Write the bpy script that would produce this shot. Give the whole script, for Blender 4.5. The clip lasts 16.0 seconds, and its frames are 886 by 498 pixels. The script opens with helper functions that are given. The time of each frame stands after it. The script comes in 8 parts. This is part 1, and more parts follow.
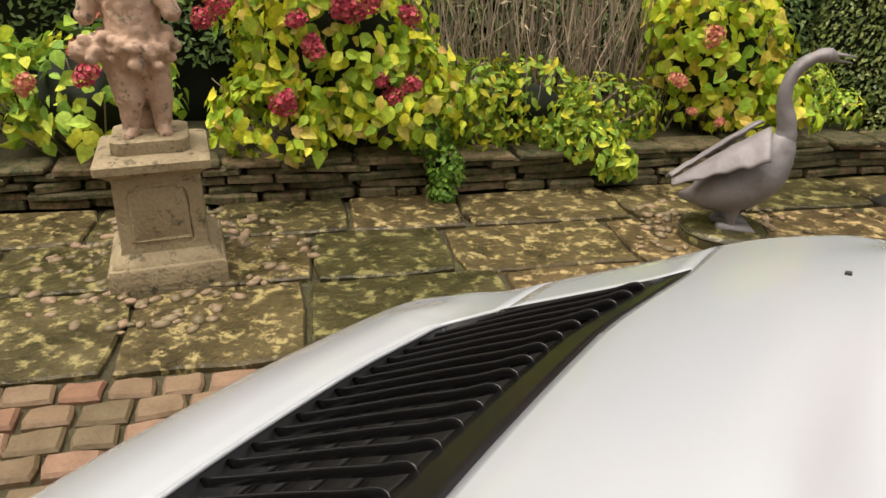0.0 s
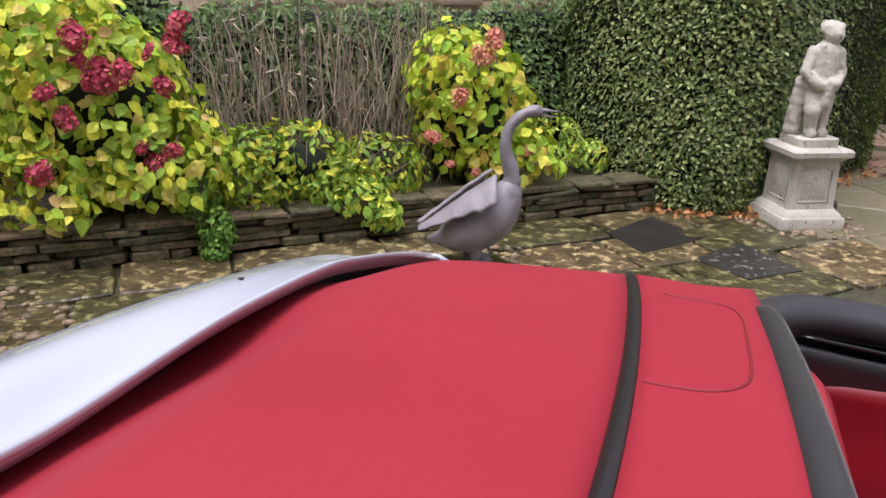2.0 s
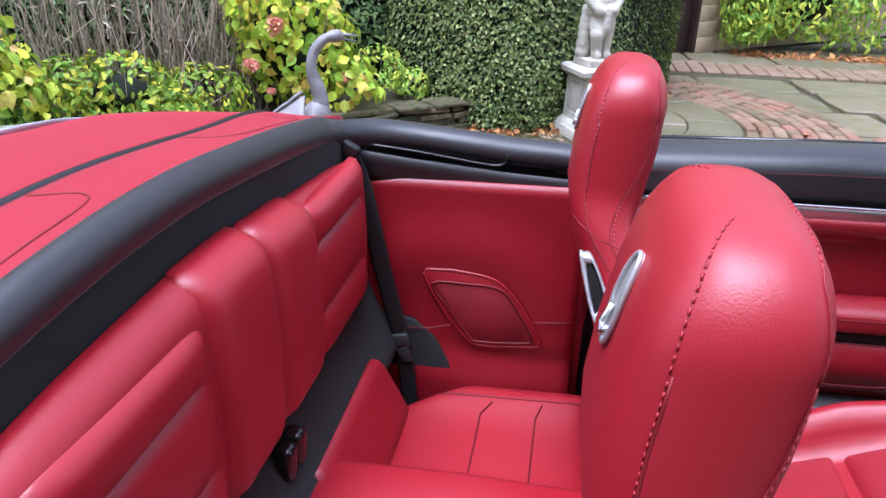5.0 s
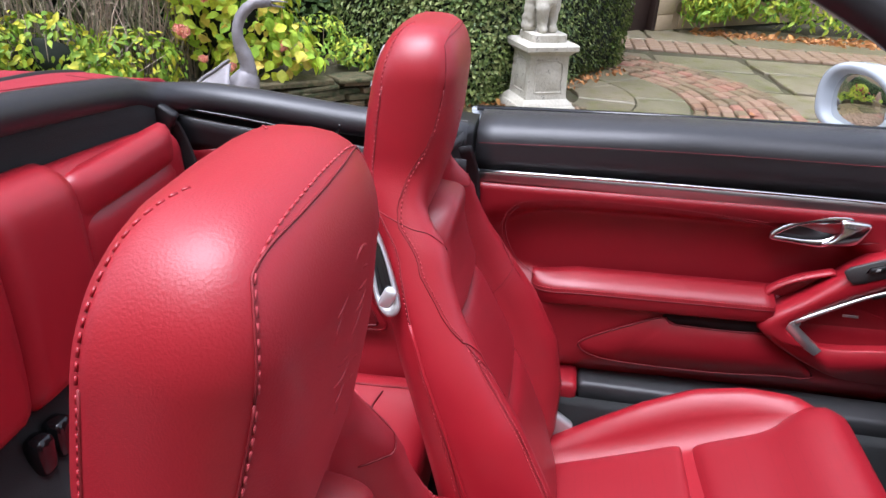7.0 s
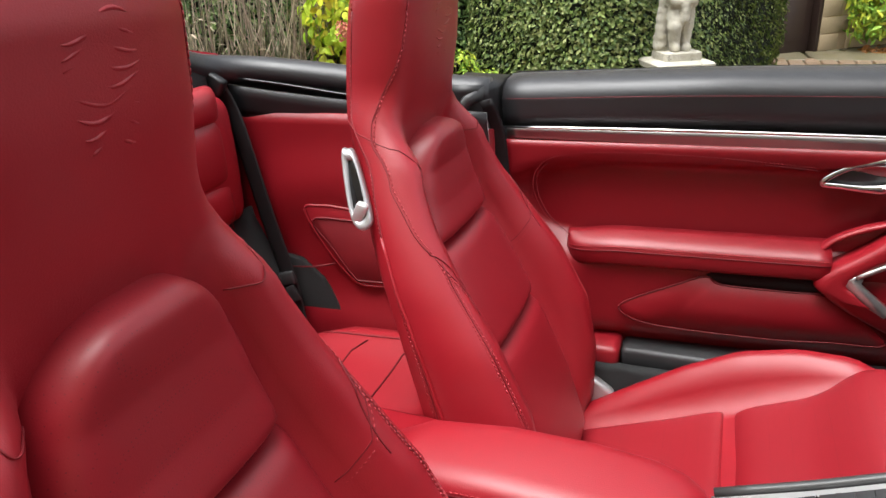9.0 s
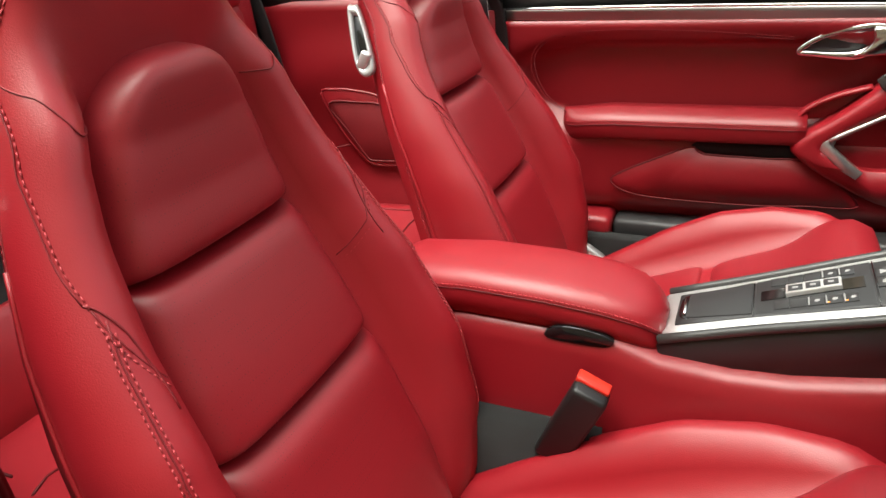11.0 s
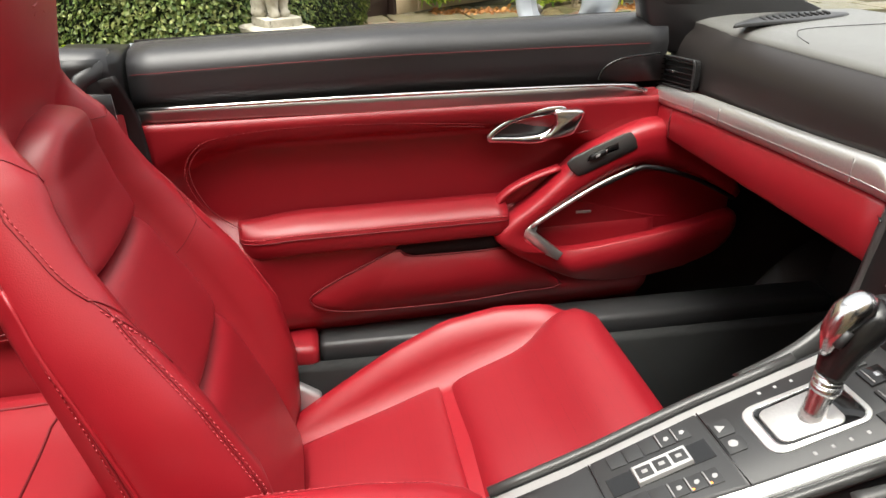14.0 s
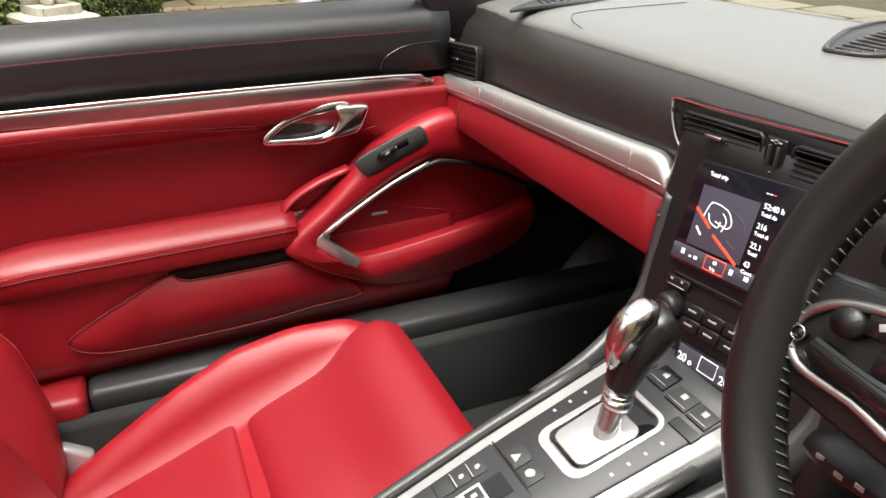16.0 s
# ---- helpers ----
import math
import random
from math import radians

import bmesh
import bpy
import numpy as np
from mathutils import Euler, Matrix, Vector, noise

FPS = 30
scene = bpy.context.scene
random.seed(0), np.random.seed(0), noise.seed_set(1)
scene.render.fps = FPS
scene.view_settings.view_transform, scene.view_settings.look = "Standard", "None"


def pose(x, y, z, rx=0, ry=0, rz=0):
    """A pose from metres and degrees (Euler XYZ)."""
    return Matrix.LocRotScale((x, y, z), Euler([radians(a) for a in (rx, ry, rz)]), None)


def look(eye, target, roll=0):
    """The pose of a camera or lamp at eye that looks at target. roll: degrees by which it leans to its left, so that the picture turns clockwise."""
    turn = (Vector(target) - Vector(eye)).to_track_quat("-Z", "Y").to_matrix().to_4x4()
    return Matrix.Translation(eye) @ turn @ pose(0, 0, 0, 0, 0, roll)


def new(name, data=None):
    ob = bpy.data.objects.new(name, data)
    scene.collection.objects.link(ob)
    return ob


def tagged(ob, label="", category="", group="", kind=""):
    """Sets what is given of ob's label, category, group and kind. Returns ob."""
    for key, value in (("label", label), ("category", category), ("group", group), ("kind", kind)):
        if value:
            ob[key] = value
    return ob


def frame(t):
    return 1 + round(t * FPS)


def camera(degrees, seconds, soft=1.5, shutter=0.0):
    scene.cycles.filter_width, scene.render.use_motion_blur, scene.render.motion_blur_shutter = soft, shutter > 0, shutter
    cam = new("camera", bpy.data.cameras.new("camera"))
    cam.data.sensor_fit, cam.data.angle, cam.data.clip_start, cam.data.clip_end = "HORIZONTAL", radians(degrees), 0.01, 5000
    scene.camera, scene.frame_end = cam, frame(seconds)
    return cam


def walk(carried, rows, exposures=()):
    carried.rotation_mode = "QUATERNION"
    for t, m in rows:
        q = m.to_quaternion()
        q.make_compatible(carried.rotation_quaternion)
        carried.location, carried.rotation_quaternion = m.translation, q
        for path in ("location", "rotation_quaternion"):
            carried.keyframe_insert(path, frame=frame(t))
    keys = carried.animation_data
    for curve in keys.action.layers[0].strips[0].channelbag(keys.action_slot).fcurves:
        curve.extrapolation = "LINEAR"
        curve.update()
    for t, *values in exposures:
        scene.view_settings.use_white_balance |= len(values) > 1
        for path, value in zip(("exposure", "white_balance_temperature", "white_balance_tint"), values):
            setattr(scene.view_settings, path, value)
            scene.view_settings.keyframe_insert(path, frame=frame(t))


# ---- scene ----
cam = camera(62.9, 16.0)
PATH = [
    (0, (-0.114, -0.417, 1.479), (-1.043, 1.137, 0.627), 0.78),
    (0.5, (-0.051, -0.349, 1.525), (-0.859, 1.289, 0.711), 1.58),
    (1, (0.094, -0.336, 1.554), (-0.636, 1.359, 0.784), 1.55),
    (1.5, (0.296, -0.367, 1.559), (-0.382, 1.367, 0.827), 1.28),
    (2, (0.488, -0.404, 1.536), (-0.145, 1.361, 0.839), 0.86),
    (2.5, (0.611, -0.413, 1.522), (0.021, 1.375, 0.849), 0.6),
    (3, (0.673, -0.483, 1.518), (0.211, 1.332, 0.823), 1.2),
    (3.5, (0.717, -0.611, 1.532), (0.346, 1.216, 0.808), 1.2),
    (4, (0.813, -0.685, 1.529), (0.478, 1.136, 0.773), 1.35),
    (4.5, (0.919, -0.718, 1.519), (0.589, 1.086, 0.724), 1.3),
    (5, (0.997, -0.749, 1.506), (0.687, 1.046, 0.682), 1.4),
    (5.2, (1.021, -0.753, 1.503), (0.721, 1.04, 0.671), 1.55),
    (7.3, (1.275, -0.617, 1.47), (1.041, 1.163, 0.587), 3.2),
    (7.5, (1.3, -0.612, 1.46), (1.031, 1.163, 0.579), 2.7),
    (8, (1.345, -0.602, 1.425), (0.993, 1.172, 0.57), 1.7),
    (8.2, (1.38, -0.607, 1.407), (0.955, 1.169, 0.591), 0.7),
    (10.3, (1.592, -0.775, 1.247), (0.754, 0.885, 0.512), -4.2),
    (10.5, (1.599, -0.788, 1.237), (0.779, 0.864, 0.463), -4.3),
    (11, (1.609, -0.817, 1.223), (0.861, 0.83, 0.368), -3.8),
    (11.5, (1.61, -0.829, 1.221), (0.972, 0.832, 0.308), -3.0),
    (12, (1.549, -0.784, 1.226), (1.05, 0.903, 0.276), -2.1),
    (12.5, (1.47, -0.704, 1.242), (1.169, 1.026, 0.285), -1.8),
    (13, (1.418, -0.615, 1.247), (1.35, 1.152, 0.313), -1.3),
    (13.5, (1.401, -0.544, 1.27), (1.552, 1.237, 0.373), -0.6),
    (14, (1.387, -0.496, 1.302), (1.702, 1.284, 0.445), -0.1),
    (14.5, (1.371, -0.49, 1.336), (1.826, 1.262, 0.485), 0.2),
    (15, (1.372, -0.476, 1.344), (1.962, 1.228, 0.481), 0.5),
    (15.5, (1.432, -0.442, 1.337), (2.109, 1.218, 0.449), 0.8),
    (16, (1.488, -0.41, 1.296), (2.221, 1.221, 0.399), 0.9),
]
walk(cam, [(t, look(eye, target, roll)) for t, eye, target, roll in PATH], [(0.0, 0.72, 7300, 13), (1.5, 0.72, 7500, 20), (2.0, 0.79, 6000, 22), (2.5, 0.91, 5200, 24), (3.0, 1.04, 4950, 25), (3.5, 1.19, 4800, 24), (4.0, 1.30, 4680, 21), (4.5, 1.34, 4950, 20), (5.0, 1.40, 5150, 20), (8.0, 1.30, 5900, 13), (11.0, 1.36, 6800, 4), (13.0, 1.42, 6750, 6), (16.0, 1.53, 6700, 8)])

# ---- sky, sun, exposure ----
world = bpy.data.worlds.new("overcast_sky")
scene.world = world
world.use_nodes = True
wt = world.node_tree
wt.nodes.clear()
w_sky = wt.nodes.new("ShaderNodeTexSky")
w_sky.sky_type = "NISHITA"
w_sky.sun_disc = False
w_sky.sun_elevation, w_sky.sun_rotation = radians(74), radians(220)
w_sky.dust_density, w_sky.air_density = 4.0, 1.0
w_hsv = wt.nodes.new("ShaderNodeHueSaturation")
w_hsv.inputs["Saturation"].default_value = 0.18
w_bg = wt.nodes.new("ShaderNodeBackground")
w_bg.inputs["Strength"].default_value = 0.15
w_out = wt.nodes.new("ShaderNodeOutputWorld")
wt.links.new(w_sky.outputs[0], w_hsv.inputs["Color"])
wt.links.new(w_hsv.outputs[0], w_bg.inputs["Color"])
wt.links.new(w_bg.outputs[0], w_out.inputs[0])

sun_data = bpy.data.lights.new("sun", "SUN")
sun_data.energy, sun_data.angle, sun_data.color = 1.45, radians(38), (1.0, 0.97, 0.92)
sun = new("sun", sun_data)
sun.matrix_world = look((0, 0, 8), (0.9, 2.0, 0))

# ---- materials ----


def material(name, color, rough=0.5, metal=0.0, second=None, grain=60.0, stain=3.0, mix=0.5, bump=0.0, bump_scale=None,
             coat=0.0, sheen=0.0, vary=0.0, third=None, mix3=0.6, spec=0.5, island=False, trans=0.0, rough_var=0.08):
    """Principled surface with fine grain and larger stains in object space."""
    m = bpy.data.materials.new(name)
    m.use_nodes = True
    nt = m.node_tree
    b = nt.nodes["Principled BSDF"]
    b.inputs["Roughness"].default_value, b.inputs["Metallic"].default_value = rough, metal
    b.inputs["Coat Weight"].default_value, b.inputs["Sheen Weight"].default_value = coat, sheen
    b.inputs["Coat Roughness"].default_value = 0.04
    b.inputs["Sheen Roughness"].default_value = 0.18
    b.inputs["Specular IOR Level"].default_value = spec
    b.inputs["Transmission Weight"].default_value = trans
    tc = nt.nodes.new("ShaderNodeNewGeometry")
    n1 = nt.nodes.new("ShaderNodeTexNoise")
    n1.inputs["Scale"].default_value, n1.inputs["Detail"].default_value = stain, 6.0
    n2 = nt.nodes.new("ShaderNodeTexNoise")
    n2.inputs["Scale"].default_value, n2.inputs["Detail"].default_value = grain, 4.0
    nt.links.new(tc.outputs["Position"], n1.inputs["Vector"])
    nt.links.new(tc.outputs["Position"], n2.inputs["Vector"])
    second = second or tuple(c * 0.8 for c in color)
    ramp = nt.nodes.new("ShaderNodeValToRGB")
    ramp.color_ramp.elements[0].position, ramp.color_ramp.elements[1].position = 0.5 - 0.5 * (1 - mix) * 0.6 - 0.05, 0.5 + 0.25 * (1 - mix) + 0.08
    ramp.color_ramp.elements[0].color, ramp.color_ramp.elements[1].color = (*second, 1), (*color, 1)
    add = nt.nodes.new("ShaderNodeMath")
    add.operation = "MULTIPLY_ADD"
    add.inputs[1].default_value = 0.35
    sub = nt.nodes.new("ShaderNodeMath")
    sub.operation = "MULTIPLY"
    sub.inputs[1].default_value = 0.65
    nt.links.new(n1.outputs[0], sub.inputs[0])
    nt.links.new(n2.outputs[0], add.inputs[0])
    nt.links.new(sub.outputs[0], add.inputs[2])
    nt.links.new(add.outputs[0], ramp.inputs[0])
    col = ramp.outputs[0]
    if third:
        n3 = nt.nodes.new("ShaderNodeTexNoise")
        n3.inputs["Scale"].default_value, n3.inputs["Detail"].default_value, n3.inputs["Roughness"].default_value = stain * 2.7, 8.0, 0.7
        nt.links.new(tc.outputs["Position"], n3.inputs["Vector"])
        r3 = nt.nodes.new("ShaderNodeValToRGB")
        r3.color_ramp.elements[0].position, r3.color_ramp.elements[1].position = mix3 - 0.04, mix3 + 0.05
        nt.links.new(n3.outputs[0], r3.inputs[0])
        mx = nt.nodes.new("ShaderNodeMix")
        mx.data_type = "RGBA"
        nt.links.new(r3.outputs[0], mx.inputs["Factor"])
        nt.links.new(col, mx.inputs["A"])
        mx.inputs["B"].default_value = (*third, 1)
        col = mx.outputs["Result"]
    if vary:
        if island:
            rnd = tc.outputs["Random Per Island"]
        else:
            oi = nt.nodes.new("ShaderNodeObjectInfo")
            rnd = oi.outputs["Random"]
        mr = nt.nodes.new("ShaderNodeMapRange")
        mr.inputs["To Min"].default_value, mr.inputs["To Max"].default_value = 1 - vary, 1 + vary
        nt.links.new(rnd, mr.inputs["Value"])
        hs = nt.nodes.new("ShaderNodeHueSaturation")
        nt.links.new(mr.outputs[0], hs.inputs["Value"])
        mh = nt.nodes.new("ShaderNodeMapRange")
        mh.inputs["To Min"].default_value, mh.inputs["To Max"].default_value = 0.5 + vary * 0.06, 0.5 - vary * 0.06
        nt.links.new(rnd, mh.inputs["Value"])
        nt.links.new(mh.outputs[0], hs.inputs["Hue"])
        nt.links.new(col, hs.inputs["Color"])
        col = hs.outputs[0]
    nt.links.new(col, b.inputs["Base Color"])
    rr = nt.nodes.new("ShaderNodeMapRange")
    rr.inputs["To Min"].default_value, rr.inputs["To Max"].default_value = max(0.0, rough - rough_var), min(1.0, rough + rough_var)
    nt.links.new(n1.outputs[0], rr.inputs["Value"])
    nt.links.new(rr.outputs[0], b.inputs["Roughness"])
    if bump:
        bp = nt.nodes.new("ShaderNodeBump")
        bp.inputs["Strength"].default_value, bp.inputs["Distance"].default_value = bump, 0.004 if not bump_scale else bump_scale
        nt.links.new(n2.outputs[0], bp.inputs["Height"])
        nt.links.new(bp.outputs[0], b.inputs["Normal"])
    return m


def leaf_material(name, colors, rough=0.55, trans=0.25):
    """Leaves that differ one by one, with some light passing through."""
    m = bpy.data.materials.new(name)
    m.use_nodes = True
    nt = m.node_tree
    b = nt.nodes["Principled BSDF"]
    g = nt.nodes.new("ShaderNodeNewGeometry")
    ramp = nt.nodes.new("ShaderNodeValToRGB")
    ramp.color_ramp.interpolation = "LINEAR"
    els = ramp.color_ramp.elements
    while len(els) < len(colors):
        els.new(0.5)
    for i, c in enumerate(colors):
        els[i].position = i / (len(colors) - 1)
        els[i].color = (*c, 1)
    nt.links.new(g.outputs["Random Per Island"], ramp.inputs[0])
    n = nt.nodes.new("ShaderNodeTexNoise")
    n.inputs["Scale"].default_value, n.inputs["Detail"].default_value = 45.0, 3.0
    nt.links.new(g.outputs["Position"], n.inputs["Vector"])
    mr = nt.nodes.new("ShaderNodeMapRange")
    mr.inputs["To Min"].default_value, mr.inputs["To Max"].default_value = 0.55, 1.45
    nt.links.new(n.outputs[0], mr.inputs["Value"])
    hs = nt.nodes.new("ShaderNodeHueSaturation")
    nt.links.new(mr.outputs[0], hs.inputs["Value"])
    nt.links.new(ramp.outputs[0], hs.inputs["Color"])
    nt.links.new(hs.outputs[0], b.inputs["Base Color"])
    b.inputs["Roughness"].default_value = rough
    b.inputs["Specular IOR Level"].default_value = 0.35
    tr = nt.nodes.new("ShaderNodeBsdfTranslucent")
    nt.links.new(hs.outputs[0], tr.inputs["Color"])
    mix = nt.nodes.new("ShaderNodeMixShader")
    mix.inputs[0].default_value = trans
    out = nt.nodes["Material Output"]
    nt.links.new(b.outputs[0], mix.inputs[1])
    nt.links.new(tr.outputs[0], mix.inputs[2])
    nt.links.new(mix.outputs[0], out.inputs[0])
    return m


def glow_material(name, color, strength):
    m = bpy.data.materials.new(name)
    m.use_nodes = True
    b = m.node_tree.nodes["Principled BSDF"]
    b.inputs["Base Color"].default_value = (*color, 1)
    b.inputs["Emission Color"].default_value = (*color, 1)
    b.inputs["Emission Strength"].default_value = strength
    return m


def perforate(m, pitch=0.0042):
    """Rows of tiny dark holes punched in a leather."""
    nt = m.node_tree
    b = nt.nodes["Principled BSDF"]
    g = nt.nodes.new("ShaderNodeNewGeometry")
    v = nt.nodes.new("ShaderNodeTexVoronoi")
    v.inputs["Scale"].default_value, v.inputs["Randomness"].default_value = 1 / pitch, 0.0
    nt.links.new(g.outputs["Position"], v.inputs["Vector"])
    c = nt.nodes.new("ShaderNodeMath")
    c.operation = "GREATER_THAN"
    c.inputs[1].default_value = 0.15
    nt.links.new(v.outputs["Distance"], c.inputs[0])
    old = b.inputs["Base Color"].links[0].from_socket
    mx = nt.nodes.new("ShaderNodeMix")
    mx.data_type = "RGBA"
    mx.inputs["A"].default_value = (0.17, 0.006, 0.010, 1)
    nt.links.new(c.outputs[0], mx.inputs["Factor"])
    nt.links.new(old, mx.inputs["B"])
    nt.links.new(mx.outputs["Result"], b.inputs["Base Color"])
    return m


RED = (0.322, 0.0088, 0.0175)
WHITE_PAINT = material("white_paint", (0.445, 0.480, 0.520), 0.24, 0, (0.43, 0.465, 0.505), 300, 1.2, coat=0.6, rough_var=0.03)
RED_CLOTH = material("red_canvas", (0.30, 0.015, 0.027), 0.75, 0, (0.265, 0.012, 0.022), 900, 4, bump=0.25, bump_scale=0.001, sheen=0.05, spec=0.35)
RED_LEATHER = material("red_leather", RED, 0.42, 0, (0.305, 0.0068, 0.0145), 700, 5, bump=0.22, bump_scale=0.0012, spec=0.7)
RED_PERF = perforate(material("perforated_red_leather", (0.280, 0.0074, 0.0150), 0.44, 0, (0.262, 0.0060, 0.0128), 700, 5, bump=0.15, bump_scale=0.001, spec=0.7))
# the seats' red leather darkened: shade of upright door and trim panels in the colour
RED_PANEL = material("shaded_red_trim_leather", (0.262, 0.0066, 0.0135), 0.40, 0, (0.235, 0.0050, 0.0108), 800, 4, bump=0.22, bump_scale=0.0012, spec=0.7)
RED_DARK = material("dark_red_mesh", (0.25, 0.011, 0.017), 0.6, 0, (0.14, 0.005, 0.009), 900, 10, bump=0.3, bump_scale=0.001)
THREAD = material("red_thread", (0.46, 0.052, 0.062), 0.7, 0, (0.39, 0.038, 0.047), 800, 20)
SEAM = material("dark_red_seam", (0.16, 0.005, 0.010), 0.6, 0, (0.11, 0.004, 0.007), 400, 10)
BLACK_SOFT = material("black_soft_trim", (0.022, 0.022, 0.024), 0.42, 0, (0.017, 0.017, 0.019), 900, 6, bump=0.3, bump_scale=0.001, sheen=0.5, spec=0.7)
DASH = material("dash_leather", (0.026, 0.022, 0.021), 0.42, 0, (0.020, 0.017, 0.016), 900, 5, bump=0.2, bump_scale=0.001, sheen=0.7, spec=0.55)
# the black dash leather made grey: sky reflection on the top put into the colour
DASH_TOP = material("sky_washed_dash_leather", (0.165, 0.165, 0.155), 0.36, 0, (0.14, 0.14, 0.132), 900, 5, bump=0.25, bump_scale=0.001)
DASH_FACE = material("dark_dash_leather", (0.022, 0.018, 0.018), 0.5, 0, (0.016, 0.013, 0.013), 900, 5, bump=0.25, bump_scale=0.001)
BLACK_GLOSS = material("black_gloss_plastic", (0.008, 0.008, 0.009), 0.08, 0, (0.012, 0.012, 0.012), 200, 3, rough_var=0.05)
BLACK_SATIN = material("black_satin_plastic", (0.009, 0.009, 0.010), 0.24, 0, (0.007, 0.007, 0.007), 300, 4, rough_var=0.08, spec=0.35)
BLACK_PLASTIC = material("black_plastic", (0.012, 0.012, 0.013), 0.42, 0, (0.009, 0.009, 0.009), 500, 6, bump=0.1)
GREY_PLASTIC = material("dark_grey_plastic", (0.036, 0.037, 0.038), 0.45, 0, (0.030, 0.030, 0.031), 600, 5)
CARPET = material("black_carpet", (0.026, 0.028, 0.028), 0.95, 0, (0.015, 0.016, 0.016), 800, 12, bump=0.8, bump_scale=0.003)
BELT = material("black_belt_webbing", (0.012, 0.012, 0.013), 0.6, 0, (0.008, 0.008, 0.009), 900, 8, bump=0.3)
CHROME = material("satin_chrome", (0.72, 0.72, 0.72), 0.2, 1.0, (0.66, 0.66, 0.66), 300, 6, rough_var=0.06)
ALU = material("brushed_aluminium", (0.74, 0.73, 0.71), 0.42, 0.85, (0.58, 0.57, 0.56), 400, 4, rough_var=0.06)
SILVER = material("silver_paint", (0.54, 0.54, 0.54), 0.36, 0.6, (0.49, 0.49, 0.49), 300, 4)
GREY_TRIM = material("satin_grey_trim", (0.075, 0.075, 0.074), 0.36, 0.35, (0.065, 0.065, 0.064), 500, 5, rough_var=0.05)
BAND_METAL = material("dark_brushed_band", (0.46, 0.44, 0.43), 0.30, 0.9, (0.40, 0.385, 0.38), 400, 5, rough_var=0.08)
BLACK_HOLE = material("matt_black_lining", (0.006, 0.006, 0.006), 0.95, 0, (0.004, 0.004, 0.004), 500, 6)
SATIN = material("satin_silver_trim", (0.70, 0.70, 0.69), 0.36, 0.55, (0.64, 0.64, 0.63), 300, 4, rough_var=0.05)
KNOB_LEATHER = material("smooth_black_leather", (0.012, 0.012, 0.012), 0.26, 0, (0.009, 0.009, 0.009), 600, 6, bump=0.1, bump_scale=0.0006, rough_var=0.06)
WHEEL_LEATHER = material("worn_wheel_leather", (0.016, 0.016, 0.016), 0.34, 0, (0.011, 0.011, 0.011), 700, 7, bump=0.18, bump_scale=0.0008, rough_var=0.1)
WHEEL_THREAD = material("grey_wheel_thread", (0.10, 0.10, 0.098), 0.6, 0, (0.07, 0.07, 0.068), 700, 10)
MIRROR = material("mirror_glass", (0.85, 0.86, 0.86), 0.01, 1.0, (0.85, 0.86, 0.86), 10, 1, rough_var=0.0)
BUCKLE_RED = material("red_buckle_button", (0.75, 0.04, 0.02), 0.4, 0, (0.7, 0.03, 0.02), 200, 5)
SCREEN = material("dark_screen", (0.01, 0.01, 0.014), 0.1, 0, (0.012, 0.012, 0.018), 100, 3)
MARK = glow_material("white_display_marks", (0.75, 0.78, 0.82), 0.6)
MARK_RED = glow_material("red_display_marks", (0.8, 0.05, 0.02), 0.7)
SCREEN_GREY = glow_material("dim_screen_field", (0.035, 0.032, 0.045), 0.5)
MARK_AMBER = glow_material("amber_switch_lamp", (0.9, 0.28, 0.05), 0.8)
MARK_PAINT = material("white_button_marks", (0.42, 0.42, 0.42), 0.5, 0, (0.36, 0.36, 0.36), 100, 3)

STONE_FLAG = material("mossy_flagstone", (0.118, 0.092, 0.037), 0.36, 0, (0.022, 0.019, 0.010), 34, 4.6, bump=0.7, bump_scale=0.012,
                      vary=0.40, third=(0.36, 0.305, 0.135), mix3=0.56, rough_var=0.28)
STONE_GREY = material("grey_flagstone", (0.205, 0.178, 0.115), 0.42, 0, (0.118, 0.105, 0.064), 40, 2.6, bump=0.4, bump_scale=0.01, vary=0.15,
                      third=(0.12, 0.115, 0.04), mix3=0.56, rough_var=0.2)
WET_SLATE = material("wet_slate", (0.035, 0.032, 0.026), 0.38, 0, (0.012, 0.011, 0.010), 30, 5, bump=0.3, bump_scale=0.008, rough_var=0.15)
SPECK_SLATE = material("specked_slate", (0.040, 0.038, 0.032), 0.4, 0, (0.020, 0.019, 0.016), 40, 6, bump=0.4, bump_scale=0.008, third=(0.38, 0.36, 0.28), mix3=0.61)
SETT = material("worn_brick_sett", (0.255, 0.178, 0.108), 0.55, 0, (0.14, 0.088, 0.048), 60, 9, bump=0.5, bump_scale=0.008, vary=0.35,
                third=(0.22, 0.175, 0.10), mix3=0.64, rough_var=0.15)
SETT_RED = material("red_brick_sett", (0.28, 0.15, 0.09), 0.6, 0, (0.18, 0.09, 0.055), 60, 9, bump=0.5, bump_scale=0.008, vary=0.2)
PEBBLE = material("pale_pebbles", (0.29, 0.225, 0.135), 0.6, 0, (0.15, 0.11, 0.06), 50, 12, vary=0.4, island=True)
SOIL = material("mossy_soil", (0.075, 0.065, 0.028), 0.9, 0, (0.035, 0.030, 0.016), 50, 3, bump=0.8, bump_scale=0.02, third=(0.06, 0.075, 0.02), mix3=0.58)
MOSS_STONE = material("lichened_limestone", (0.42, 0.345, 0.215), 0.85, 0, (0.25, 0.195, 0.115), 60, 6, bump=0.8, bump_scale=0.012,
                      third=(0.105, 0.088, 0.055), mix3=0.60)
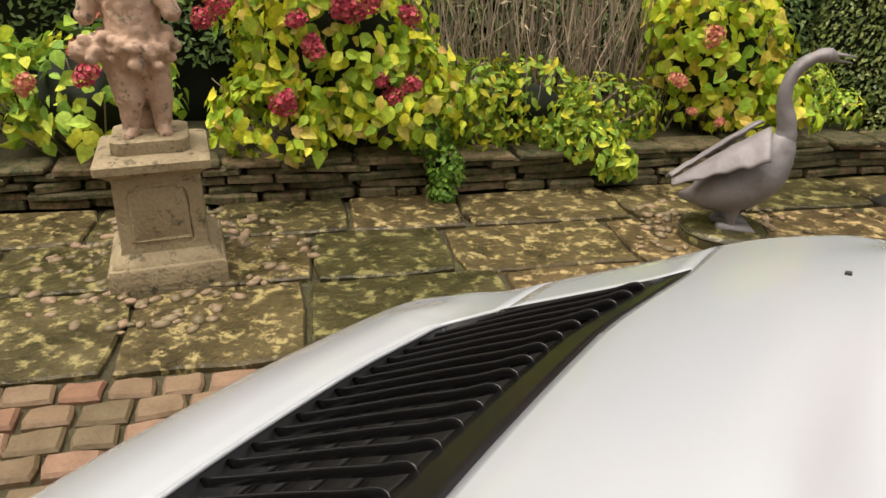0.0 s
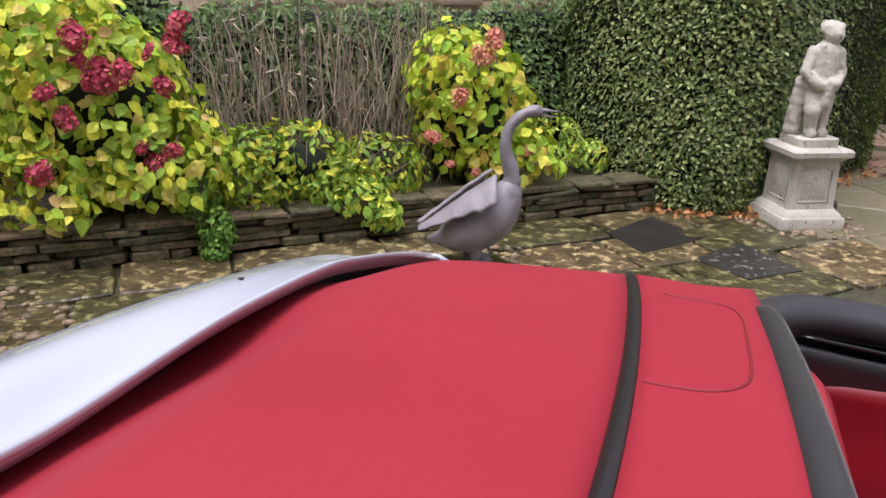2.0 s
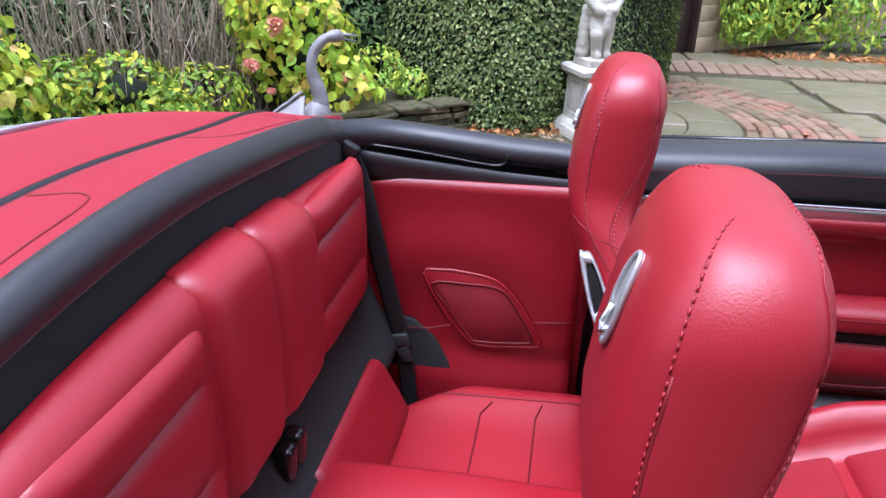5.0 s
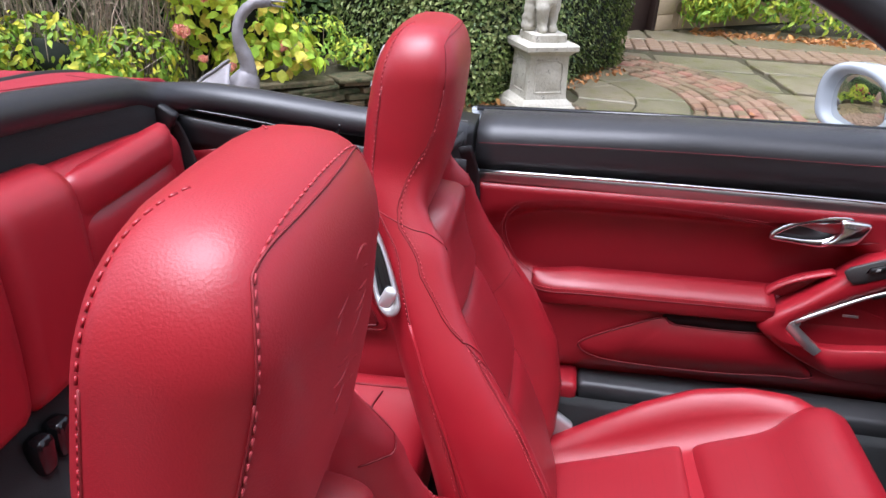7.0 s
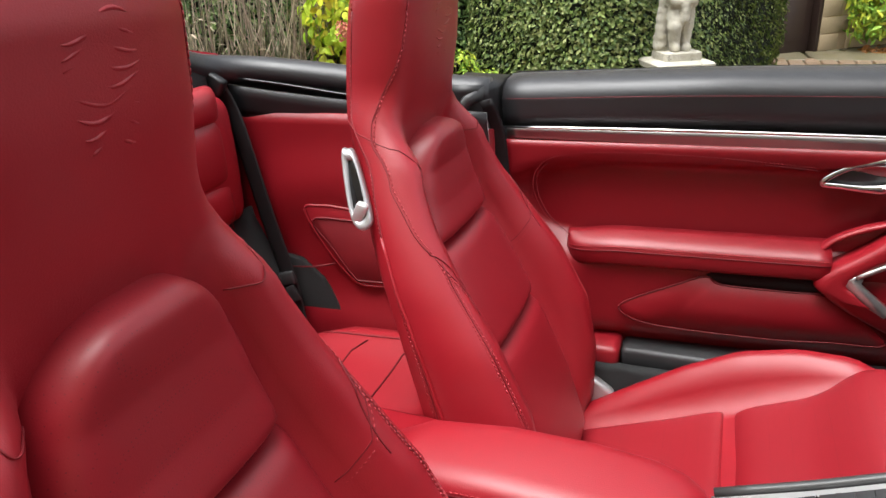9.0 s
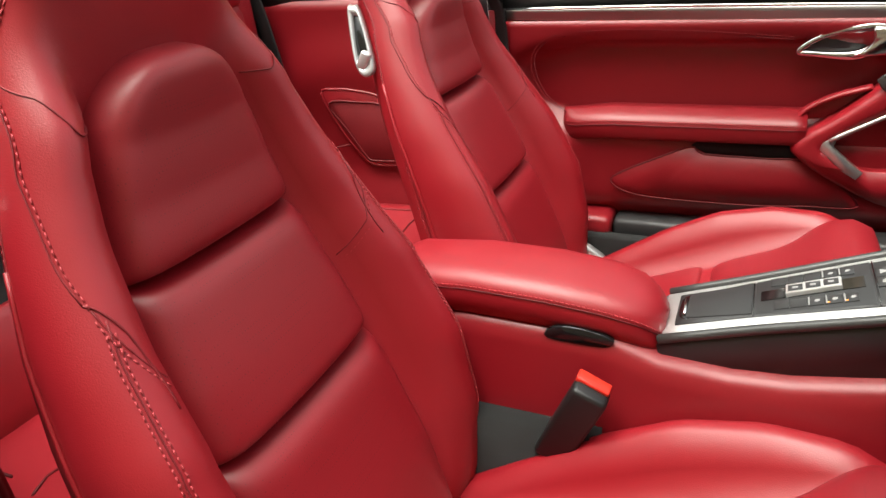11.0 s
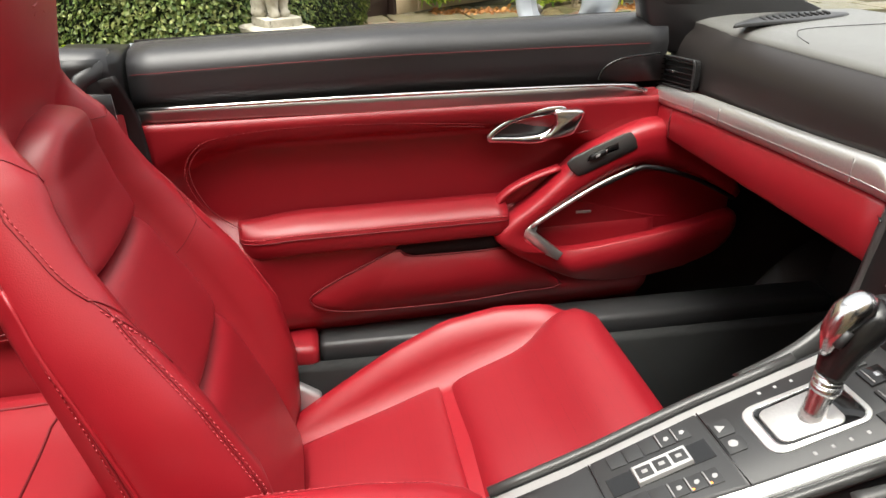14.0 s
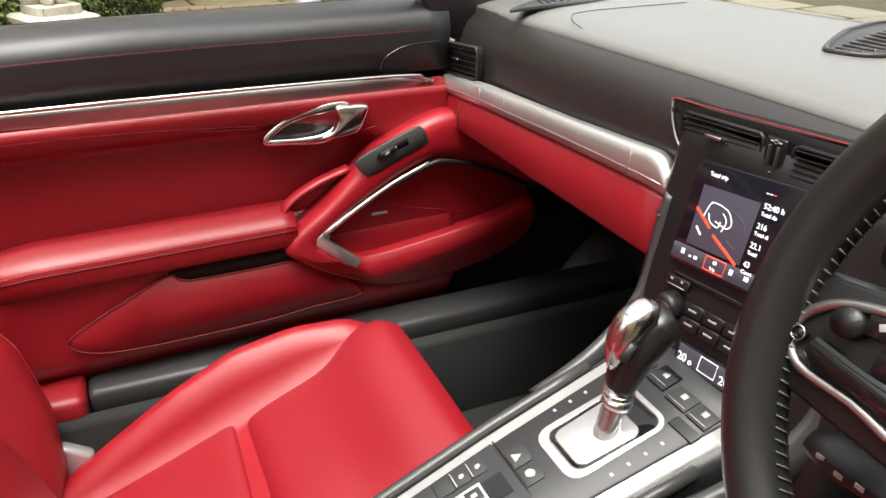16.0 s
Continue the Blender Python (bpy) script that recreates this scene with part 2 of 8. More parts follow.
PALE_STONE = material("pale_limestone", (0.55, 0.52, 0.44), 0.85, 0, (0.36, 0.335, 0.26), 45, 6, bump=0.6, bump_scale=0.01,
                      third=(0.13, 0.125, 0.11), mix3=0.63)
PINK_STONE = material("weathered_pink_stone", (0.56, 0.39, 0.285), 0.85, 0, (0.40, 0.265, 0.185), 45, 8, bump=0.7, bump_scale=0.012,
                      third=(0.15, 0.125, 0.095), mix3=0.585)
WALL_STONE = material("dry_stone", (0.200, 0.155, 0.078), 0.8, 0, (0.062, 0.048, 0.024), 50, 7, bump=0.9, bump_scale=0.014, vary=0.45,
                      third=(0.050, 0.058, 0.015), mix3=0.53)
HOUSE_STONE = material("golden_house_stone", (0.52, 0.40, 0.26), 0.85, 0, (0.40, 0.30, 0.19), 40, 3, bump=0.5, bump_scale=0.01, vary=0.15)
LEAD = material("weathered_lead", (0.285, 0.270, 0.280), 0.6, 0.25, (0.190, 0.175, 0.182), 40, 7, bump=0.35, bump_scale=0.006, third=(0.27, 0.21, 0.19), mix3=0.62)
WOOD_DOOR = material("dark_brown_door", (0.050, 0.028, 0.022), 0.5, 0, (0.035, 0.02, 0.016), 80, 4)
BARK = material("grey_stems", (0.34, 0.28, 0.20), 0.85, 0, (0.16, 0.125, 0.085), 80, 9, vary=0.6, island=True)
STRAW = material("pale_dead_stalks", (0.48, 0.41, 0.29), 0.85, 0, (0.28, 0.23, 0.15), 80, 9, vary=0.5, island=True)
# near-black filling that stands in for the shade deep in shrubs and hedges
BACKING = material("foliage_shade_core", (0.010, 0.016, 0.007), 0.9, 0, (0.006, 0.009, 0.004), 30, 6)

HYDRANGEA = leaf_material("hydrangea_leaves", [(0.13, 0.28, 0.03), (0.40, 0.58, 0.04), (0.74, 0.78, 0.06), (0.90, 0.82, 0.09), (0.48, 0.66, 0.05), (0.20, 0.38, 0.04), (0.86, 0.64, 0.16), (0.30, 0.50, 0.04), (0.84, 0.82, 0.07), (0.24, 0.44, 0.04), (0.60, 0.72, 0.06), (0.32, 0.52, 0.04), (0.84, 0.54, 0.22)])
HYDR_LIME = leaf_material("lime_hydrangea_leaves", [(0.22, 0.42, 0.03), (0.46, 0.62, 0.04), (0.72, 0.74, 0.06), (0.36, 0.54, 0.04), (0.7, 0.7, 0.06), (0.78, 0.56, 0.12), (0.26, 0.44, 0.03), (0.5, 0.64, 0.05)])
GREEN_LEAF = leaf_material("green_shrub_leaves", [(0.158, 0.314, 0.045), (0.292, 0.493, 0.067), (0.448, 0.628, 0.09), (0.8, 0.8, 0.09), (0.224, 0.382, 0.045)])
TRAIL_LEAF = leaf_material("trailing_plant_leaves", [(0.06, 0.16, 0.02), (0.14, 0.30, 0.04), (0.24, 0.42, 0.06), (0.10, 0.22, 0.03)])
YELLOW_LEAF = leaf_material("yellowing_shrub_leaves", [(0.10, 0.22, 0.02), (0.32, 0.42, 0.03), (0.60, 0.54, 0.04), (0.16, 0.30, 0.03), (0.25, 0.36, 0.03), (0.12, 0.24, 0.03)])
BOX_LEAF = leaf_material("box_hedge_leaves", [(0.04, 0.08, 0.02), (0.139, 0.207, 0.05), (0.258, 0.328, 0.089), (0.08, 0.13, 0.037), (0.398, 0.438, 0.159), (0.06, 0.099, 0.028)], 0.4, 0.12)
DARK_LEAF = leaf_material("dark_evergreen_leaves", [(0.056, 0.112, 0.034), (0.126, 0.21, 0.062), (0.196, 0.28, 0.084), (0.084, 0.154, 0.05)], 0.45, 0.1)
DEAD_LEAF = leaf_material("fallen_brown_leaves", [(0.36, 0.144, 0.048), (0.504, 0.24, 0.084), (0.288, 0.12, 0.048), (0.6, 0.312, 0.096)], 0.7, 0.1)
FLOWER = leaf_material("faded_red_petals", [(0.375, 0.037, 0.075), (0.575, 0.062, 0.125), (0.688, 0.138, 0.175), (0.275, 0.037, 0.05), (0.625, 0.2, 0.15)], 0.7, 0.15)
FLOWER_PALE = leaf_material("dusty_pink_petals", [(0.628, 0.179, 0.149), (0.747, 0.299, 0.224), (0.538, 0.209, 0.135), (0.718, 0.389, 0.209)], 0.7, 0.15)

# ---- mesh helpers ----
V = Vector


def part(name, geo, mat, parent=None, label="", smooth=True, kind=""):
    """One mesh object from a bmesh or from (points, faces), under a thing or a part."""
    me = bpy.data.meshes.new(name)
    if isinstance(geo, tuple):
        me.from_pydata([tuple(p) for p in geo[0]], [], geo[1])
        me.update()
    else:
        bmesh.ops.recalc_face_normals(geo, faces=geo.faces)
        geo.to_mesh(me)
        geo.free()
    if smooth:
        me.polygons.foreach_set("use_smooth", [True] * len(me.polygons))
        if smooth == "auto":
            me.set_sharp_from_angle(angle=radians(35))
    me.materials.append(mat)
    ob = new(name, me)
    if parent:
        ob.parent = parent
    if label or kind:
        tagged(ob, label, kind=kind)
    return ob


def thing(name, label, category, at=(0, 0, 0), group="", kind=""):
    ob = new(name)
    ob.empty_display_size = 0.1
    ob.matrix_world = pose(*at) if len(at) == 3 else at
    return tagged(ob, label, category, group, kind)


def merge(*geos):
    """Several (points, faces) as one."""
    vs, fs = [], []
    for v, f in geos:
        o = len(vs)
        vs.extend(v)
        fs.extend([tuple(i + o for i in q) for q in f])
    return vs, fs


def block(size, at=(0, 0, 0), bev=0.005, rot=(0, 0, 0), seg=2):
    bm = bmesh.new()
    bmesh.ops.create_cube(bm, size=1, matrix=pose(*at, *rot) @ Matrix.Diagonal((*size, 1)))
    if bev:
        bmesh.ops.bevel(bm, geom=bm.edges[:], offset=bev, segments=seg, profile=0.5, affect="EDGES")
    return bm


def sheet(fn, nu, nv, th=0.0):
    """A surface fn(u, v), u and v from 0 to 1, with a thickness towards its back."""
    pts = [[V(fn(i / nu, j / nv)) for j in range(nv + 1)] for i in range(nu + 1)]
    vs = [p for r in pts for p in r]
    w = nv + 1
    fs = [(i * w + j, (i + 1) * w + j, (i + 1) * w + j + 1, i * w + j + 1) for i in range(nu) for j in range(nv)]
    if th:
        n0 = len(vs)
        for i in range(nu + 1):
            for j in range(nv + 1):
                a = pts[min(i + 1, nu)][j] - pts[max(i - 1, 0)][j]
                b = pts[i][min(j + 1, nv)] - pts[i][max(j - 1, 0)]
                n = a.cross(b)
                n = n.normalized() if n.length > 1e-9 else V((0, 0, 1))
                vs.append(pts[i][j] - n * th)
        fs += [tuple(n0 + k for k in reversed(f)) for f in fs[:nu * nv]]
        rim = [(i, 0) for i in range(nu)] + [(nu, j) for j in range(nv)] + [(i, nv) for i in range(nu, 0, -1)] + [(0, j) for j in range(nv, 0, -1)]
        for k in range(len(rim)):
            a, b = rim[k], rim[(k + 1) % len(rim)]
            ia, ib = a[0] * w + a[1], b[0] * w + b[1]
            fs.append((ib, ia, ia + n0, ib + n0))
    return vs, fs


def loft(rings, ends=True):
    """A skin over closed rings of points."""
    n = len(rings[0])
    vs = [V(p) for r in rings for p in r]
    fs = []
    for i in range(len(rings) - 1):
        for j in range(n):
            k = (j + 1) % n
            fs.append((i * n + j, i * n + k, (i + 1) * n + k, (i + 1) * n + j))
    if ends:
        fs.append(tuple(reversed(range(n))))
        fs.append(tuple((len(rings) - 1) * n + j for j in range(n)))
    return vs, fs


def spline(pts, n, closed=False):
    """Points on a smooth curve through pts."""
    pts = [V(p) for p in pts]
    k = len(pts)
    out = []
    segs = k if closed else k - 1
    for s in range(segs):
        if closed:
            a, b, c, d = (pts[(s + q) % k] for q in (-1, 0, 1, 2))
        else:
            b, c = pts[s], pts[s + 1]
            a = pts[s - 1] if s else b * 2 - c
            d = pts[s + 2] if s + 2 < k else c * 2 - b
        for i in range(n):
            t = i / n
            out.append(0.5 * ((2 * b) + (c - a) * t + (2 * a - 5 * b + 4 * c - d) * t * t + (3 * b - a - 3 * c + d) * t ** 3))
    if not closed:
        out.append(pts[-1])
    return out


def tube(pts, r, n=8, closed=False, flat=None, up=None):
    """A round (or, with flat=(w, h), oval) rod along pts; r one radius or one for each point."""
    pts = [V(p) for p in pts]
    m = len(pts)
    rs = r if isinstance(r, (list, tuple)) else [r] * m
    ref = V(up) if up else V((0, 0, 1))
    rings = []
    for i, p in enumerate(pts):
        a = pts[(i - 1) % m] if (closed or i) else p
        b = pts[(i + 1) % m] if (closed or i < m - 1) else p
        d = (b - a).normalized()
        s = d.cross(ref)
        if s.length < 0.05:
            s = d.cross(V((1, 0, 0)))
        s.normalize()
        u = s.cross(d)
        w, h = flat if flat else (1, 1)
        rings.append([p + (s * math.cos(q) * w + u * math.sin(q) * h) * rs[i] for q in (2 * math.pi * j / n for j in range(n))])
    if closed:
        rings.append(rings[0])
        return loft(rings, False)
    return loft(rings)


def slab(poly, to, depth, bev=0.004, inset=None):
    """A flat polygon [(a, b)...] raised by depth along its normal, edges rounded; to(a, b, h) gives the place."""
    bm = bmesh.new()
    n = len(poly)
    rows = [(1.0, 0.0), (1.0, depth - bev), (None, depth - bev * 0.3), (None, depth)]
    cx, cy = sum(p[0] for p in poly) / n, sum(p[1] for p in poly) / n
    ext = max(max(abs(p[0] - cx), abs(p[1] - cy)) for p in poly)
    ks = [1.0, 1.0, 1 - 0.3 * bev / ext, 1 - bev / ext]
    rings = [[to(cx + (a - cx) * k, cy + (b - cy) * k, h) for a, b in poly] for k, (_, h) in zip(ks, rows)]
    bm.free()
    return loft(rings)


def lathe(profile, n=32, at=(0, 0, 0)):
    """Turned round z: profile of (radius, height)."""
    return loft([[V(at) + V((r * math.cos(2 * math.pi * j / n), r * math.sin(2 * math.pi * j / n), z)) for j in range(n)] for r, z in profile])


def lerp(x, xs, ys):
    return float(np.interp(x, xs, ys))


def smooth01(x):
    x = min(1.0, max(0.0, x))
    return x * x * (3 - 2 * x)


def leaf(size, rnd, width=0.62, fold=0.25, curl=0.2):
    """One leaf of six faces, lying along +x, folded at its rib and curled."""
    L, W = size, size * width
    z = lambda x: -curl * x * x / L
    out = [(0.20, 0.36), (0.50, 0.49), (0.80, 0.24)]
    vs = [V((0, 0, 0))]
    for s in (1, -1):
        for a, b in out:
            vs.append(V((a * L, s * b * W, z(a * L) + fold * b * W)))
    vs += [V((0.3 * L, 0, z(0.3 * L))), V((0.65 * L, 0, z(0.65 * L))), V((L, 0, z(L)))]
    fs = [(0, 7, 1), (7, 8, 2, 1), (8, 9, 3, 2), (0, 4, 7), (4, 5, 8, 7), (5, 6, 9, 8)]
    return vs, fs


def leaves(places, size, rnd, width=0.62, spread=0.35, simple=False):
    """Many leaves at (place, outward way): one mesh."""
    vs, fs = [], []
    for p, out in places:
        s = size * rnd.uniform(1 - spread, 1 + spread)
        if simple:
            lv = [V((0, 0, 0)), V((0.5 * s, 0.5 * width * s, 0.06 * s)), V((s, 0, -0.1 * s)), V((0.5 * s, -0.5 * width * s, 0.06 * s))]
            lf = [(0, 3, 2, 1)]
        else:
            lv, lf = leaf(s, rnd, width, rnd.uniform(0.05, 0.4), rnd.uniform(0.05, 0.5))
        nrm = (V(out).normalized() + V((rnd.gauss(0, 0.40), rnd.gauss(0, 0.40), 0.55 + rnd.gauss(0, 0.40)))).normalized()
        way = V((rnd.gauss(0, 0.8), rnd.gauss(0, 0.8), rnd.gauss(-0.7, 0.5)))
        way = (way - nrm * way.dot(nrm)).normalized()
        m = Matrix((way, nrm.cross(way), nrm)).transposed()
        o = len(vs)
        vs.extend(V(p) + m @ q for q in lv)
        fs.extend(tuple(i + o for i in f) for f in lf)
    return vs, fs

def dashes(pts, r, fill=0.3, pitch=0.0065):
    """Even stitches along a line."""
    d = [0.0]
    for a, b in zip(pts, pts[1:]):
        d.append(d[-1] + (b - a).length)
    pts = [V([lerp(t, d, [p[i] for p in pts]) for i in range(3)]) for t in np.arange(0, d[-1], pitch)]
    return merge(*[tube([a.lerp(b, fill / 2), a.lerp(b, 1 - fill / 2)], r, 4) for a, b in zip(pts, pts[1:])])


# ---- the car: forward is +x, its left side +y ----
car = thing("convertible_car", "white open sports car with red leather seats and folded canvas roof", "car")
RIDGE = spline([(x, 0, z) for x, z in ((-1.25, 0.47), (-1.05, 0.655), (-0.9, 0.805), (-0.82, 0.862), (-0.75, 0.900), (-0.70, 0.920), (-0.65, 0.928), (-0.6, 0.946), (-0.5, 0.998), (-0.4, 1.05), (-0.313, 1.096), (-0.272, 1.121),
                                       (-0.2, 1.155), (-0.113, 1.183), (-0.06, 1.188), (0.0, 1.195), (0.2, 1.222), (0.445, 1.236), (0.58, 1.248), (0.75, 1.25), (1.1, 1.25))], 6)
RIDGE_X, RIDGE_Z = [p.x for p in RIDGE], [p.z for p in RIDGE]


def deck(x, y):
    """Height of the body over the tail and behind the cabin; the car leans a little to its left."""
    a = abs(y)
    haunch = (0.007 * math.exp(-((x + 0.58) / 0.22) ** 2) - 0.004 * smooth01((x + 0.3) / 0.2)) * math.exp(-((a - 0.62) / 0.15) ** 2)
    arm = 0.014 * smooth01((x - 0.02) / 0.16) * smooth01((a - 0.56) / 0.03) + (0.022 * smooth01((x - 0.40) / 0.2) + 0.030 * smooth01((x - 0.90) / 0.12)) * smooth01((a - 0.56) / 0.03)
    return lerp(x, RIDGE_X, RIDGE_Z) - 0.09 * y - (0.10 if y > 0 else 0.35) * y * y + haunch - 0.012 * math.exp(-((x + 0.73) / 0.06) ** 2) * smooth01((a - 0.48) / 0.12) - 2.6 * max(0.0, a - 0.63) ** 2 - arm


EDGE = -0.039  # front edge of the roof cover at its middle


W_OPEN = 0.670


def edge_x(y):
    """Front edge of the cover: almost straight across, then turned forward into the arms."""
    a = min(W_OPEN, abs(y))
    return EDGE + 0.08 * a * a + 0.16 * (1 - math.sqrt(max(0.0, 1 - (a / W_OPEN) ** 10)))


def inner_y(x):
    """Inner edge of the white arms that run forward beside the folded roof."""
    lo, hi = 0.0, W_OPEN
    for _ in range(24):
        m = (lo + hi) / 2
        lo, hi = (m, hi) if edge_x(m) < x else (lo, m)
    return hi - 0.080 * smooth01((x - 0.30) / 0.28)


def cover_z(x, y):
    d = smooth01(1 - (edge_x(y) - x) / 0.12) ** 1.5
    return deck(x, y) - d * (0.044 * max(0.0, 1 - (abs(y) / 0.52) ** 1.3) - 0.012 * smooth01(y / 0.3) * (x < 0.1))


def x_front(y):
    return -0.313 + 0.042 * smooth01((abs(y) - 0.22) / 0.25)


def x_rear(y):
    a = min(abs(y), 0.468)
    return -0.642 + 0.014 * smooth01((a - 0.20) / 0.25) + 0.10 * (max(0.0, a - 0.40) / 0.068) ** 3


# body shell behind the cabin
body = part("rear_body", sheet(lambda u, v: (lambda x, y: (x, y, deck(x, y)))(-1.25 + (x_rear(0.9 - 1.8 * v) + 1.25) * u, 0.9 - 1.8 * v), 24, 120, -0.012), WHITE_PAINT, car)
for s in (1, -1):
    part("rear_wing", sheet(lambda u, v: (lambda y: (lambda x: (x, y, deck(x, y)))(x_rear(y) + (x_front(y) - x_rear(y)) * u))(s * (0.462 + 0.438 * v)), 10, 14, 0.012 * s), WHITE_PAINT, car)
    part("rear_flank", sheet(lambda u, v: (lambda x, y: (x, s * (0.9 + 0.03 * math.sin(math.pi * v)), deck(x, s * 0.9) - (deck(x, s * 0.9) - 0.32) * v))(-1.25 + 2.33 * u, v), 20, 8, 0.015 * s), WHITE_PAINT, car)
Y_LID = 0.655


def lid_point(u, v):
    y = Y_LID * math.sin(math.pi * (0.5 - v))
    x = x_front(y) + 0.004 + (edge_x(y) - x_front(y) - 0.004) * u
    return x, y, cover_z(x, y)


lid = part("roof_cover", sheet(lid_point, 26, 60, -0.008), WHITE_PAINT, car, "white painted roof storage cover")
for s in (1, -1):
    def arm(u, v, s=s):
        x = x_front(0.6) + 0.004 + (1.08 - x_front(0.6)) * u
        y0 = Y_LID if x < edge_x(Y_LID) else inner_y(x)
        y = y0 + (0.9 - y0) * v
        return x, s * y, cover_z(x, s * y)
    part("cover_arm", sheet(arm, 70, 18, 0.008 * s), WHITE_PAINT, lid)
# rolled lip of the cover
half_rim = [V((edge_x(Y_LID) + (0.95 - edge_x(Y_LID)) * (k / 20), inner_y(edge_x(Y_LID) + (0.95 - edge_x(Y_LID)) * (k / 20)), 0)) for k in range(20, 0, -1)]
mid = [V((edge_x(y), y, 0)) for y in (Y_LID * math.sin(math.pi / 2 * k / 30) for k in range(-30, 31))]
rim = [V((p.x, -p.y, 0)) for p in half_rim] + mid + list(reversed(half_rim))
for p in rim:
    p.z = cover_z(p.x, p.y)
lip = ([], [])
prof = [(0.0, 0.0004), (0.002, -0.003), (-0.006, -0.016), (-0.022, -0.032)]
for i, p in enumerate(rim):
    d = (rim[min(i + 1, len(rim) - 1)] - rim[max(i - 1, 0)]).normalized()
    n = d.cross(V((0, 0, 1))).normalized()
    for a, b in prof:
        lip[0].append(p + n * a + V((0, 0, b)))
for i in range(len(rim) - 1):
    for j in range(3):
        lip[1].append((i * 4 + j, i * 4 + j + 1, i * 4 + j + 5, i * 4 + j + 4))
part("cover_lip", lip, WHITE_PAINT, lid)
part("cover_bump_stop", block((0.007, 0.006, 0.004), (-0.097, 0.386, deck(-0.097, 0.386) + 0.001), 0.001), BLACK_PLASTIC, lid)
# engine grille
grille = part("engine_grille", sheet(lambda u, v: (lambda y: (lambda x: (x, y, deck(x, y) - 0.045 + 0.040 * (u == 0)))(x_rear(y) + 0.003 + (x_front(y) - x_rear(y) - 0.003) * max(0.0, u - 0.125) / 0.875))(0.468 - 0.936 * v), 8, 24, -0.004), BLACK_PLASTIC, car, "black louvred engine cover grille")


def bar(x0, x1, y0, y1, up, n=28, m=4):
    return sheet(lambda u, v: (lambda y: (lambda x: (x, y, deck(x, y) + up(u)))(x0(y) + (x1(y) - x0(y)) * u))(y0 + (y1 - y0) * v), m, n, -0.02)


part("grille_front_bar", bar(lambda y: x_front(y) - 0.052 + 0.02 * abs(y), lambda y: x_front(y) + 0.002, 0.468, -0.468, lambda u: 0.001 - 0.004 * (1 - u)), BLACK_SATIN, grille)
part("grille_lip", tube([(x_rear(y) + 0.002, y, deck(x_rear(y), y) + 0.001) for y in 0.467 * np.sin(np.linspace(-1.57, 1.57, 60))], 0.004, 6), WHITE_PAINT, grille)
for s in (1, -1):
    part("grille_end", sheet(lambda u, v: (lambda x, y: (x, y, deck(x, y) - 0.001 - 0.03 * v))(x_rear(0.466) + (x_front(0.466) - x_rear(0.466)) * u, s * (0.466 - 0.02 * v)), 8, 2, 0.004 * s), BLACK_GLOSS, grille)
for k in range(-12, 13):
    y = 0.0375 * k
    xa, xb = x_rear(y) + 0.005, x_front(y) - 0.045
    pts = [(xa, y, deck(xa, y) - 0.016), (xa + 0.06, y + 0.002, deck(xa + 0.06, y) - 0.010), (xa + 0.16, y + 0.004, deck(xa + 0.16, y) - 0.007), (xb - 0.05, y + 0.004, deck(xb - 0.05, y) - 0.006),
           (xb - 0.012, y + 0.001, deck(xb, y) - 0.008), (xb, y - 0.004, deck(xb, y) - 0.016)]
    part("grille_slat", tube(spline(pts, 4), 0.0046, 8, flat=(0.42, 1.45)), BLACK_SATIN, grille)
for k in range(5):
    xk = lambda y: x_front(y) - 0.085 - 0.05 * k
    part("grille_crossbar", tube([(xk(y), y, deck(xk(y), y) - 0.036) for y in np.linspace(-0.455, 0.455, 16)], 0.004, 5), BLACK_PLASTIC, grille)

# folded roof
def roof_z(x, y):
    return deck(x, min(0.555, max(-0.555, y))) - 0.086 * (1 - smooth01((x + 0.08) / 0.245)) * (1 - 0.48 * smooth01((abs(y) - 0.20) / 0.3)) - 0.06 * smooth01((abs(y) - 0.54) / 0.08) + 0.011 * smooth01((abs(y) - 0.2) / 0.25) * (1 - smooth01((x - 0.42) / 0.12))


roof = part("folded_roof", sheet(lambda u, v: (lambda x, y: (x, y, roof_z(x, y)))(-0.12 + (0.572 - 0.13 * (0.62 - 1.24 * v) ** 2) * u, 0.62 - 1.24 * v), 22, 44, -0.006), RED_CLOTH, car, "folded red canvas roof")
part("roof_seal", sheet(lambda u, v: (lambda x, y: (x, y, roof_z(x, y) + 0.008 * math.sin(math.pi * u) - 0.002))(0.449 + 0.019 * u - 0.13 * (0.55 - 1.10 * v) ** 2, 0.55 - 1.10 * v), 6, 40, -0.01), BLACK_PLASTIC, roof, "black rubber seal strip")
part("front_bow", sheet(lambda u, v: (lambda x, y: (x, y, roof_z(x, y) + 0.002))(0.466 - 0.13 * (0.56 - 1.12 * v) ** 2 + (0.116 + 0.10 * (0.56 - 1.12 * v) ** 2) * u, 0.56 - 1.12 * v), 8, 40, -0.012), RED_CLOTH, roof)
for s in (1, -1):
    q = [(0.468, 0.150), (0.515, 0.143), (0.542, 0.156), (0.553, 0.190), (0.554, 0.27), (0.553, 0.36), (0.542, 0.405), (0.515, 0.424), (0.468, 0.430)]
    line = spline([(x, s * y, 0) for x, y in q], 5)
    part("panel_groove", tube([(p.x, p.y, roof_z(p.x, p.y) + 0.0022) for p in line], 0.0016, 5), RED_DARK, roof)


def rail_z(x):
    return lerp(x, [0.55, 0.7, 0.9, 1.12], [1.172, 1.150, 1.128, 1.112])


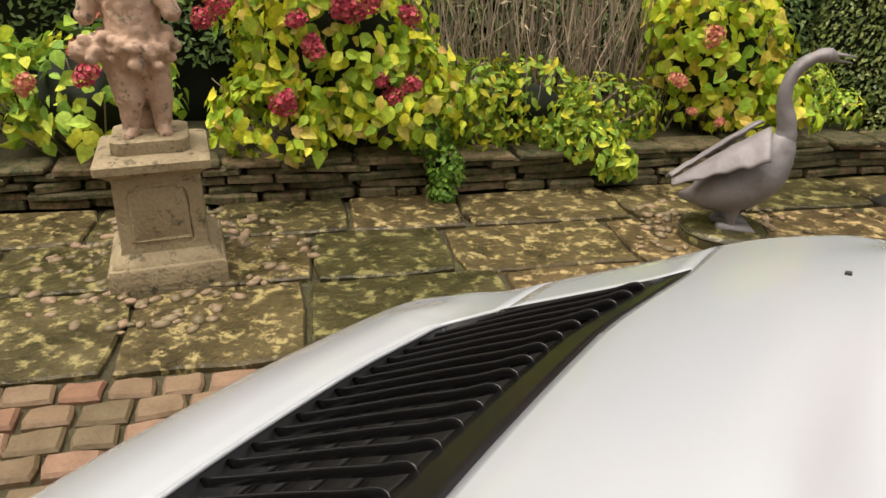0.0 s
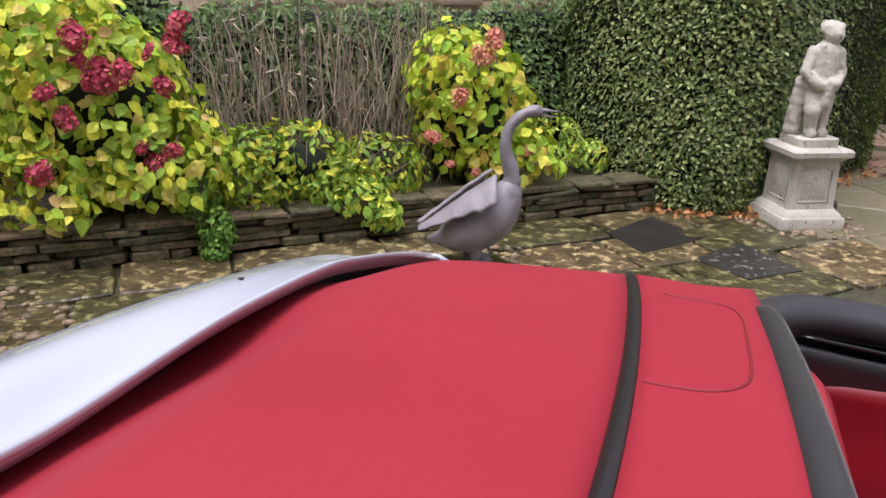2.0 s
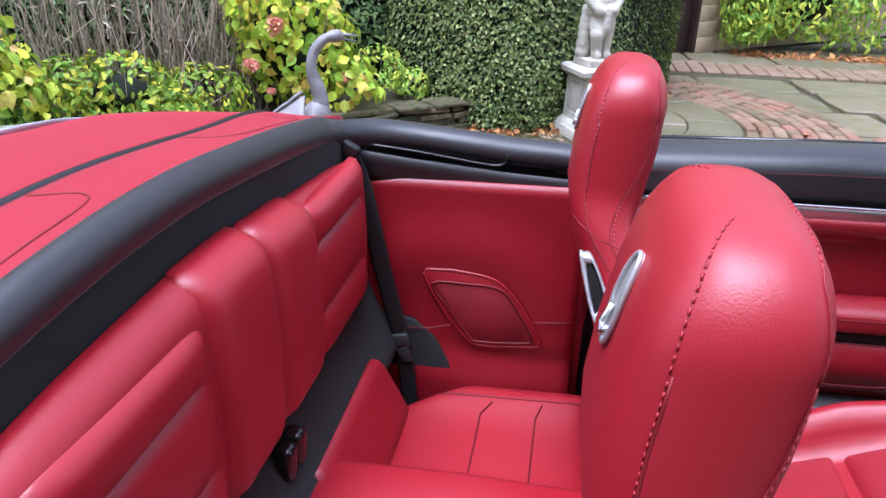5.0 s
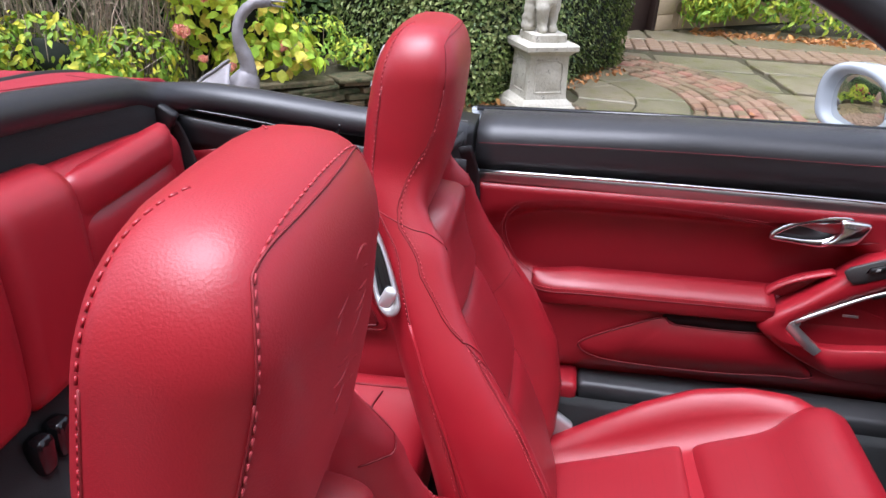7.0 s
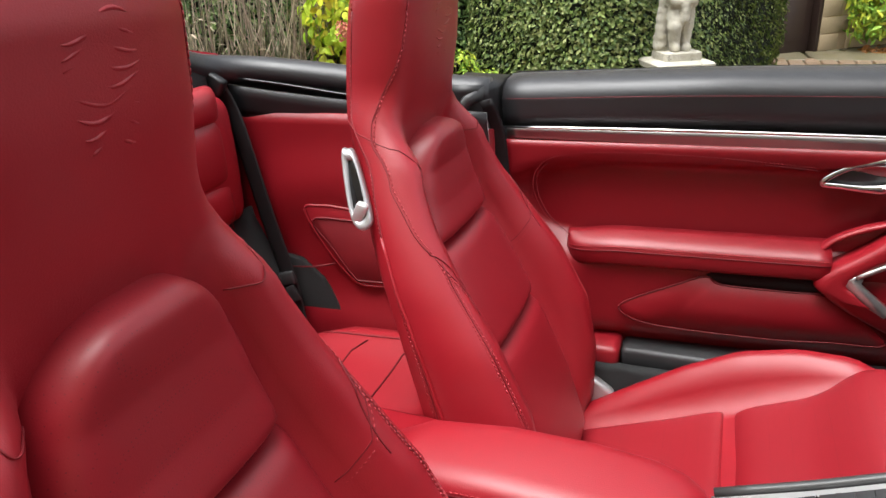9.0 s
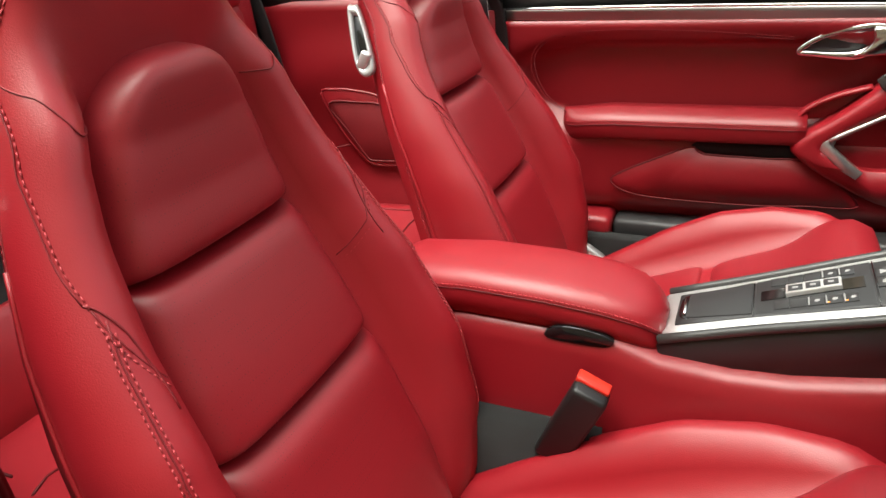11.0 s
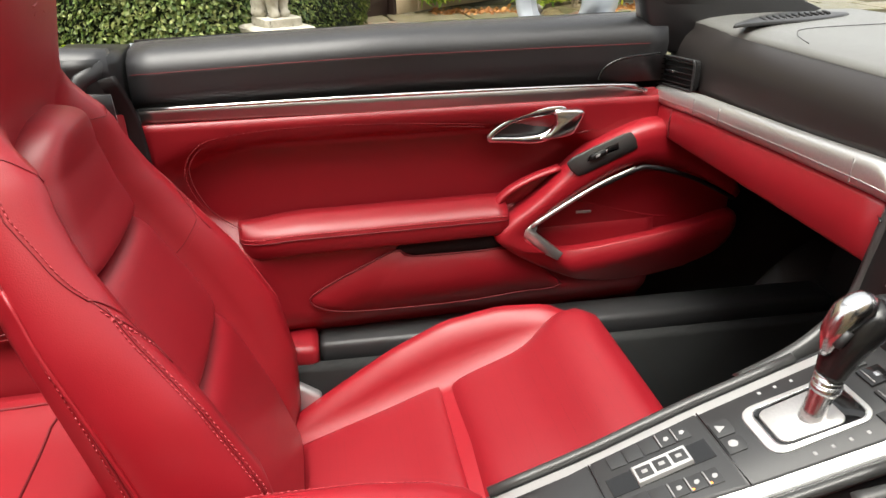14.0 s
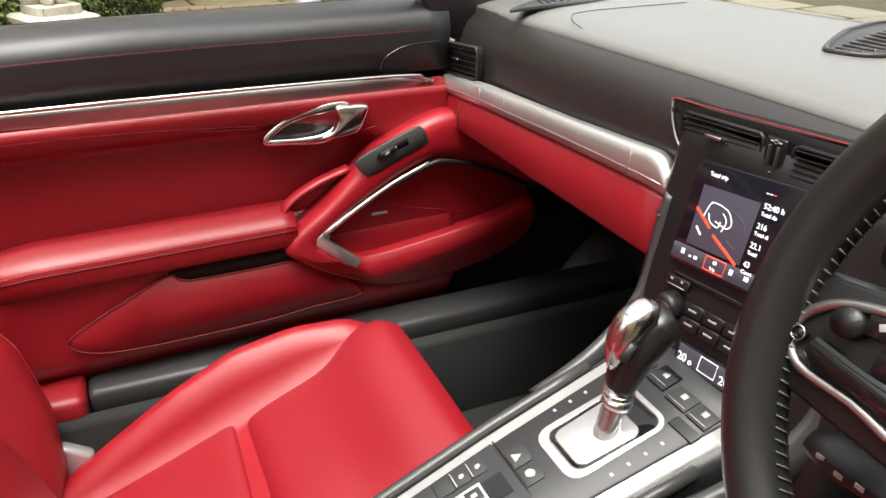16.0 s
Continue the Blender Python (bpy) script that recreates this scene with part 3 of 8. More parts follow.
# padded black trim round the back of the cabin, one sweep
path = [(x, 0.548 + 0.10 * (x - 0.7), 0) for x in (1.105, 1.0, 0.9, 0.8, 0.72)] + [(0.660, 0.533, 0), (0.620, 0.500, 0), (0.602, 0.455, 0)] + [(0.610 - 0.05 * y * y, y, 0) for y in (0.38, 0.25, 0.12)]
path = path + [(0.610, 0.0, 0)] + [(x, -y, 0) for x, y, _ in reversed(path)]
path = spline(path, 4)
for p in path:
    k = smooth01((abs(p.y) - 0.40) / 0.12)
    p.z = (deck(0.60, p.y) + 0.002) * (1 - k) + (rail_z(p.x) + 0.004 - 0.02 * (p.y < 0) * 0) * k
strip = []
for i, p in enumerate(path):
    d = path[min(i + 1, len(path) - 1)] - path[max(i - 1, 0)]
    d.z = 0
    d.normalize()
    n = V((-d.y, d.x, 0)) * -1
    n = n if n.dot(V((0.9, 0, 0)) - V((p.x, p.y, 0))) > 0 else -n
    w = 1.0 + 0.5 * smooth01((abs(p.y) - 0.46) / 0.08)
    strip.append([p + n * (a * w + 0.018 * (w - 1)) + V((0, 0, b)) for a, b in ((-0.036, -0.05), (-0.036, -0.006), (-0.030, 0.002), (-0.021, 0.004), (-0.011, 0.001), (-0.003, -0.007), (0.001, -0.020), (0.000, -0.034), (-0.006, -0.042), (-0.012, -0.046), (-0.012, -0.072), (-0.020, -0.078))])
part("rear_cabin_trim", loft(strip), BLACK_SOFT, car, "black padded trim round the rear seats")
part("rear_bulkhead", sheet(lambda u, v: (lambda y: (0.598 + 0.045 * smooth01((v - 0.62) / 0.22), y, deck(0.60, y) - 0.035 - 0.62 * v))(0.52 - 1.04 * u), 24, 24, 0.01), CARPET, car)
for s in (1, -1):
    part("quarter_trim", sheet(lambda u, v: (0.61 + 0.50 * u, s * (0.507 + 0.055 * u + 0.012 * v), rail_z(0.61 + 0.5 * u) - 0.045 - 0.062 * v), 16, 3, 0.006 * s), BLACK_SOFT, car)
    lg = spline([(0.635, 1.128), (0.72, 1.118), (0.80, 1.106), (0.868, 1.097), (0.888, 1.103), (0.892, 1.118)], 5)
    part("trim_groove", tube([(p.x, s * (0.503 + 0.11 * (p.x - 0.61)), p.y) for p in [V((a.x, a.y, 0)) for a in lg]], 0.0028, 5), BLACK_GLOSS, car)
    part("rail_filler", sheet(lambda u, v: (lambda x, y: (x, s * y, deck(x, s * 0.62) - 0.014))(0.38 + 0.70 * u, 0.585 + 0.09 * v), 14, 4, 0.006 * s), BLACK_SOFT, car)
    # red quarter panel
    def quarter(u, v, s=s):
        x, z = 0.60 + 0.445 * u, 1.062 - 0.51 * v
        arch = 0.012 * smooth01((0.10 - abs(math.hypot((x - 0.80) / 1.1, z - 0.72) - 0.20)) / 0.10) * (z > 0.72)
        return x, s * (0.520 + 0.05 * (x - 0.6) - arch - 0.02 * smooth01((0.72 - z) / 0.1)), z
    qp = part("quarter_panel", sheet(quarter, 24, 24, 0.006 * s), RED_PANEL, car, "red leather rear side panel")
    sp = [(0.7428, 0.8726), (0.780, 0.8825), (0.8134, 0.8820), (0.884, 0.8685), (0.9305, 0.823), (0.970, 0.757), (0.9816, 0.735), (0.973, 0.7250), (0.9445, 0.7230), (0.867, 0.7183), (0.833, 0.7325), (0.785, 0.791)]
    spc = spline([(x, z, 0) for x, z in sp], 4, True)
    inn = spline([(x, z, 0) for x, z in ((0.760, 0.8525), (0.83, 0.857), (0.895, 0.850), (0.932, 0.805), (0.9643, 0.7457), (0.950, 0.7335), (0.86, 0.7285), (0.838, 0.738), (0.798, 0.795))], 4, True)
    qy = lambda x: 0.508 + 0.05 * (x - 0.6)
    cover = part("speaker_cover", slab([(p.x, p.y) for p in spc], lambda a, b, h: V((a, s * (qy(a) - h), b)), 0.008, 0.004), RED_PANEL, qp, "red leather speaker surround")
    part("speaker_mesh", slab([(p.x, p.y) for p in inn], lambda a, b, h: V((a, s * (qy(a) - 0.0074 - h), b)), 0.0016, 0.0006), RED_DARK, cover, "dark red perforated speaker mesh")
    part("mesh_lip", tube([(p.x, s * (qy(p.x) - 0.0088), p.y) for p in inn], 0.0022, 6, True), SEAM, cover)
    part("speaker_rim", tube([(p.x, s * (qy(p.x) - 0.006), p.y) for p in spc], 0.0030, 6, True), RED_PANEL, cover)
    part("panel_seam", tube([(0.70, s * 0.5005, 0.748), (0.7526, s * 0.5035, 0.7515), (0.800, s * 0.507, 0.763)], 0.0016, 5), SEAM, qp)
    part("panel_seam", tube([(0.962, s * 0.5155, 0.784), (1.0, s * 0.518, 0.786), (1.04, s * 0.520, 0.789)], 0.0016, 5), SEAM, qp)
    part("panel_edging", tube([(x, s * (0.518 + 0.05 * (x - 0.6)), 1.062) for x in (0.62, 0.8, 1.0, 1.045)], 0.0015, 5), THREAD, qp)
    # rear belt
    belt = spline([(0.590, 0.470, 1.128), (0.606, 0.478, 1.112), (0.620, 0.484, 1.080), (0.636, 0.486, 1.021), (0.670, 0.486, 0.861), (0.700, 0.486, 0.739), (0.712, 0.484, 0.674), (0.724, 0.480, 0.560)], 6)
    part("rear_belt", tube([(p.x, s * p.y, p.z) for p in belt], 0.018, 8, flat=(1.0, 0.07), up=(0, 1, 0)), BELT, car, "black seat belt")
    tg = block((0.045, 0.012, 0.03), (0.697, s * 0.482, 0.728), 0.005, (0, -15, 0))
    tongue = part("belt_tongue", tg, GREY_PLASTIC, car)
    part("tongue_plate", block((0.024, 0.004, 0.035), (0.712, s * 0.478, 0.698), 0.0015, (0, -25, 0)), GREY_PLASTIC, tongue)
    part("belt_guide", block((0.05, 0.02, 0.035), (0.603, s * 0.470, 1.126), 0.006, (0, 30, 0)), BLACK_PLASTIC, car)

# carpet floor, sills and tunnel
part("cabin_floor", sheet(lambda u, v: (0.60 + 1.95 * u, 0.66 - 1.32 * v, lerp(0.60 + 1.95 * u, [0.6, 1.0, 1.2, 2.3, 2.55], [0.56, 0.55, 0.42, 0.42, 0.62])), 30, 12, -0.02), CARPET, car, "black carpeted floor")
part("firewall", sheet(lambda u, v: (2.35 + 0.1 * v, 0.70 - 1.4 * u, 0.40 + 0.66 * v), 10, 6, 0.02), CARPET, car)
for s in (1, -1):
    part("sill_plate", block((1.0, 0.075, 0.045), (1.862, s * 0.632, 0.588), 0.01), GREY_PLASTIC, car, "dark grey door sill")
    part("sill_carpet", block((1.1, 0.03, 0.20), (1.85, s * 0.565, 0.49), 0.008), CARPET, car)
    part("sill_end", block((0.17, 0.085, 0.055), (1.275, s * 0.610, 0.594), 0.012), RED_PANEL, car)
    part("side_wall", sheet(lambda u, v: (1.9 + 0.5 * u, s * 0.715, 0.42 + 0.6 * v), 4, 4, 0.02 * s), CARPET, car)
# rear seats
for s in (1, -1):
    def back(y0, y1, z0, z1, bulge, x0=0.602, crisp=9):
        def f(u, v):
            y, z = y0 + (y1 - y0) * u, z0 + (z1 - z0) * v
            u_, v_ = 0.5 - 0.5 * math.cos(math.pi * u), 0.5 - 0.5 * math.cos(math.pi * v)
            y, z = y0 + (y1 - y0) * u_, z0 + (z1 - z0) * v_
            e = (1 - abs(2 * u_ - 1) ** crisp) * (1 - abs(2 * v_ - 1) ** (crisp + 2))
            return x0 + 0.02 * (1.15 - z) + bulge * (0.85 + 0.15 * math.sin(math.pi * v_)) * e ** 0.5, s * y, z
        return f
    zt = lambda y: deck(0.6, s * y) - 0.098
    outer = part("rear_backrest", sheet(lambda u, v: (lambda y: back(0.02, 0.465, 0.872, zt(y), 0.036, 0.602, 12)(u, v))(0.02 + 0.455 * u), 16, 22, -0.012 * s), RED_LEATHER, car, "red leather folding rear backrest")
    part("backrest_bolster", sheet(lambda u, v: (lambda y: back(0.008, 0.147, 0.875, zt(y) + 0.004, 0.054, 0.604, 14)(u, v))(0.015 + 0.15 * u), 12, 20, -0.012 * s), RED_LEATHER, outer)
    for k, (za, zb) in enumerate(((1.072, 1.122), (0.954, 1.068), (0.880, 0.950))):
        part("backrest_pleat", sheet(lambda u, v: (lambda f: (f[0], f[1], f[2]))(back(0.160, 0.415, za, zb, 0.022, 0.626)(u, v)), 12, 8, -0.01 * s), RED_LEATHER, outer)
    part("backrest_seam", tube([(0.636, s * 0.42, z) for z in (0.855, 0.95, 1.10)], 0.0014, 5), SEAM, outer)
    top_ = zt(0.16)
    pip = spline([(0.645, s * 0.152, 0.905), (0.647, s * 0.152, 1.0), (0.645, s * 0.150, top_ - 0.05), (0.642, s * 0.142, top_ - 0.016), (0.638, s * 0.122, top_ - 0.004), (0.634, s * 0.06, zt(0.06) + 0.003)], 6)
    part("bolster_piping", tube(pip, 0.0018, 5), SEAM, outer)
    part("bolster_stitching", dashes([p + V((0.004, -s * 0.006, 0)) for p in pip], 0.0010), THREAD, outer)
    for zc in (1.070, 0.952):
        part("pleat_seam", tube([(0.640 - 0.003 * abs(t), s * (0.288 + 0.122 * t), zc) for t in np.linspace(-1, 1, 7)], 0.0016, 5), SEAM, outer)
    part("release_latch", block((0.03, 0.030, 0.055), (0.655, s * 0.018 + 0.012, 0.82), 0.008), BLACK_GLOSS, outer)

    def cushion(u, v, s=s):
        y = 0.10 + 0.40 * v
        xr = 0.700 + 0.115 * smooth01((y - 0.40) / 0.09)
        x = xr + (1.108 - xr) * u
        e = (1 - abs(2 * u - 1) ** 10) * (1 - abs(2 * v - 1) ** 8)
        bowl = 0.045 * abs(2 * v - 1) ** 3
        return x, s * y, 0.56 + (0.058 + bowl + 0.05 * (x - 0.66)) * e ** 0.35
    rc = part("rear_cushion", sheet(cushion, 24, 20, 0.015 * s), RED_LEATHER, car, "red leather rear seat cushion")
    lift = lambda u, v: (lambda c: (c[0], c[1], c[2] + 0.0006))(cushion(u, v))
    for u_ in (0.44, 0.70):
        part("cushion_seam", tube([lift(u_, v / 12) for v in range(2, 11)], 0.0020, 5), SEAM, rc)
    part("cushion_piping", tube([lift(k / 16, 0.865) for k in range(1, 16)], 0.0022, 5), RED_DARK, rc)
    # padded roll at the back of the cushion
    roll_rings = []
    for v in np.linspace(0, 1, 20):
        y, k = 0.04 + 0.380 * v, (1 - max(0.0, (v - 0.80) / 0.20) ** 2.4) ** 0.5
        top = 0.60 + 0.160 * k
        roll_rings.append([(0.658, s * y, 0.58), (0.659, s * y, top - 0.035 * k), (0.663, s * y, top - 0.012 * k), (0.671, s * y, top), (0.682, s * y, top - 0.002 * k), (0.694, s * y, top - 0.014 * k),
                           (0.712, s * y, 0.60 + 0.106 * k), (0.734, s * y, 0.60 + 0.048 * k), (0.747, s * y, 0.59), (0.722, s * y, 0.575)])
    part("cushion_roll", loft(roll_rings), RED_LEATHER, rc)
    part("rear_side_carpet", slab([(0.60, 0.60), (0.60, 0.776), (0.683, 0.772), (0.722, 0.764), (0.765, 0.724), (0.795, 0.672), (0.828, 0.605)], lambda a, b, h: V((a, s * (0.512 + 0.05 * (a - 0.6) - h), b)), 0.012, 0.004), CARPET, car)
part("rear_shelf_carpet", sheet(lambda u, v: (0.622 + 0.075 * u, 0.505 - 1.01 * v, 0.885 - 0.16 * u ** 0.8 - 0.012 * abs(1 - 2 * v)), 8, 20, -0.01), CARPET, car, "dark carpet behind the rear cushions")
tunnel = part("rear_tunnel", loft([[(x, -0.100, 0.5), (x, -0.100, z - 0.020), (x, -0.096, z - 0.006), (x, -0.084, z), (x, 0, z + 0.003), (x, 0.084, z), (x, 0.096, z - 0.006), (x, 0.100, z - 0.020), (x, 0.100, 0.5)]
                                  for x, z in ((0.648, 0.60), (0.650, 0.730), (0.658, 0.745), (0.72, 0.752), (0.9, 0.760), (1.25, 0.755))]), RED_LEATHER, car, "red leather centre tunnel")
part("tunnel_tray", block((0.16, 0.07, 0.012), (1.0, -0.005, 0.763), 0.005), BLACK_GLOSS, tunnel)

# ---- front seats ----
SZ = [0.46, 0.55, 0.65, 0.75, 0.85, 0.93, 1.00, 1.05, 1.10, 1.16, 1.22, 1.28, 1.315]
SR = [1.19, 1.175, 1.15, 1.125, 1.095, 1.067, 1.045, 1.030, 1.015, 1.001, 1.005, 1.015, 1.021]
SC = [1.30, 1.295, 1.262, 1.218, 1.170, 1.128, 1.103, 1.093, 1.096, 1.113, 1.124, 1.128, 1.126]
SB = [1.305, 1.325, 1.325, 1.305, 1.255, 1.200, 1.158, 1.138, 1.132, 1.136, 1.138, 1.137, 1.133]
SW = [0.215, 0.235, 0.242, 0.241, 0.231, 0.213, 0.188, 0.166, 0.142, 0.113, 0.110, 0.108, 0.106]
HEAD_A = [radians(a) for a in (0, 22, 38, 52, 74, 96, 114, 126, 134, 142, 152, 165, 180)]
HEAD_Z, HEAD_R = 1.268, 0.070


def seat_ring(z):
    """Section of the backrest at height z: side bolsters below, a rounded block at the head."""
    xr, xc, xb, w = (lerp(z, SZ, t) for t in (SR, SC, SB, SW))
    xm = (xr + xb) / 2
    half = [(0.0, xr), (0.45 * w, xr + 0.002), (0.78 * w, xr + 0.012), (0.94 * w, xr + 0.035), (1.0 * w, xm), (0.985 * w, xb - 0.035), (0.93 * w, xb - 0.010),
            (0.84 * w, xb), (0.74 * w, xb - 0.006), (0.64 * w, (xb + xc) / 2 - 0.003), (0.54 * w, xc - 0.006), (0.4 * w, xc - 0.004), (0.0, xc)]
    s = min(1.0, max(0.0, (z - HEAD_Z) / HEAD_R))
    c = (1 - s ** 2.5) ** (1 / 2.5)
    wh, dh = w - 0.072 * (1 - c), (xc - xr) / 2 * (0.02 + 0.98 * c ** 0.85)
    xm = (xr + xc) / 2 + 0.004 * s
    head = [(wh * math.sin(a) ** 0.62 if 0 < a < 3.14 else 0.0, xm - dh * math.copysign(abs(math.cos(a)) ** 0.62, math.cos(a))) for a in HEAD_A]
    h = smooth01((z - 1.06) / 0.08)
    half = [(p[0] * (1 - h) + q[0] * h, p[1] * (1 - h) + q[1] * h) for p, q in zip(half, head)]
    return [(x, y, z) for y, x in half + [(-y, x) for y, x in reversed(half[1:-1])]]


def on_seat(z, i, out=0.001):
    """Point of the backrest's skin at height z and place i round its section (0 rear, 12 front)."""
    r = seat_ring(z)
    k = int(i)
    p, q = V(r[k]), V(r[min(k + 1, 12)])
    p = p.lerp(q, i - k)
    c = V(((r[0][0] + r[12][0]) / 2, 0, z))
    d = (p - c).normalized()
    return p + d * out


def build_seat(name, label, y0, fwd=0.0, up=0.0, slim=0.0):
    """fwd, up: how far the head end stands forward of and above the common seat."""
    zs = list(np.linspace(0.46, HEAD_Z, 48)) + [HEAD_Z + HEAD_R * math.sin(math.pi / 2 * k / 18) for k in range(1, 19)]
    rings = [seat_ring(z) for z in zs]
    seat = part(name, loft(rings), RED_LEATHER, car, label)

    def pillow(z0, z1, proud, round_top=0.0, wide=0.60):
        def f(u, v):
            u, v = 0.5 - 0.5 * math.cos(math.pi * u), 0.5 - 0.5 * math.cos(math.pi * v)
            z = z0 + (z1 - z0) * v
            w = wide * lerp(z, SZ, SW)
            if round_top and v > 0.45:
                w *= (1 - ((v - 0.45) / 0.55) ** 2.6) ** 0.40 * 0.92 + 0.08
            y = w * (2 * u - 1)
            e = (1 - abs(2 * u - 1) ** 9) * (1 - abs(2 * v - 1) ** (6 + 40 * (z1 - z0)))
            return lerp(z, SZ, SC) - 0.020 + (0.020 + proud) * e ** 0.5 + 0.006 * (1 - (2 * u - 1) ** 2), y, z
        return sheet(f, 40, 44)
    part("upper_panel", pillow(0.944, 1.108, 0.034, 1.0, 0.60), RED_PERF, seat, "perforated red leather panel")
    part("middle_panel", pillow(0.784, 0.943, 0.032), RED_PERF, seat)
    part("lower_panel", pillow(0.53, 0.783, 0.030), RED_PERF, seat)
    for s in (1, -1):
        f = lambda p: V((p.x, s * p.y, p.z))
        # seam and stitches along the bolster's ridge, up the front corner of the head, and along the corner of the back
        ridge = lambda z: lerp(z, [0.58, 0.972, 0.986, 1.015, 1.05, 1.10, 1.16, 1.22, 1.268], [6.2, 6.0, 5.72, 5.42, 5.0, 4.6, 5.2, 6.5, 7.13])
        rear = lambda z: lerp(z, [0.60, 1.05, 1.14, 1.25, 1.30], [3.3, 3.7, 3.85, 3.62, 3.48])
        part("bolster_piping", tube([f(on_seat(z, ridge(z), 0.0008)) for z in np.linspace(0.972, HEAD_Z, 40)], 0.0008, 5), RED_DARK, seat)
        part("lower_piping", tube([f(on_seat(z, 6.54, 0.0008)) for z in np.linspace(0.56, 0.960, 32)], 0.0008, 5), RED_DARK, seat)
        part("ridge_stitching", dashes([f(on_seat(z, ridge(z) + 0.16, 0.0010)) for z in np.linspace(0.968, HEAD_Z, 80)], 0.0008), THREAD, seat)
        for i in (6.38, 6.70):
            part("twin_stitching", dashes([f(on_seat(z, i, 0.0010)) for z in np.linspace(0.56, 0.955, 60)], 0.0008), THREAD, seat)
        part("back_piping", tube([f(on_seat(z, rear(z), 0.0002)) for z in np.linspace(0.60, HEAD_Z, 40)], 0.0011, 5), RED_DARK, seat)
        part("back_stitching", dashes([f(on_seat(z, rear(z) - 0.10, 0.0006)) for z in np.linspace(0.72, HEAD_Z, 66)], 0.0009, 0.35), RED_LEATHER, seat)
        part("shell_edge", tube([f(on_seat(z, 3.6, 0.0012)) for z in np.linspace(0.56, 0.99, 24)], 0.0024, 6), RED_LEATHER, seat)
        # curl of the upper cover over the lower, and the slanting join of the bolster
        part("cover_curl", tube([f(on_seat(z, i, 0.0008)) for z, i in zip(0.972 - 0.085 * np.linspace(0, 1, 18) ** 1.5, 6.0 + 1.75 * np.sin(1.57 * np.linspace(0, 1, 18)))], 0.0011, 5), RED_DARK, seat)
        part("bolster_seam", tube([f(on_seat(z, i, 0.0005)) for z, i in zip(np.linspace(0.968, 0.868, 20), 6.2 + 3.2 * np.linspace(0, 1, 20) ** 1.2)], 0.0009, 5), RED_DARK, seat)
        part("seam_stitching", dashes([f(on_seat(z, i, 0.0010)) for z, i in zip(np.linspace(0.962, 0.861, 20), 6.2 + 3.2 * np.linspace(0, 1, 20) ** 1.2)], 0.0009), THREAD, seat)
        part("head_seam", tube([f(on_seat(1.096 + 0.034 * smooth01((6.2 - i) / 4.0) - 0.028 * smooth01((i - 5.9) / 1.9), i, 0.0004)) for i in np.linspace(1.8, 9.2, 32)], 0.0008, 5), RED_DARK, seat)
    zk = lambda k: HEAD_Z + HEAD_R * math.sin(math.pi / 2 * k)
    for off, nm in ((0.0, "head_piping"), (-0.16, "head_stitching")):
        run = [on_seat(zk(k), 7.13 - off, 0.0006 + 0.0002 * bool(off)) for k in np.linspace(0.0, 0.50, 9)]
        run += [on_seat(zk(0.50 + 0.14 * math.sin(math.pi / 2 * q)) + 0.004 * bool(off) * q, 7.13 - off + (4.87 + off) * q ** 1.5, 0.0005) for q in np.linspace(0.10, 1.0, 16)]
        run = run + [V((p.x, -p.y, p.z)) for p in reversed(run[:-1])]
        part(nm, dashes(run, 0.0008, 0.35) if off else tube(run, 0.0008, 5), THREAD if off else RED_DARK, seat)
    for s in (1, -1):
        run = [on_seat(zk(k), 3.45 - 0.5 * k, 0.0006) for k in np.linspace(0.0, 0.93, 16)]
        part("head_back_stitching", dashes([V((p.x, s * p.y, p.z)) for p in run], 0.0009, 0.35), RED_LEATHER, seat)
    for s in (1, -1):
        for z0, z1 in ((0.53, 0.783), (0.784, 0.943), (0.944, 1.05)):
            part("panel_seam", tube([(lerp(z, SZ, SC) - 0.005, s * 0.605 * lerp(z, SZ, SW), z) for z in np.linspace(z0, z1, 10)], 0.0022, 5), SEAM, seat)
    for z in (0.7835, 0.9435):
        part("panel_seam", tube([(lerp(z, SZ, SC) - 0.004, t * 0.60 * lerp(z, SZ, SW), z) for t in np.linspace(-1, 1, 9)], 0.0022, 5), SEAM, seat)
    # release levers on both flanks
    for s in (1, -1):
        o = [(1.028, 1.090), (1.034, 1.096), (1.045, 1.093), (1.064, 1.060), (1.082, 1.018), (1.080, 1.003), (1.066, 1.001), (1.050, 1.022)]
        oo = [(p.x, p.y) for p in spline([(x, z, 0) for x, z in o], 4, True)]
        mx, mz = sum(p[0] for p in oo) / len(oo), sum(p[1] for p in oo) / len(oo)
        yy = lambda z: 1.0 * lerp(z, SZ, SW) - 0.002
        shr = lambda k: [(mx + (x - mx) * k, mz + (z - mz) * (0.25 + 0.75 * k)) for x, z in oo]
        lv = part("release_lever", loft([[V((x, s * (yy(z) + h), z)) for x, z in shr(k)] for k, h in ((1.0, -0.002), (1.0, 0.004), (0.95, 0.0075), (0.84, 0.0085), (0.70, 0.0075), (0.62, 0.003), (0.60, 0.001))]), SILVER, seat, "silver backrest release lever")
        part("lever_slot", slab(shr(0.62), lambda a, b, h: V((a, s * (yy(b) + 0.001 + h), b)), 0.0015, 0.0004), BLACK_GLOSS, lv)
        part("lever_tab", block((0.017, 0.013, 0.030), (1.0665, s * (yy(1.022) + 0.0065), 1.0225), 0.005, (0, 25, 0)), SATIN, lv)
    # belt guide, a flat oval plate on the back of the head
    oval = [(-0.018 + 0.0122 * math.cos(q), 1.268 + 0.032 * math.sin(q)) for q in np.linspace(0, 2 * math.pi, 24, endpoint=False)]

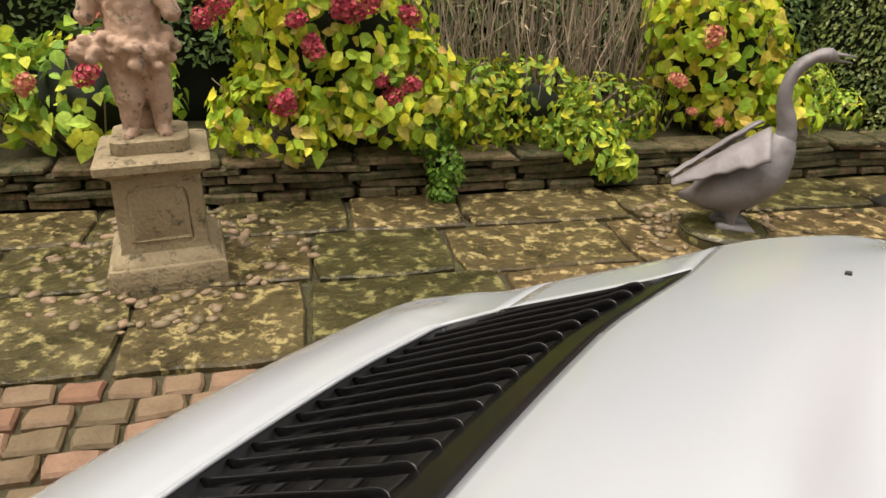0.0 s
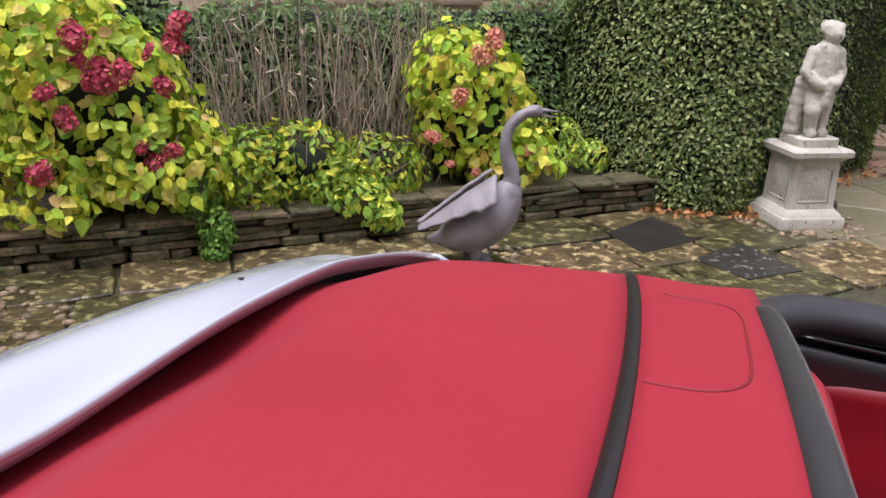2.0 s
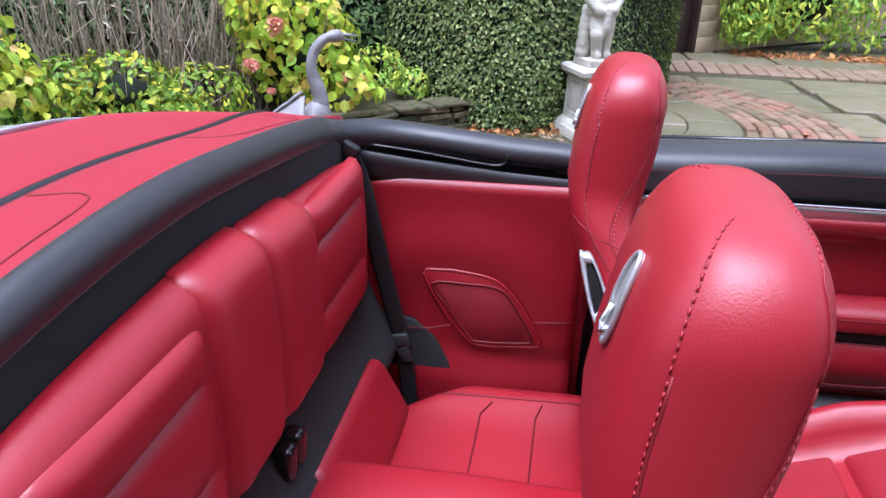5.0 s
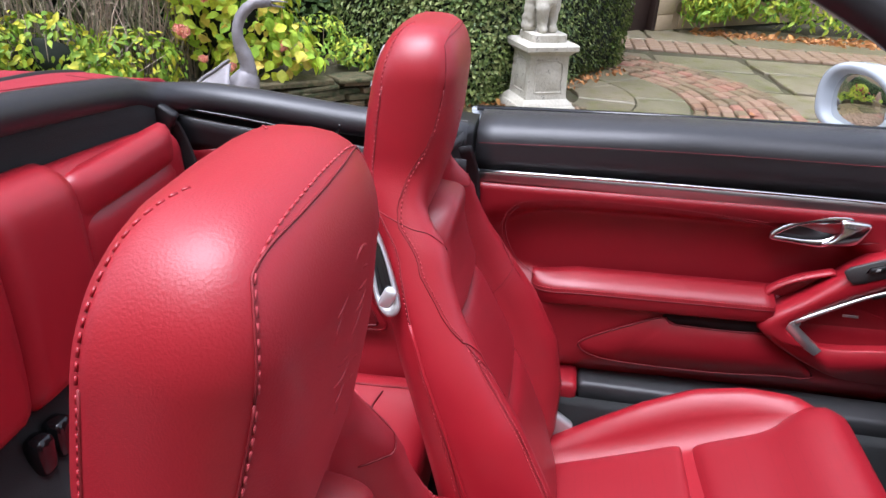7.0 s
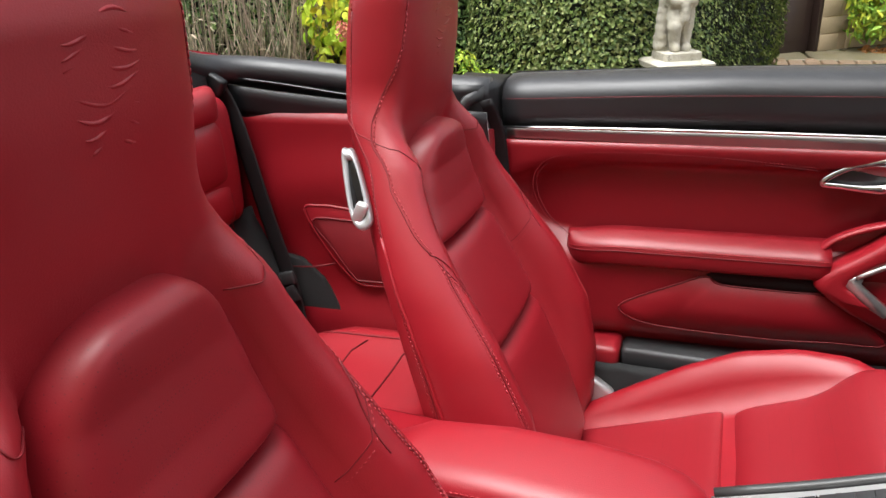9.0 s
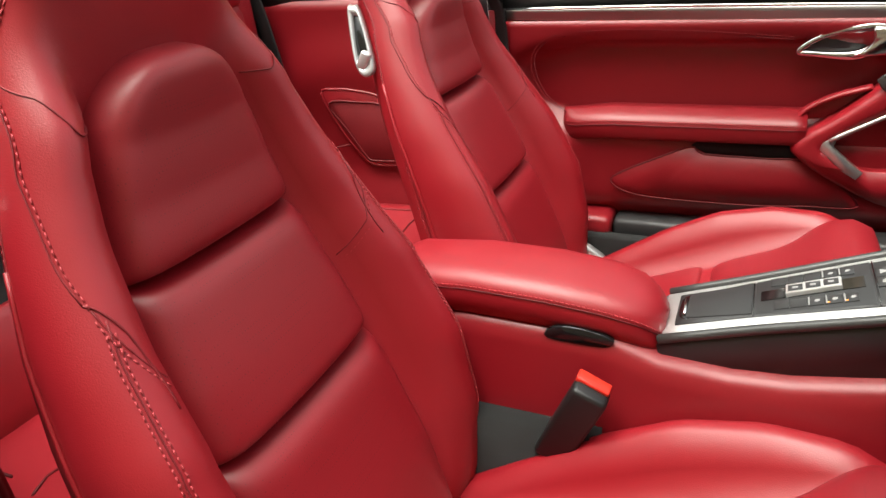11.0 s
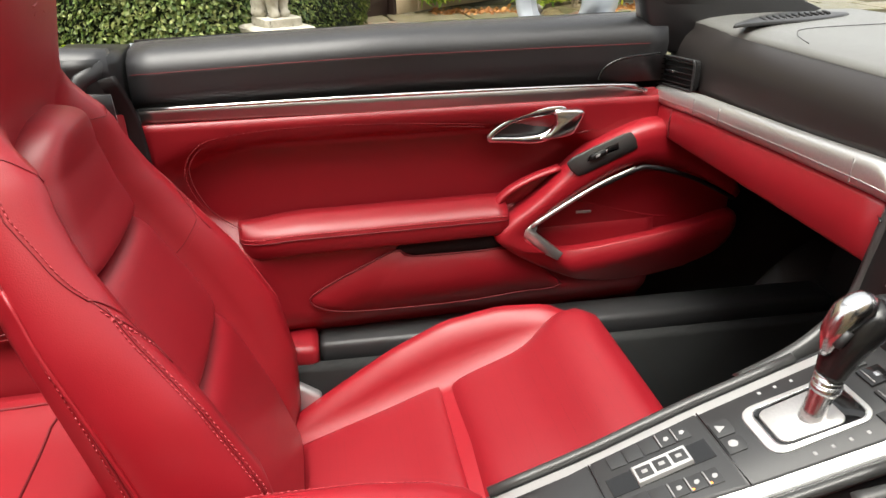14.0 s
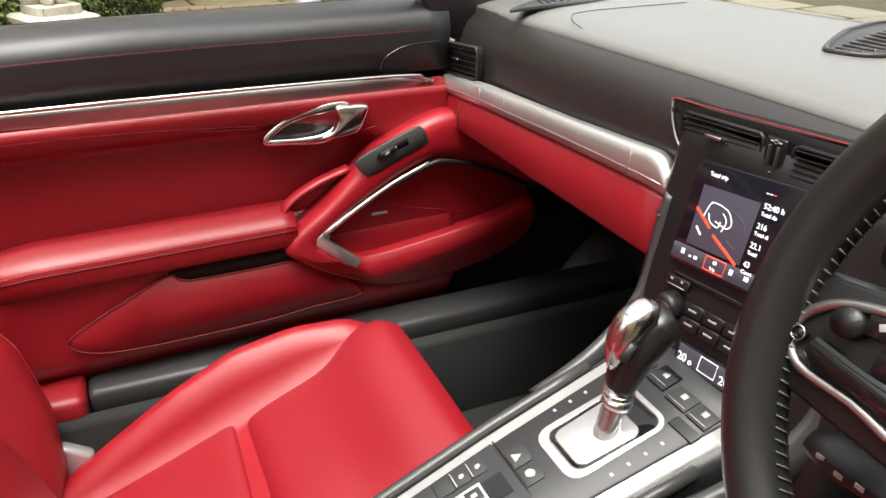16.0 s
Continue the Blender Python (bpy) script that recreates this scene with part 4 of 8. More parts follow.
    def rear(a, b, h):
        r = seat_ring(b)[:5]
        return V((lerp(abs(a), [p[1] for p in r], [p[0] for p in r]) + 0.001 - h, a, b))
    hk = part("belt_guide", slab(oval, rear, 0.003, 0.001), ALU, seat, "silver seat belt guide")
    part("guide_rim", tube([rear(a, b, 0.0035) for a, b in oval], 0.0020, 6, True), SILVER, hk)
    part("guide_hook", tube([rear(-0.014, 1.262, 0.004), rear(-0.015, 1.250, 0.007), rear(-0.020, 1.243, 0.007), rear(-0.024, 1.250, 0.004)], 0.0026, 6), CHROME, hk)
    # embossed crest, plain
    fx = lambda z: seat_ring(z)[12][0] - 0.0008
    for k in range(9):
        zz = 1.284 - 0.0095 * k
        wd = 0.030 * (1 - (abs(k - 3) / 8) ** 2)
        part("embossed_line", tube([(fx(zz), t * wd, zz + 0.004 * math.sin(3 * t + k)) for t in np.linspace(-1, 1, 11)], [0.0002 + 0.0006 * (1 - abs(t) ** 4) for t in np.linspace(-1, 1, 11)], 6, flat=(0.8, 2.4)), RED_LEATHER, seat)
    # cushion
    CX = [1.24, 1.30, 1.38, 1.48, 1.57, 1.66, 1.74, 1.785, 1.815, 1.835, 1.845]
    CC = [0.47, 0.495, 0.520, 0.555, 0.592, 0.630, 0.662, 0.672, 0.660, 0.625, 0.57]
    CB = [0.50, 0.520, 0.570, 0.632, 0.676, 0.696, 0.698, 0.680, 0.650, 0.61, 0.56]
    CW = [0.205, 0.215, 0.225, 0.232, 0.235, 0.232, 0.222, 0.212, 0.205, 0.20, 0.19]

    def c_ring(x):
        c, b, w = lerp(x, CX, CC), lerp(x, CX, CB), lerp(x, CX, CW)
        half = [(0.0, c), (0.55 * w, c - 0.004), (0.66 * w, c - 0.006), (0.73 * w, (b + c) / 2), (0.80 * w, b - 0.004), (0.88 * w, b), (0.955 * w, b - 0.012),
                (1.0 * w, b - 0.045), (0.99 * w, 0.47), (0.9 * w, 0.43), (0.0, 0.43)]
        return [(x, y, z) for y, z in half + [(-y, z) for y, z in reversed(half[1:-1])]]
    part("seat_cushion", loft([c_ring(x) for x in np.concatenate([np.linspace(1.24, 1.785, 30), np.linspace(1.79, 1.845, 10)])]), RED_LEATHER, seat)

    def pad(x0, x1, proud):
        def f(u, v):
            x = x0 + (x1 - x0) * u
            w = 0.69 * lerp(x, CX, CW)
            e = (1 - abs(2 * u - 1) ** 14) * (1 - abs(2 * v - 1) ** 10)
            return x, w * (2 * v - 1), lerp(x, CX, CC) - 0.012 + (0.012 + proud) * e ** 0.5
        return sheet(lambda u, v: f(0.5 - 0.5 * math.cos(math.pi * u), 0.5 - 0.5 * math.cos(math.pi * v)), 28, 28)
    part("rear_pad", pad(1.30, 1.555, 0.010), RED_PERF, seat)

    def front_pad(u, v):
        u, v = 0.5 - 0.5 * math.cos(math.pi * u), 0.5 - 0.5 * math.cos(math.pi * v)
        x = 1.562 + 0.285 * u
        w = lerp(x, [1.56, 1.70, 1.76, 1.85], [0.69, 0.71, 0.88, 0.93]) * lerp(x, CX, CW)
        e = (1 - abs(2 * u - 1) ** 12) * (1 - abs(2 * v - 1) ** 12)
        top = lerp(x, CX, CC) + 0.024 * smooth01((x - 1.66) / 0.09)
        return x, w * (2 * v - 1), top - 0.040 + 0.050 * e ** 0.45
    part("thigh_pad", sheet(front_pad, 32, 28), RED_PERF, seat)
    base = part("seat_base", block((0.44, 0.40, 0.06), (1.50, 0, 0.435), 0.02), BLACK_PLASTIC, seat)
    for s in (1, -1):
        part("hinge_cover", block((0.052, 0.024, 0.095), (1.314, s * 0.217, 0.522), 0.008, (0, 35, 0)), SILVER, seat, "silver hinge cover")
    for ob in (seat, *seat.children_recursive):
        for v in ob.data.vertices:
            z = v.co.z
            if v.co.x < 1.24 or z > 0.85:
                v.co.x += fwd * smooth01((z - 0.75) / 0.45) + slim * smooth01((z - 1.12) / 0.18) * min(1.0, max(0.0, (1.10 - v.co.x) / 0.08))
                v.co.z += up * smooth01((z - 0.90) / 0.30)
    seat.location.y = y0
    return seat


build_seat("front_seat", "red leather sports seat with embossed headrest", 0.3225)
build_seat("front_seat", "red leather driver's sports seat with embossed headrest", -0.3175, 0.022, 0.026, 0.004)
# front belt buckle beside the driver's cushion
bk = part("belt_buckle", block((0.045, 0.030, 0.13), (1.447, -0.118, 0.645), 0.006, (6, 24, 0)), BLACK_PLASTIC, car, "black seat belt buckle")
part("buckle_button", block((0.042, 0.018, 0.008), (1.472, -0.113, 0.706), 0.002, (6, 24, 0)), BUCKLE_RED, bk, "orange-red release button")

# ---- passenger door (seen from inside) ----


def door_y(x):
    return 0.630 + 0.055 * (x - 1.13)


def on_door(a, b, h):
    return V((a, door_y(a) - h, b))


def door_tube(pts, r, h, n=8, k=5, **kw):
    return tube([on_door(p.x, p.y, h) for p in spline([(a, b, 0) for a, b in pts], k)], r, n, **kw)


def smooth_poly(pts, k=4):
    return [(p.x, p.y) for p in spline([(a, b, 0) for a, b in pts], k, True)]


def recess(u, v):
    x, z = 1.125 + 0.86 * u, 0.60 + 0.405 * v
    dx, dz = max(0.0, abs(x - 1.50) - 0.12) / 0.24, (z - 0.885) / 0.085
    inside = 1 - smooth01(((dx ** 2.5 + abs(dz) ** 2.5) ** 0.4 - 0.86) / 0.28)
    low = 0.017 * smooth01((0.80 - z) / 0.03)
    under = 0.035 * smooth01((0.66 - z) / 0.06)
    return on_door(x, z, 0.002 - 0.034 * inside + low - under)


door = part("passenger_door", sheet(recess, 60, 34, -0.008), RED_PANEL, car, "red leather door panel with black top roll")
roll = []
for x in np.linspace(1.118, 1.985, 24):
    y = door_y(x)
    t = lerp(x, [1.1, 1.5, 2.0], [1.108, 1.122, 1.128])
    prof = [(y + 0.16, t - 0.03), (y + 0.155, t - 0.010), (y + 0.13, t - 0.002), (y + 0.08, t + 0.003), (y + 0.035, t), (y + 0.010, t - 0.012), (y + 0.002, t - 0.036),
            (y + 0.006, t - 0.060), (y + 0.004, 1.028), (y + 0.10, 1.02)]
    roll.append([(x, a, b) for a, b in prof])
part("door_top_roll", loft(roll), BLACK_SOFT, door, "black leather door top with red stitching")
part("top_stitching", door_tube([(1.125, 1.079), (1.5, 1.090), (1.95, 1.092)], 0.0005, -0.0005, 5, 8), RED_DARK, door)
part("outer_door_skin", sheet(lambda u, v: (1.09 + 0.95 * u, 0.80 + 0.07 * math.sin(math.pi * 0.5 * v) + 0.02 * u, 1.095 - 0.75 * v), 12, 10, -0.01), WHITE_PAINT, door)
part("window_seal", tube([(1.10, 0.797, 1.098), (1.5, 0.815, 1.110), (1.98, 0.835, 1.118)], 0.006, 6), BLACK_GLOSS, door)
part("chrome_strip", door_tube([(1.128, 1.028), (1.5, 1.030), (1.88, 1.026), (1.935, 1.0175), (1.950, 1.0125)], 0.0034, 0.006), CHROME, door)
BAND_X, BAND_Z = [1.128, 1.33, 1.5, 1.66, 1.74, 1.815, 1.85, 1.886, 1.945], [1.0055, 1.0035, 0.998, 0.9905, 0.9875, 0.9845, 0.989, 0.9965, 1.010]
part("trim_band", sheet(lambda u, v: (lambda x: on_door(x, (1.027 - 0.014 * smooth01((x - 1.86) / 0.09)) * (1 - v) + lerp(x, BAND_X, BAND_Z) * v, 0.009 - 0.006 * v))(1.128 + 0.817 * u), 40, 4, -0.004), BAND_METAL, door, "brushed metal trim band")
part("recess_seam", tube([on_door(x, z, 0.0072) for x, z in [(p.x, p.y) for p in spline([(1.27, 0.81), (1.21, 0.86), (1.185, 0.92), (1.20, 0.957), (1.24, 0.975), (1.35, 0.983), (1.5, 0.980), (1.66, 0.969)], 6)]], 0.0010, 5), SEAM, door)
part("recess_stitching", dashes([on_door(p.x, p.y, 0.0094) for p in spline([(1.262, 0.812), (1.203, 0.862), (1.179, 0.92), (1.195, 0.961), (1.238, 0.980), (1.35, 0.988), (1.5, 0.985), (1.66, 0.974)], 6)], 0.0007), RED_DARK, door)
part("panel_crease", tube([on_door(p.x, p.y, 0.0090) for p in spline([(1.944, 1.004, 0), (1.936, 0.988, 0), (1.913, 0.969, 0), (1.880, 0.958, 0), (1.825, 0.946, 0)], 5)], 0.0012, 5), SEAM, door)
# armrest
arm_rings = []
for x in np.concatenate([np.linspace(1.246, 1.30, 8), np.linspace(1.31, 1.70, 20)]):
    k = math.sqrt(max(0.0, 1 - (1 - min(1.0, (x - 1.2455) / 0.12)) ** 2))
    out = 0.004 + 0.041 * k
    zt_ = 0.819 + 0.010 * smooth01((x - 1.25) / 0.10)
    y = door_y(x)
    arm_rings.append([(x, y + 0.01, zt_ + 0.014), (x, y - 0.15 * out, zt_ + 0.010), (x, y - 0.55 * out, zt_ + 0.003), (x, y - 0.82 * out, zt_ - 0.003), (x, y - 0.95 * out, zt_ - 0.009), (x, y - out, zt_ - 0.017), (x, y - out + 0.001, zt_ - 0.040), (x, y - out + 0.006, zt_ - 0.047), (x, y + 0.01, zt_ - 0.049)])
armrest = part("door_armrest", loft(arm_rings), RED_PANEL, door, "padded red leather armrest")
part("armrest_seam", tube([(r[5][0], r[5][1] - 0.0005, r[5][2]) for r in arm_rings], 0.0010, 5), SEAM, armrest)
part("armrest_stitching", dashes([V((r[4][0], r[4][1] - 0.0006, r[4][2] - 0.001)) for r in arm_rings], 0.0008), THREAD, armrest)
# pocket
pocket = [(1.352, 0.694), (1.387, 0.718), (1.446, 0.746), (1.503, 0.770), (1.530, 0.756), (1.64, 0.753), (1.693, 0.752), (1.736, 0.732), (1.808, 0.668), (1.72, 0.661), (1.616, 0.655), (1.437, 0.659), (1.372, 0.672)]
part("door_pocket", slab(smooth_poly(pocket, 4), lambda a, b, h: on_door(a, b, h + 0.018), 0.015, 0.005), RED_PANEL, door)
part("pocket_seam", tube([on_door(p[0], p[1], 0.0325) for p in smooth_poly(pocket, 4)], 0.0017, 5, True), SEAM, door)
part("pocket_slot", slab([(1.503, 0.7715), (1.522, 0.785), (1.665, 0.785), (1.703, 0.757), (1.64, 0.7535), (1.530, 0.7575)], lambda a, b, h: on_door(a, b, h + 0.024), 0.0075, 0.001), BLACK_HOLE, door)
# front bulge with the loudspeaker, pull handle and trims
part("front_panel", slab([(1.90, 0.63), (1.90, 1.016), (1.968, 1.016), (2.03, 0.985), (2.11, 0.88), (2.15, 0.80), (2.15, 0.73), (2.08, 0.66)], lambda a, b, h: on_door(a, b, h - 0.006), 0.010, 0.003), RED_PANEL, door, smooth="auto")
bulge = [(1.688, 0.775), (1.70, 0.750), (1.78, 0.700), (1.85, 0.668), (1.95, 0.660), (2.06, 0.675), (2.13, 0.710), (2.155, 0.765), (2.13, 0.785), (2.05, 0.768), (1.92, 0.750), (1.80, 0.743), (1.75, 0.772)]
part("speaker_pod", slab(smooth_poly(bulge), lambda a, b, h: on_door(a, b, h + 0.016 * smooth01((b - 0.66) / 0.08) - 0.010), 0.044, 0.020), RED_LEATHER, door)
part("speaker_panel", slab([(1.735, 0.785), (1.79, 0.735), (2.0, 0.735), (2.14, 0.76), (2.135, 0.82), (2.05, 0.868), (1.96, 0.894), (1.92, 0.890), (1.86, 0.865)], lambda a, b, h: on_door(a, b, h + 0.012), 0.011, 0.004), RED_PANEL, door, "dark red perforated speaker cover", smooth="auto")
grip_out = spline([(a, b, 0) for a, b in ((1.705, 0.752), (1.680, 0.768), (1.681, 0.786), (1.70, 0.806), (1.75, 0.842), (1.79, 0.878), (1.83, 0.915), (1.89, 0.948), (1.96, 0.968), (2.03, 0.955), (2.10, 0.900), (2.145, 0.83))], 5)
grip_in = spline([(a, b, 0) for a, b in ((1.800, 0.738), (1.765, 0.756), (1.740, 0.776), (1.740, 0.790), (1.752, 0.802), (1.80, 0.832), (1.86, 0.864), (1.90, 0.882), (1.945, 0.893), (2.00, 0.880), (2.06, 0.855), (2.13, 0.812))], 5)
part("pull_handle", loft([[on_door(*(p.lerp(q, f).xy), h) for f, h in ((0.0, 0.0), (0.0, 0.030), (0.05, 0.042), (0.16, 0.049), (0.35, 0.051), (0.65, 0.051), (0.84, 0.049), (0.95, 0.042), (1.0, 0.034), (1.0, 0.0))] for p, q in zip(grip_out, grip_in)]), RED_LEATHER, door)
cub = [(1.684, 0.819), (1.690, 0.838), (1.714, 0.857), (1.750, 0.8735), (1.797, 0.888)]
part("cubby_rim", tube([on_door(p.x, p.y, 0.010) for p in spline([(a, b, 0) for a, b in cub], 5)], 0.0070, 8, flat=(0.8, 1.8), up=(0, 1, 0)), RED_LEATHER, door)
part("cubby", slab(smooth_poly([(1.688, 0.824), (1.695, 0.842), (1.72, 0.858), (1.755, 0.873), (1.80, 0.886), (1.80, 0.862), (1.76, 0.832)], 3), on_door, 0.003, 0.001), RED_PANEL, door)
part("pod_trim", slab([(1.7255, 0.7800), (1.7285, 0.7935), (1.7395, 0.8010), (1.7500, 0.7960), (1.7465, 0.7860), (1.8035, 0.7385), (1.7930, 0.7250), (1.7700, 0.7390)], lambda a, b, h: on_door(a, b, h + 0.040), 0.0105, 0.003), ALU, door, "brushed metal trim round the speaker")
part("pod_edge", tube([on_door(p.x, p.y, 0.0485) for p in spline([(1.7395, 0.7965, 0), (1.80, 0.832, 0), (1.86, 0.864, 0), (1.925, 0.890, 0)], 5)], [lerp(i, [0, 15], [0.0042, 0.0022]) for i in range(16)], 6, flat=(1.0, 1.2)), ALU, door)
part("pod_seal", tube([on_door(p.x, p.y, 0.047) for p in spline([(1.86, 0.860, 0), (1.925, 0.885, 0), (1.96, 0.887, 0), (2.04, 0.862, 0), (2.13, 0.815, 0)], 5)], 0.0048, 6), BLACK_PLASTIC, door)
part("speaker_shelf", tube([on_door(p.x, p.y, 0.020) for p in spline([(1.83, 0.828, 0), (1.90, 0.806, 0), (1.98, 0.785, 0), (2.06, 0.775, 0), (2.14, 0.782, 0)], 5)], 0.0040, 6), RED_PANEL, door)
part("speaker_mark", block((0.028, 0.003, 0.005), on_door(1.845, 0.805, 0.0240), 0.001), SILVER, door)
# inner handle and window switch
on_deep = lambda a, b, h: on_door(a, b, h - 0.006)
ho = smooth_poly([(1.670, 0.9465), (1.684, 0.962), (1.712, 0.977), (1.750, 0.986), (1.795, 0.9895), (1.800, 0.975), (1.786, 0.955), (1.765, 0.9425), (1.735, 0.9405), (1.695, 0.9435)], 5)
ih = part("inner_handle", tube([on_deep(a, b, 0.012) for a, b in ho], [0.0036 + 0.0026 * smooth01((a - 1.70) / 0.08) for a, b in ho], 8, True, flat=(1.5, 1.0), up=(0, 1, 0)), CHROME, door, "satin chrome door handle")
part("handle_cup", slab(ho, on_deep, 0.008, 0.002), BLACK_SOFT, ih)
part("handle_lever", slab(smooth_poly([(1.782, 0.990), (1.806, 0.9915), (1.830, 0.9895), (1.835, 0.981), (1.820, 0.951), (1.803, 0.9435), (1.770, 0.9405), (1.758, 0.9430), (1.774, 0.953), (1.784, 0.970)], 4), lambda a, b, h: on_deep(a, b, h + 0.006), 0.020, 0.007), CHROME, ih)
sw = part("window_switch", slab(smooth_poly([(1.800, 0.902), (1.806, 0.9175), (1.895, 0.952), (1.913, 0.951), (1.9235, 0.931), (1.914, 0.921), (1.830, 0.887), (1.814, 0.888)], 2), lambda a, b, h: on_door(a, b, h + 0.047), 0.0055, 0.002), GREY_TRIM, door, "grey window switch plate")
part("switch_well", slab([(1.832, 0.9095), (1.836, 0.921), (1.886, 0.939), (1.889, 0.9275)], lambda a, b, h: on_door(a, b, h + 0.0515), 0.0012, 0.0003), BLACK_GLOSS, sw)
part("switch_key", slab([(1.836, 0.9115), (1.8385, 0.9205), (1.864, 0.930), (1.866, 0.921)], lambda a, b, h: on_door(a, b, h + 0.0515), 0.006, 0.002), BLACK_PLASTIC, sw)
part("switch_mark", slab([(1.845, 0.9165), (1.847, 0.922), (1.853, 0.924), (1.853, 0.919)], lambda a, b, h: on_door(a, b, h + 0.0574), 0.0004, 0.0001), MARK_PAINT, sw)
part("switch_edge", tube([on_door(1.866, 0.9215, 0.0565), on_door(1.864, 0.9295, 0.0565)], 0.0012, 5), CHROME, sw)
part("top_groove", door_tube([(1.86, 1.036), (1.87, 1.055), (1.905, 1.070), (1.97, 1.075)], 0.0022, 0.001, 5), BLACK_GLOSS, door)
# B-post with the belt outlet
for s in (1, -1):
    post = part("belt_post", loft([[(1.035, s * 0.548, z), (1.09, s * 0.570, z), (1.112, s * 0.605, z), (1.115, s * 0.70, z), (1.02, s * 0.72, z)] for z in (0.55, 0.9, 1.03, 1.10, 1.112)]), BLACK_PLASTIC, car)
    part("belt_outlet", tube([(1.05, s * 0.548, 1.05), (1.075, s * 0.560, 1.088), (1.10, s * 0.585, 1.10)], 0.010, 6, flat=(0.6, 1.2)), GREY_PLASTIC, post)
    part("front_belt", tube(spline([(1.095, s * 0.575, 1.085), (1.112, s * 0.605, 1.00), (1.118, s * 0.620, 0.80), (1.125, s * 0.625, 0.60)], 5), 0.022, 8, flat=(1.0, 0.07), up=(0, 1, 0)), BELT, car, "black seat belt")
    part("post_panel", slab([(1.036, 0.60), (1.112, 0.60), (1.112, 1.03), (1.085, 1.035), (1.036, 1.02)], lambda a, b, h: V((a, s * (lerp(a, [1.035, 1.09, 1.112], [0.545, 0.567, 0.602]) - h), b)), 0.006, 0.002), RED_PANEL, car)

# ---- dashboard ----
TRIM_Y = [0.125, 0.155, 0.31, 0.545, 0.690]
TRIM_T = [1.0500, 1.0530, 1.0425, 1.0310, 1.0175]
TRIM_B = [1.0145, 1.0150, 1.0095, 0.9985, 0.9880]


def trim_top(y):
    return lerp(y, TRIM_Y, TRIM_T)


def trim_low(y):
    return lerp(y, TRIM_Y, TRIM_B)


dash_rings = []
for y in np.linspace(0.72, -0.72, 46):
    t = 1.128 + 0.014 * (1 - (y / 0.72) ** 2) + (0.055 * smooth01((0.19 - abs(y + 0.33)) / 0.10) if y < 0 else 0)
    lo = trim_top(y) - 0.003
    k = 0.02 * (abs(y) / 0.7) ** 4
    dash_rings.append([(2.75, y, t - 0.05), (2.35, y, t + 0.004), (2.16, y, t + 0.004), (2.10, y, t + 0.002), (2.06, y, t - 0.002), (2.035, y, t - 0.008), (2.015 + k, y, t - 0.017), (2.001 + k, y, t - 0.029),
                       (1.993 + k, y, t - 0.044), (1.989 + k, y, t - 0.060), (1.989 + k, y, lo + 0.012), (1.990 + k, y, lo), (2.04, y, lo - 0.01), (2.4, y, 0.98), (2.75, y, 1.0)])
dash = part("dashboard", loft(dash_rings), DASH, car, "black leather dashboard with brushed metal trim")
# added skin over the dash top that carries the painted sky brightness
part("dash_cover", loft([[(2.74, r[0][1], r[0][2]), (r[1][0], r[1][1], r[1][2] + 0.0015), (r[2][0], r[2][1], r[2][2] + 0.0015), (r[3][0], r[3][1], r[3][2] + 0.0015), (r[4][0], r[4][1], r[4][2] + 0.0015), (r[5][0], r[5][1], r[5][2] + 0.0014), (r[6][0] + 0.004, r[6][1], r[6][2] + 0.0032), (r[6][0] + 0.012, r[6][1], r[6][2] - 0.012), (2.4, r[0][1], r[1][2] - 0.03), (2.74, r[0][1], r[0][2] - 0.02)] for r in dash_rings]), DASH_TOP, dash, "black leather dash top with the sky's brightness put into its grey colour")
trim_rings = []
for y in list(np.linspace(0.688, 0.16, 20)) + [0.150, 0.140, 0.133, 0.128, 0.1255]:
    a, b = trim_top(y), trim_low(y)
    a -= 0.014 * max(0.0, (0.150 - y) / 0.0245) ** 2.2
    trim_rings.append([(1.990, y, a + 0.001), (1.981, y, a), (1.9755, y, a - 0.004), (1.9735, y, a - 0.010), (1.9732, y, b + 0.012), (1.9745, y, b + 0.005), (1.979, y, b), (1.990, y, b)])
part("dash_trim", loft(trim_rings), ALU, dash, "brushed aluminium dash trim")
for y in (0.185, 0.472, 0.547):
    part("trim_joint", block((0.0015, 0.002, trim_top(y) - trim_low(y) - 0.008), (1.9735, y, (trim_top(y) + trim_low(y)) / 2), 0.0004), SILVER, dash)
part("trim_ledge", tube([(1.9735, y, trim_low(y) + 0.0115) for y in np.linspace(0.685, 0.13, 16)], 0.0008, 5), SILVER, dash)
part("glove_box", loft([[(1.992, y, trim_low(y) - 0.001), (1.980, y, trim_low(y) - 0.002), (1.9765, y, trim_low(y) - 0.006), (1.9745, y, 0.972), (1.9745, y, 0.946), (1.9775, y, 0.9405), (1.984, y, 0.938), (2.10, y, 0.955), (2.10, y, 0.99)] for y in np.linspace(0.692, 0.131, 18)]), RED_LEATHER, dash, "red leather glove box lid")
part("glove_seam", tube([(1.978, 0.621, trim_low(0.62) - 0.003), (1.9735, 0.619, 0.970), (1.9735, 0.617, 0.947), (1.982, 0.616, 0.939)], 0.0014, 5), SEAM, dash)
part("glove_catch", block((0.010, 0.030, 0.003), (1.985, 0.385, 0.9395), 0.001), ALU, dash)
part("footwell_box", block((0.05, 0.18, 0.16), (2.20, 0.26, 0.80), 0.01), BLACK_PLASTIC, dash)
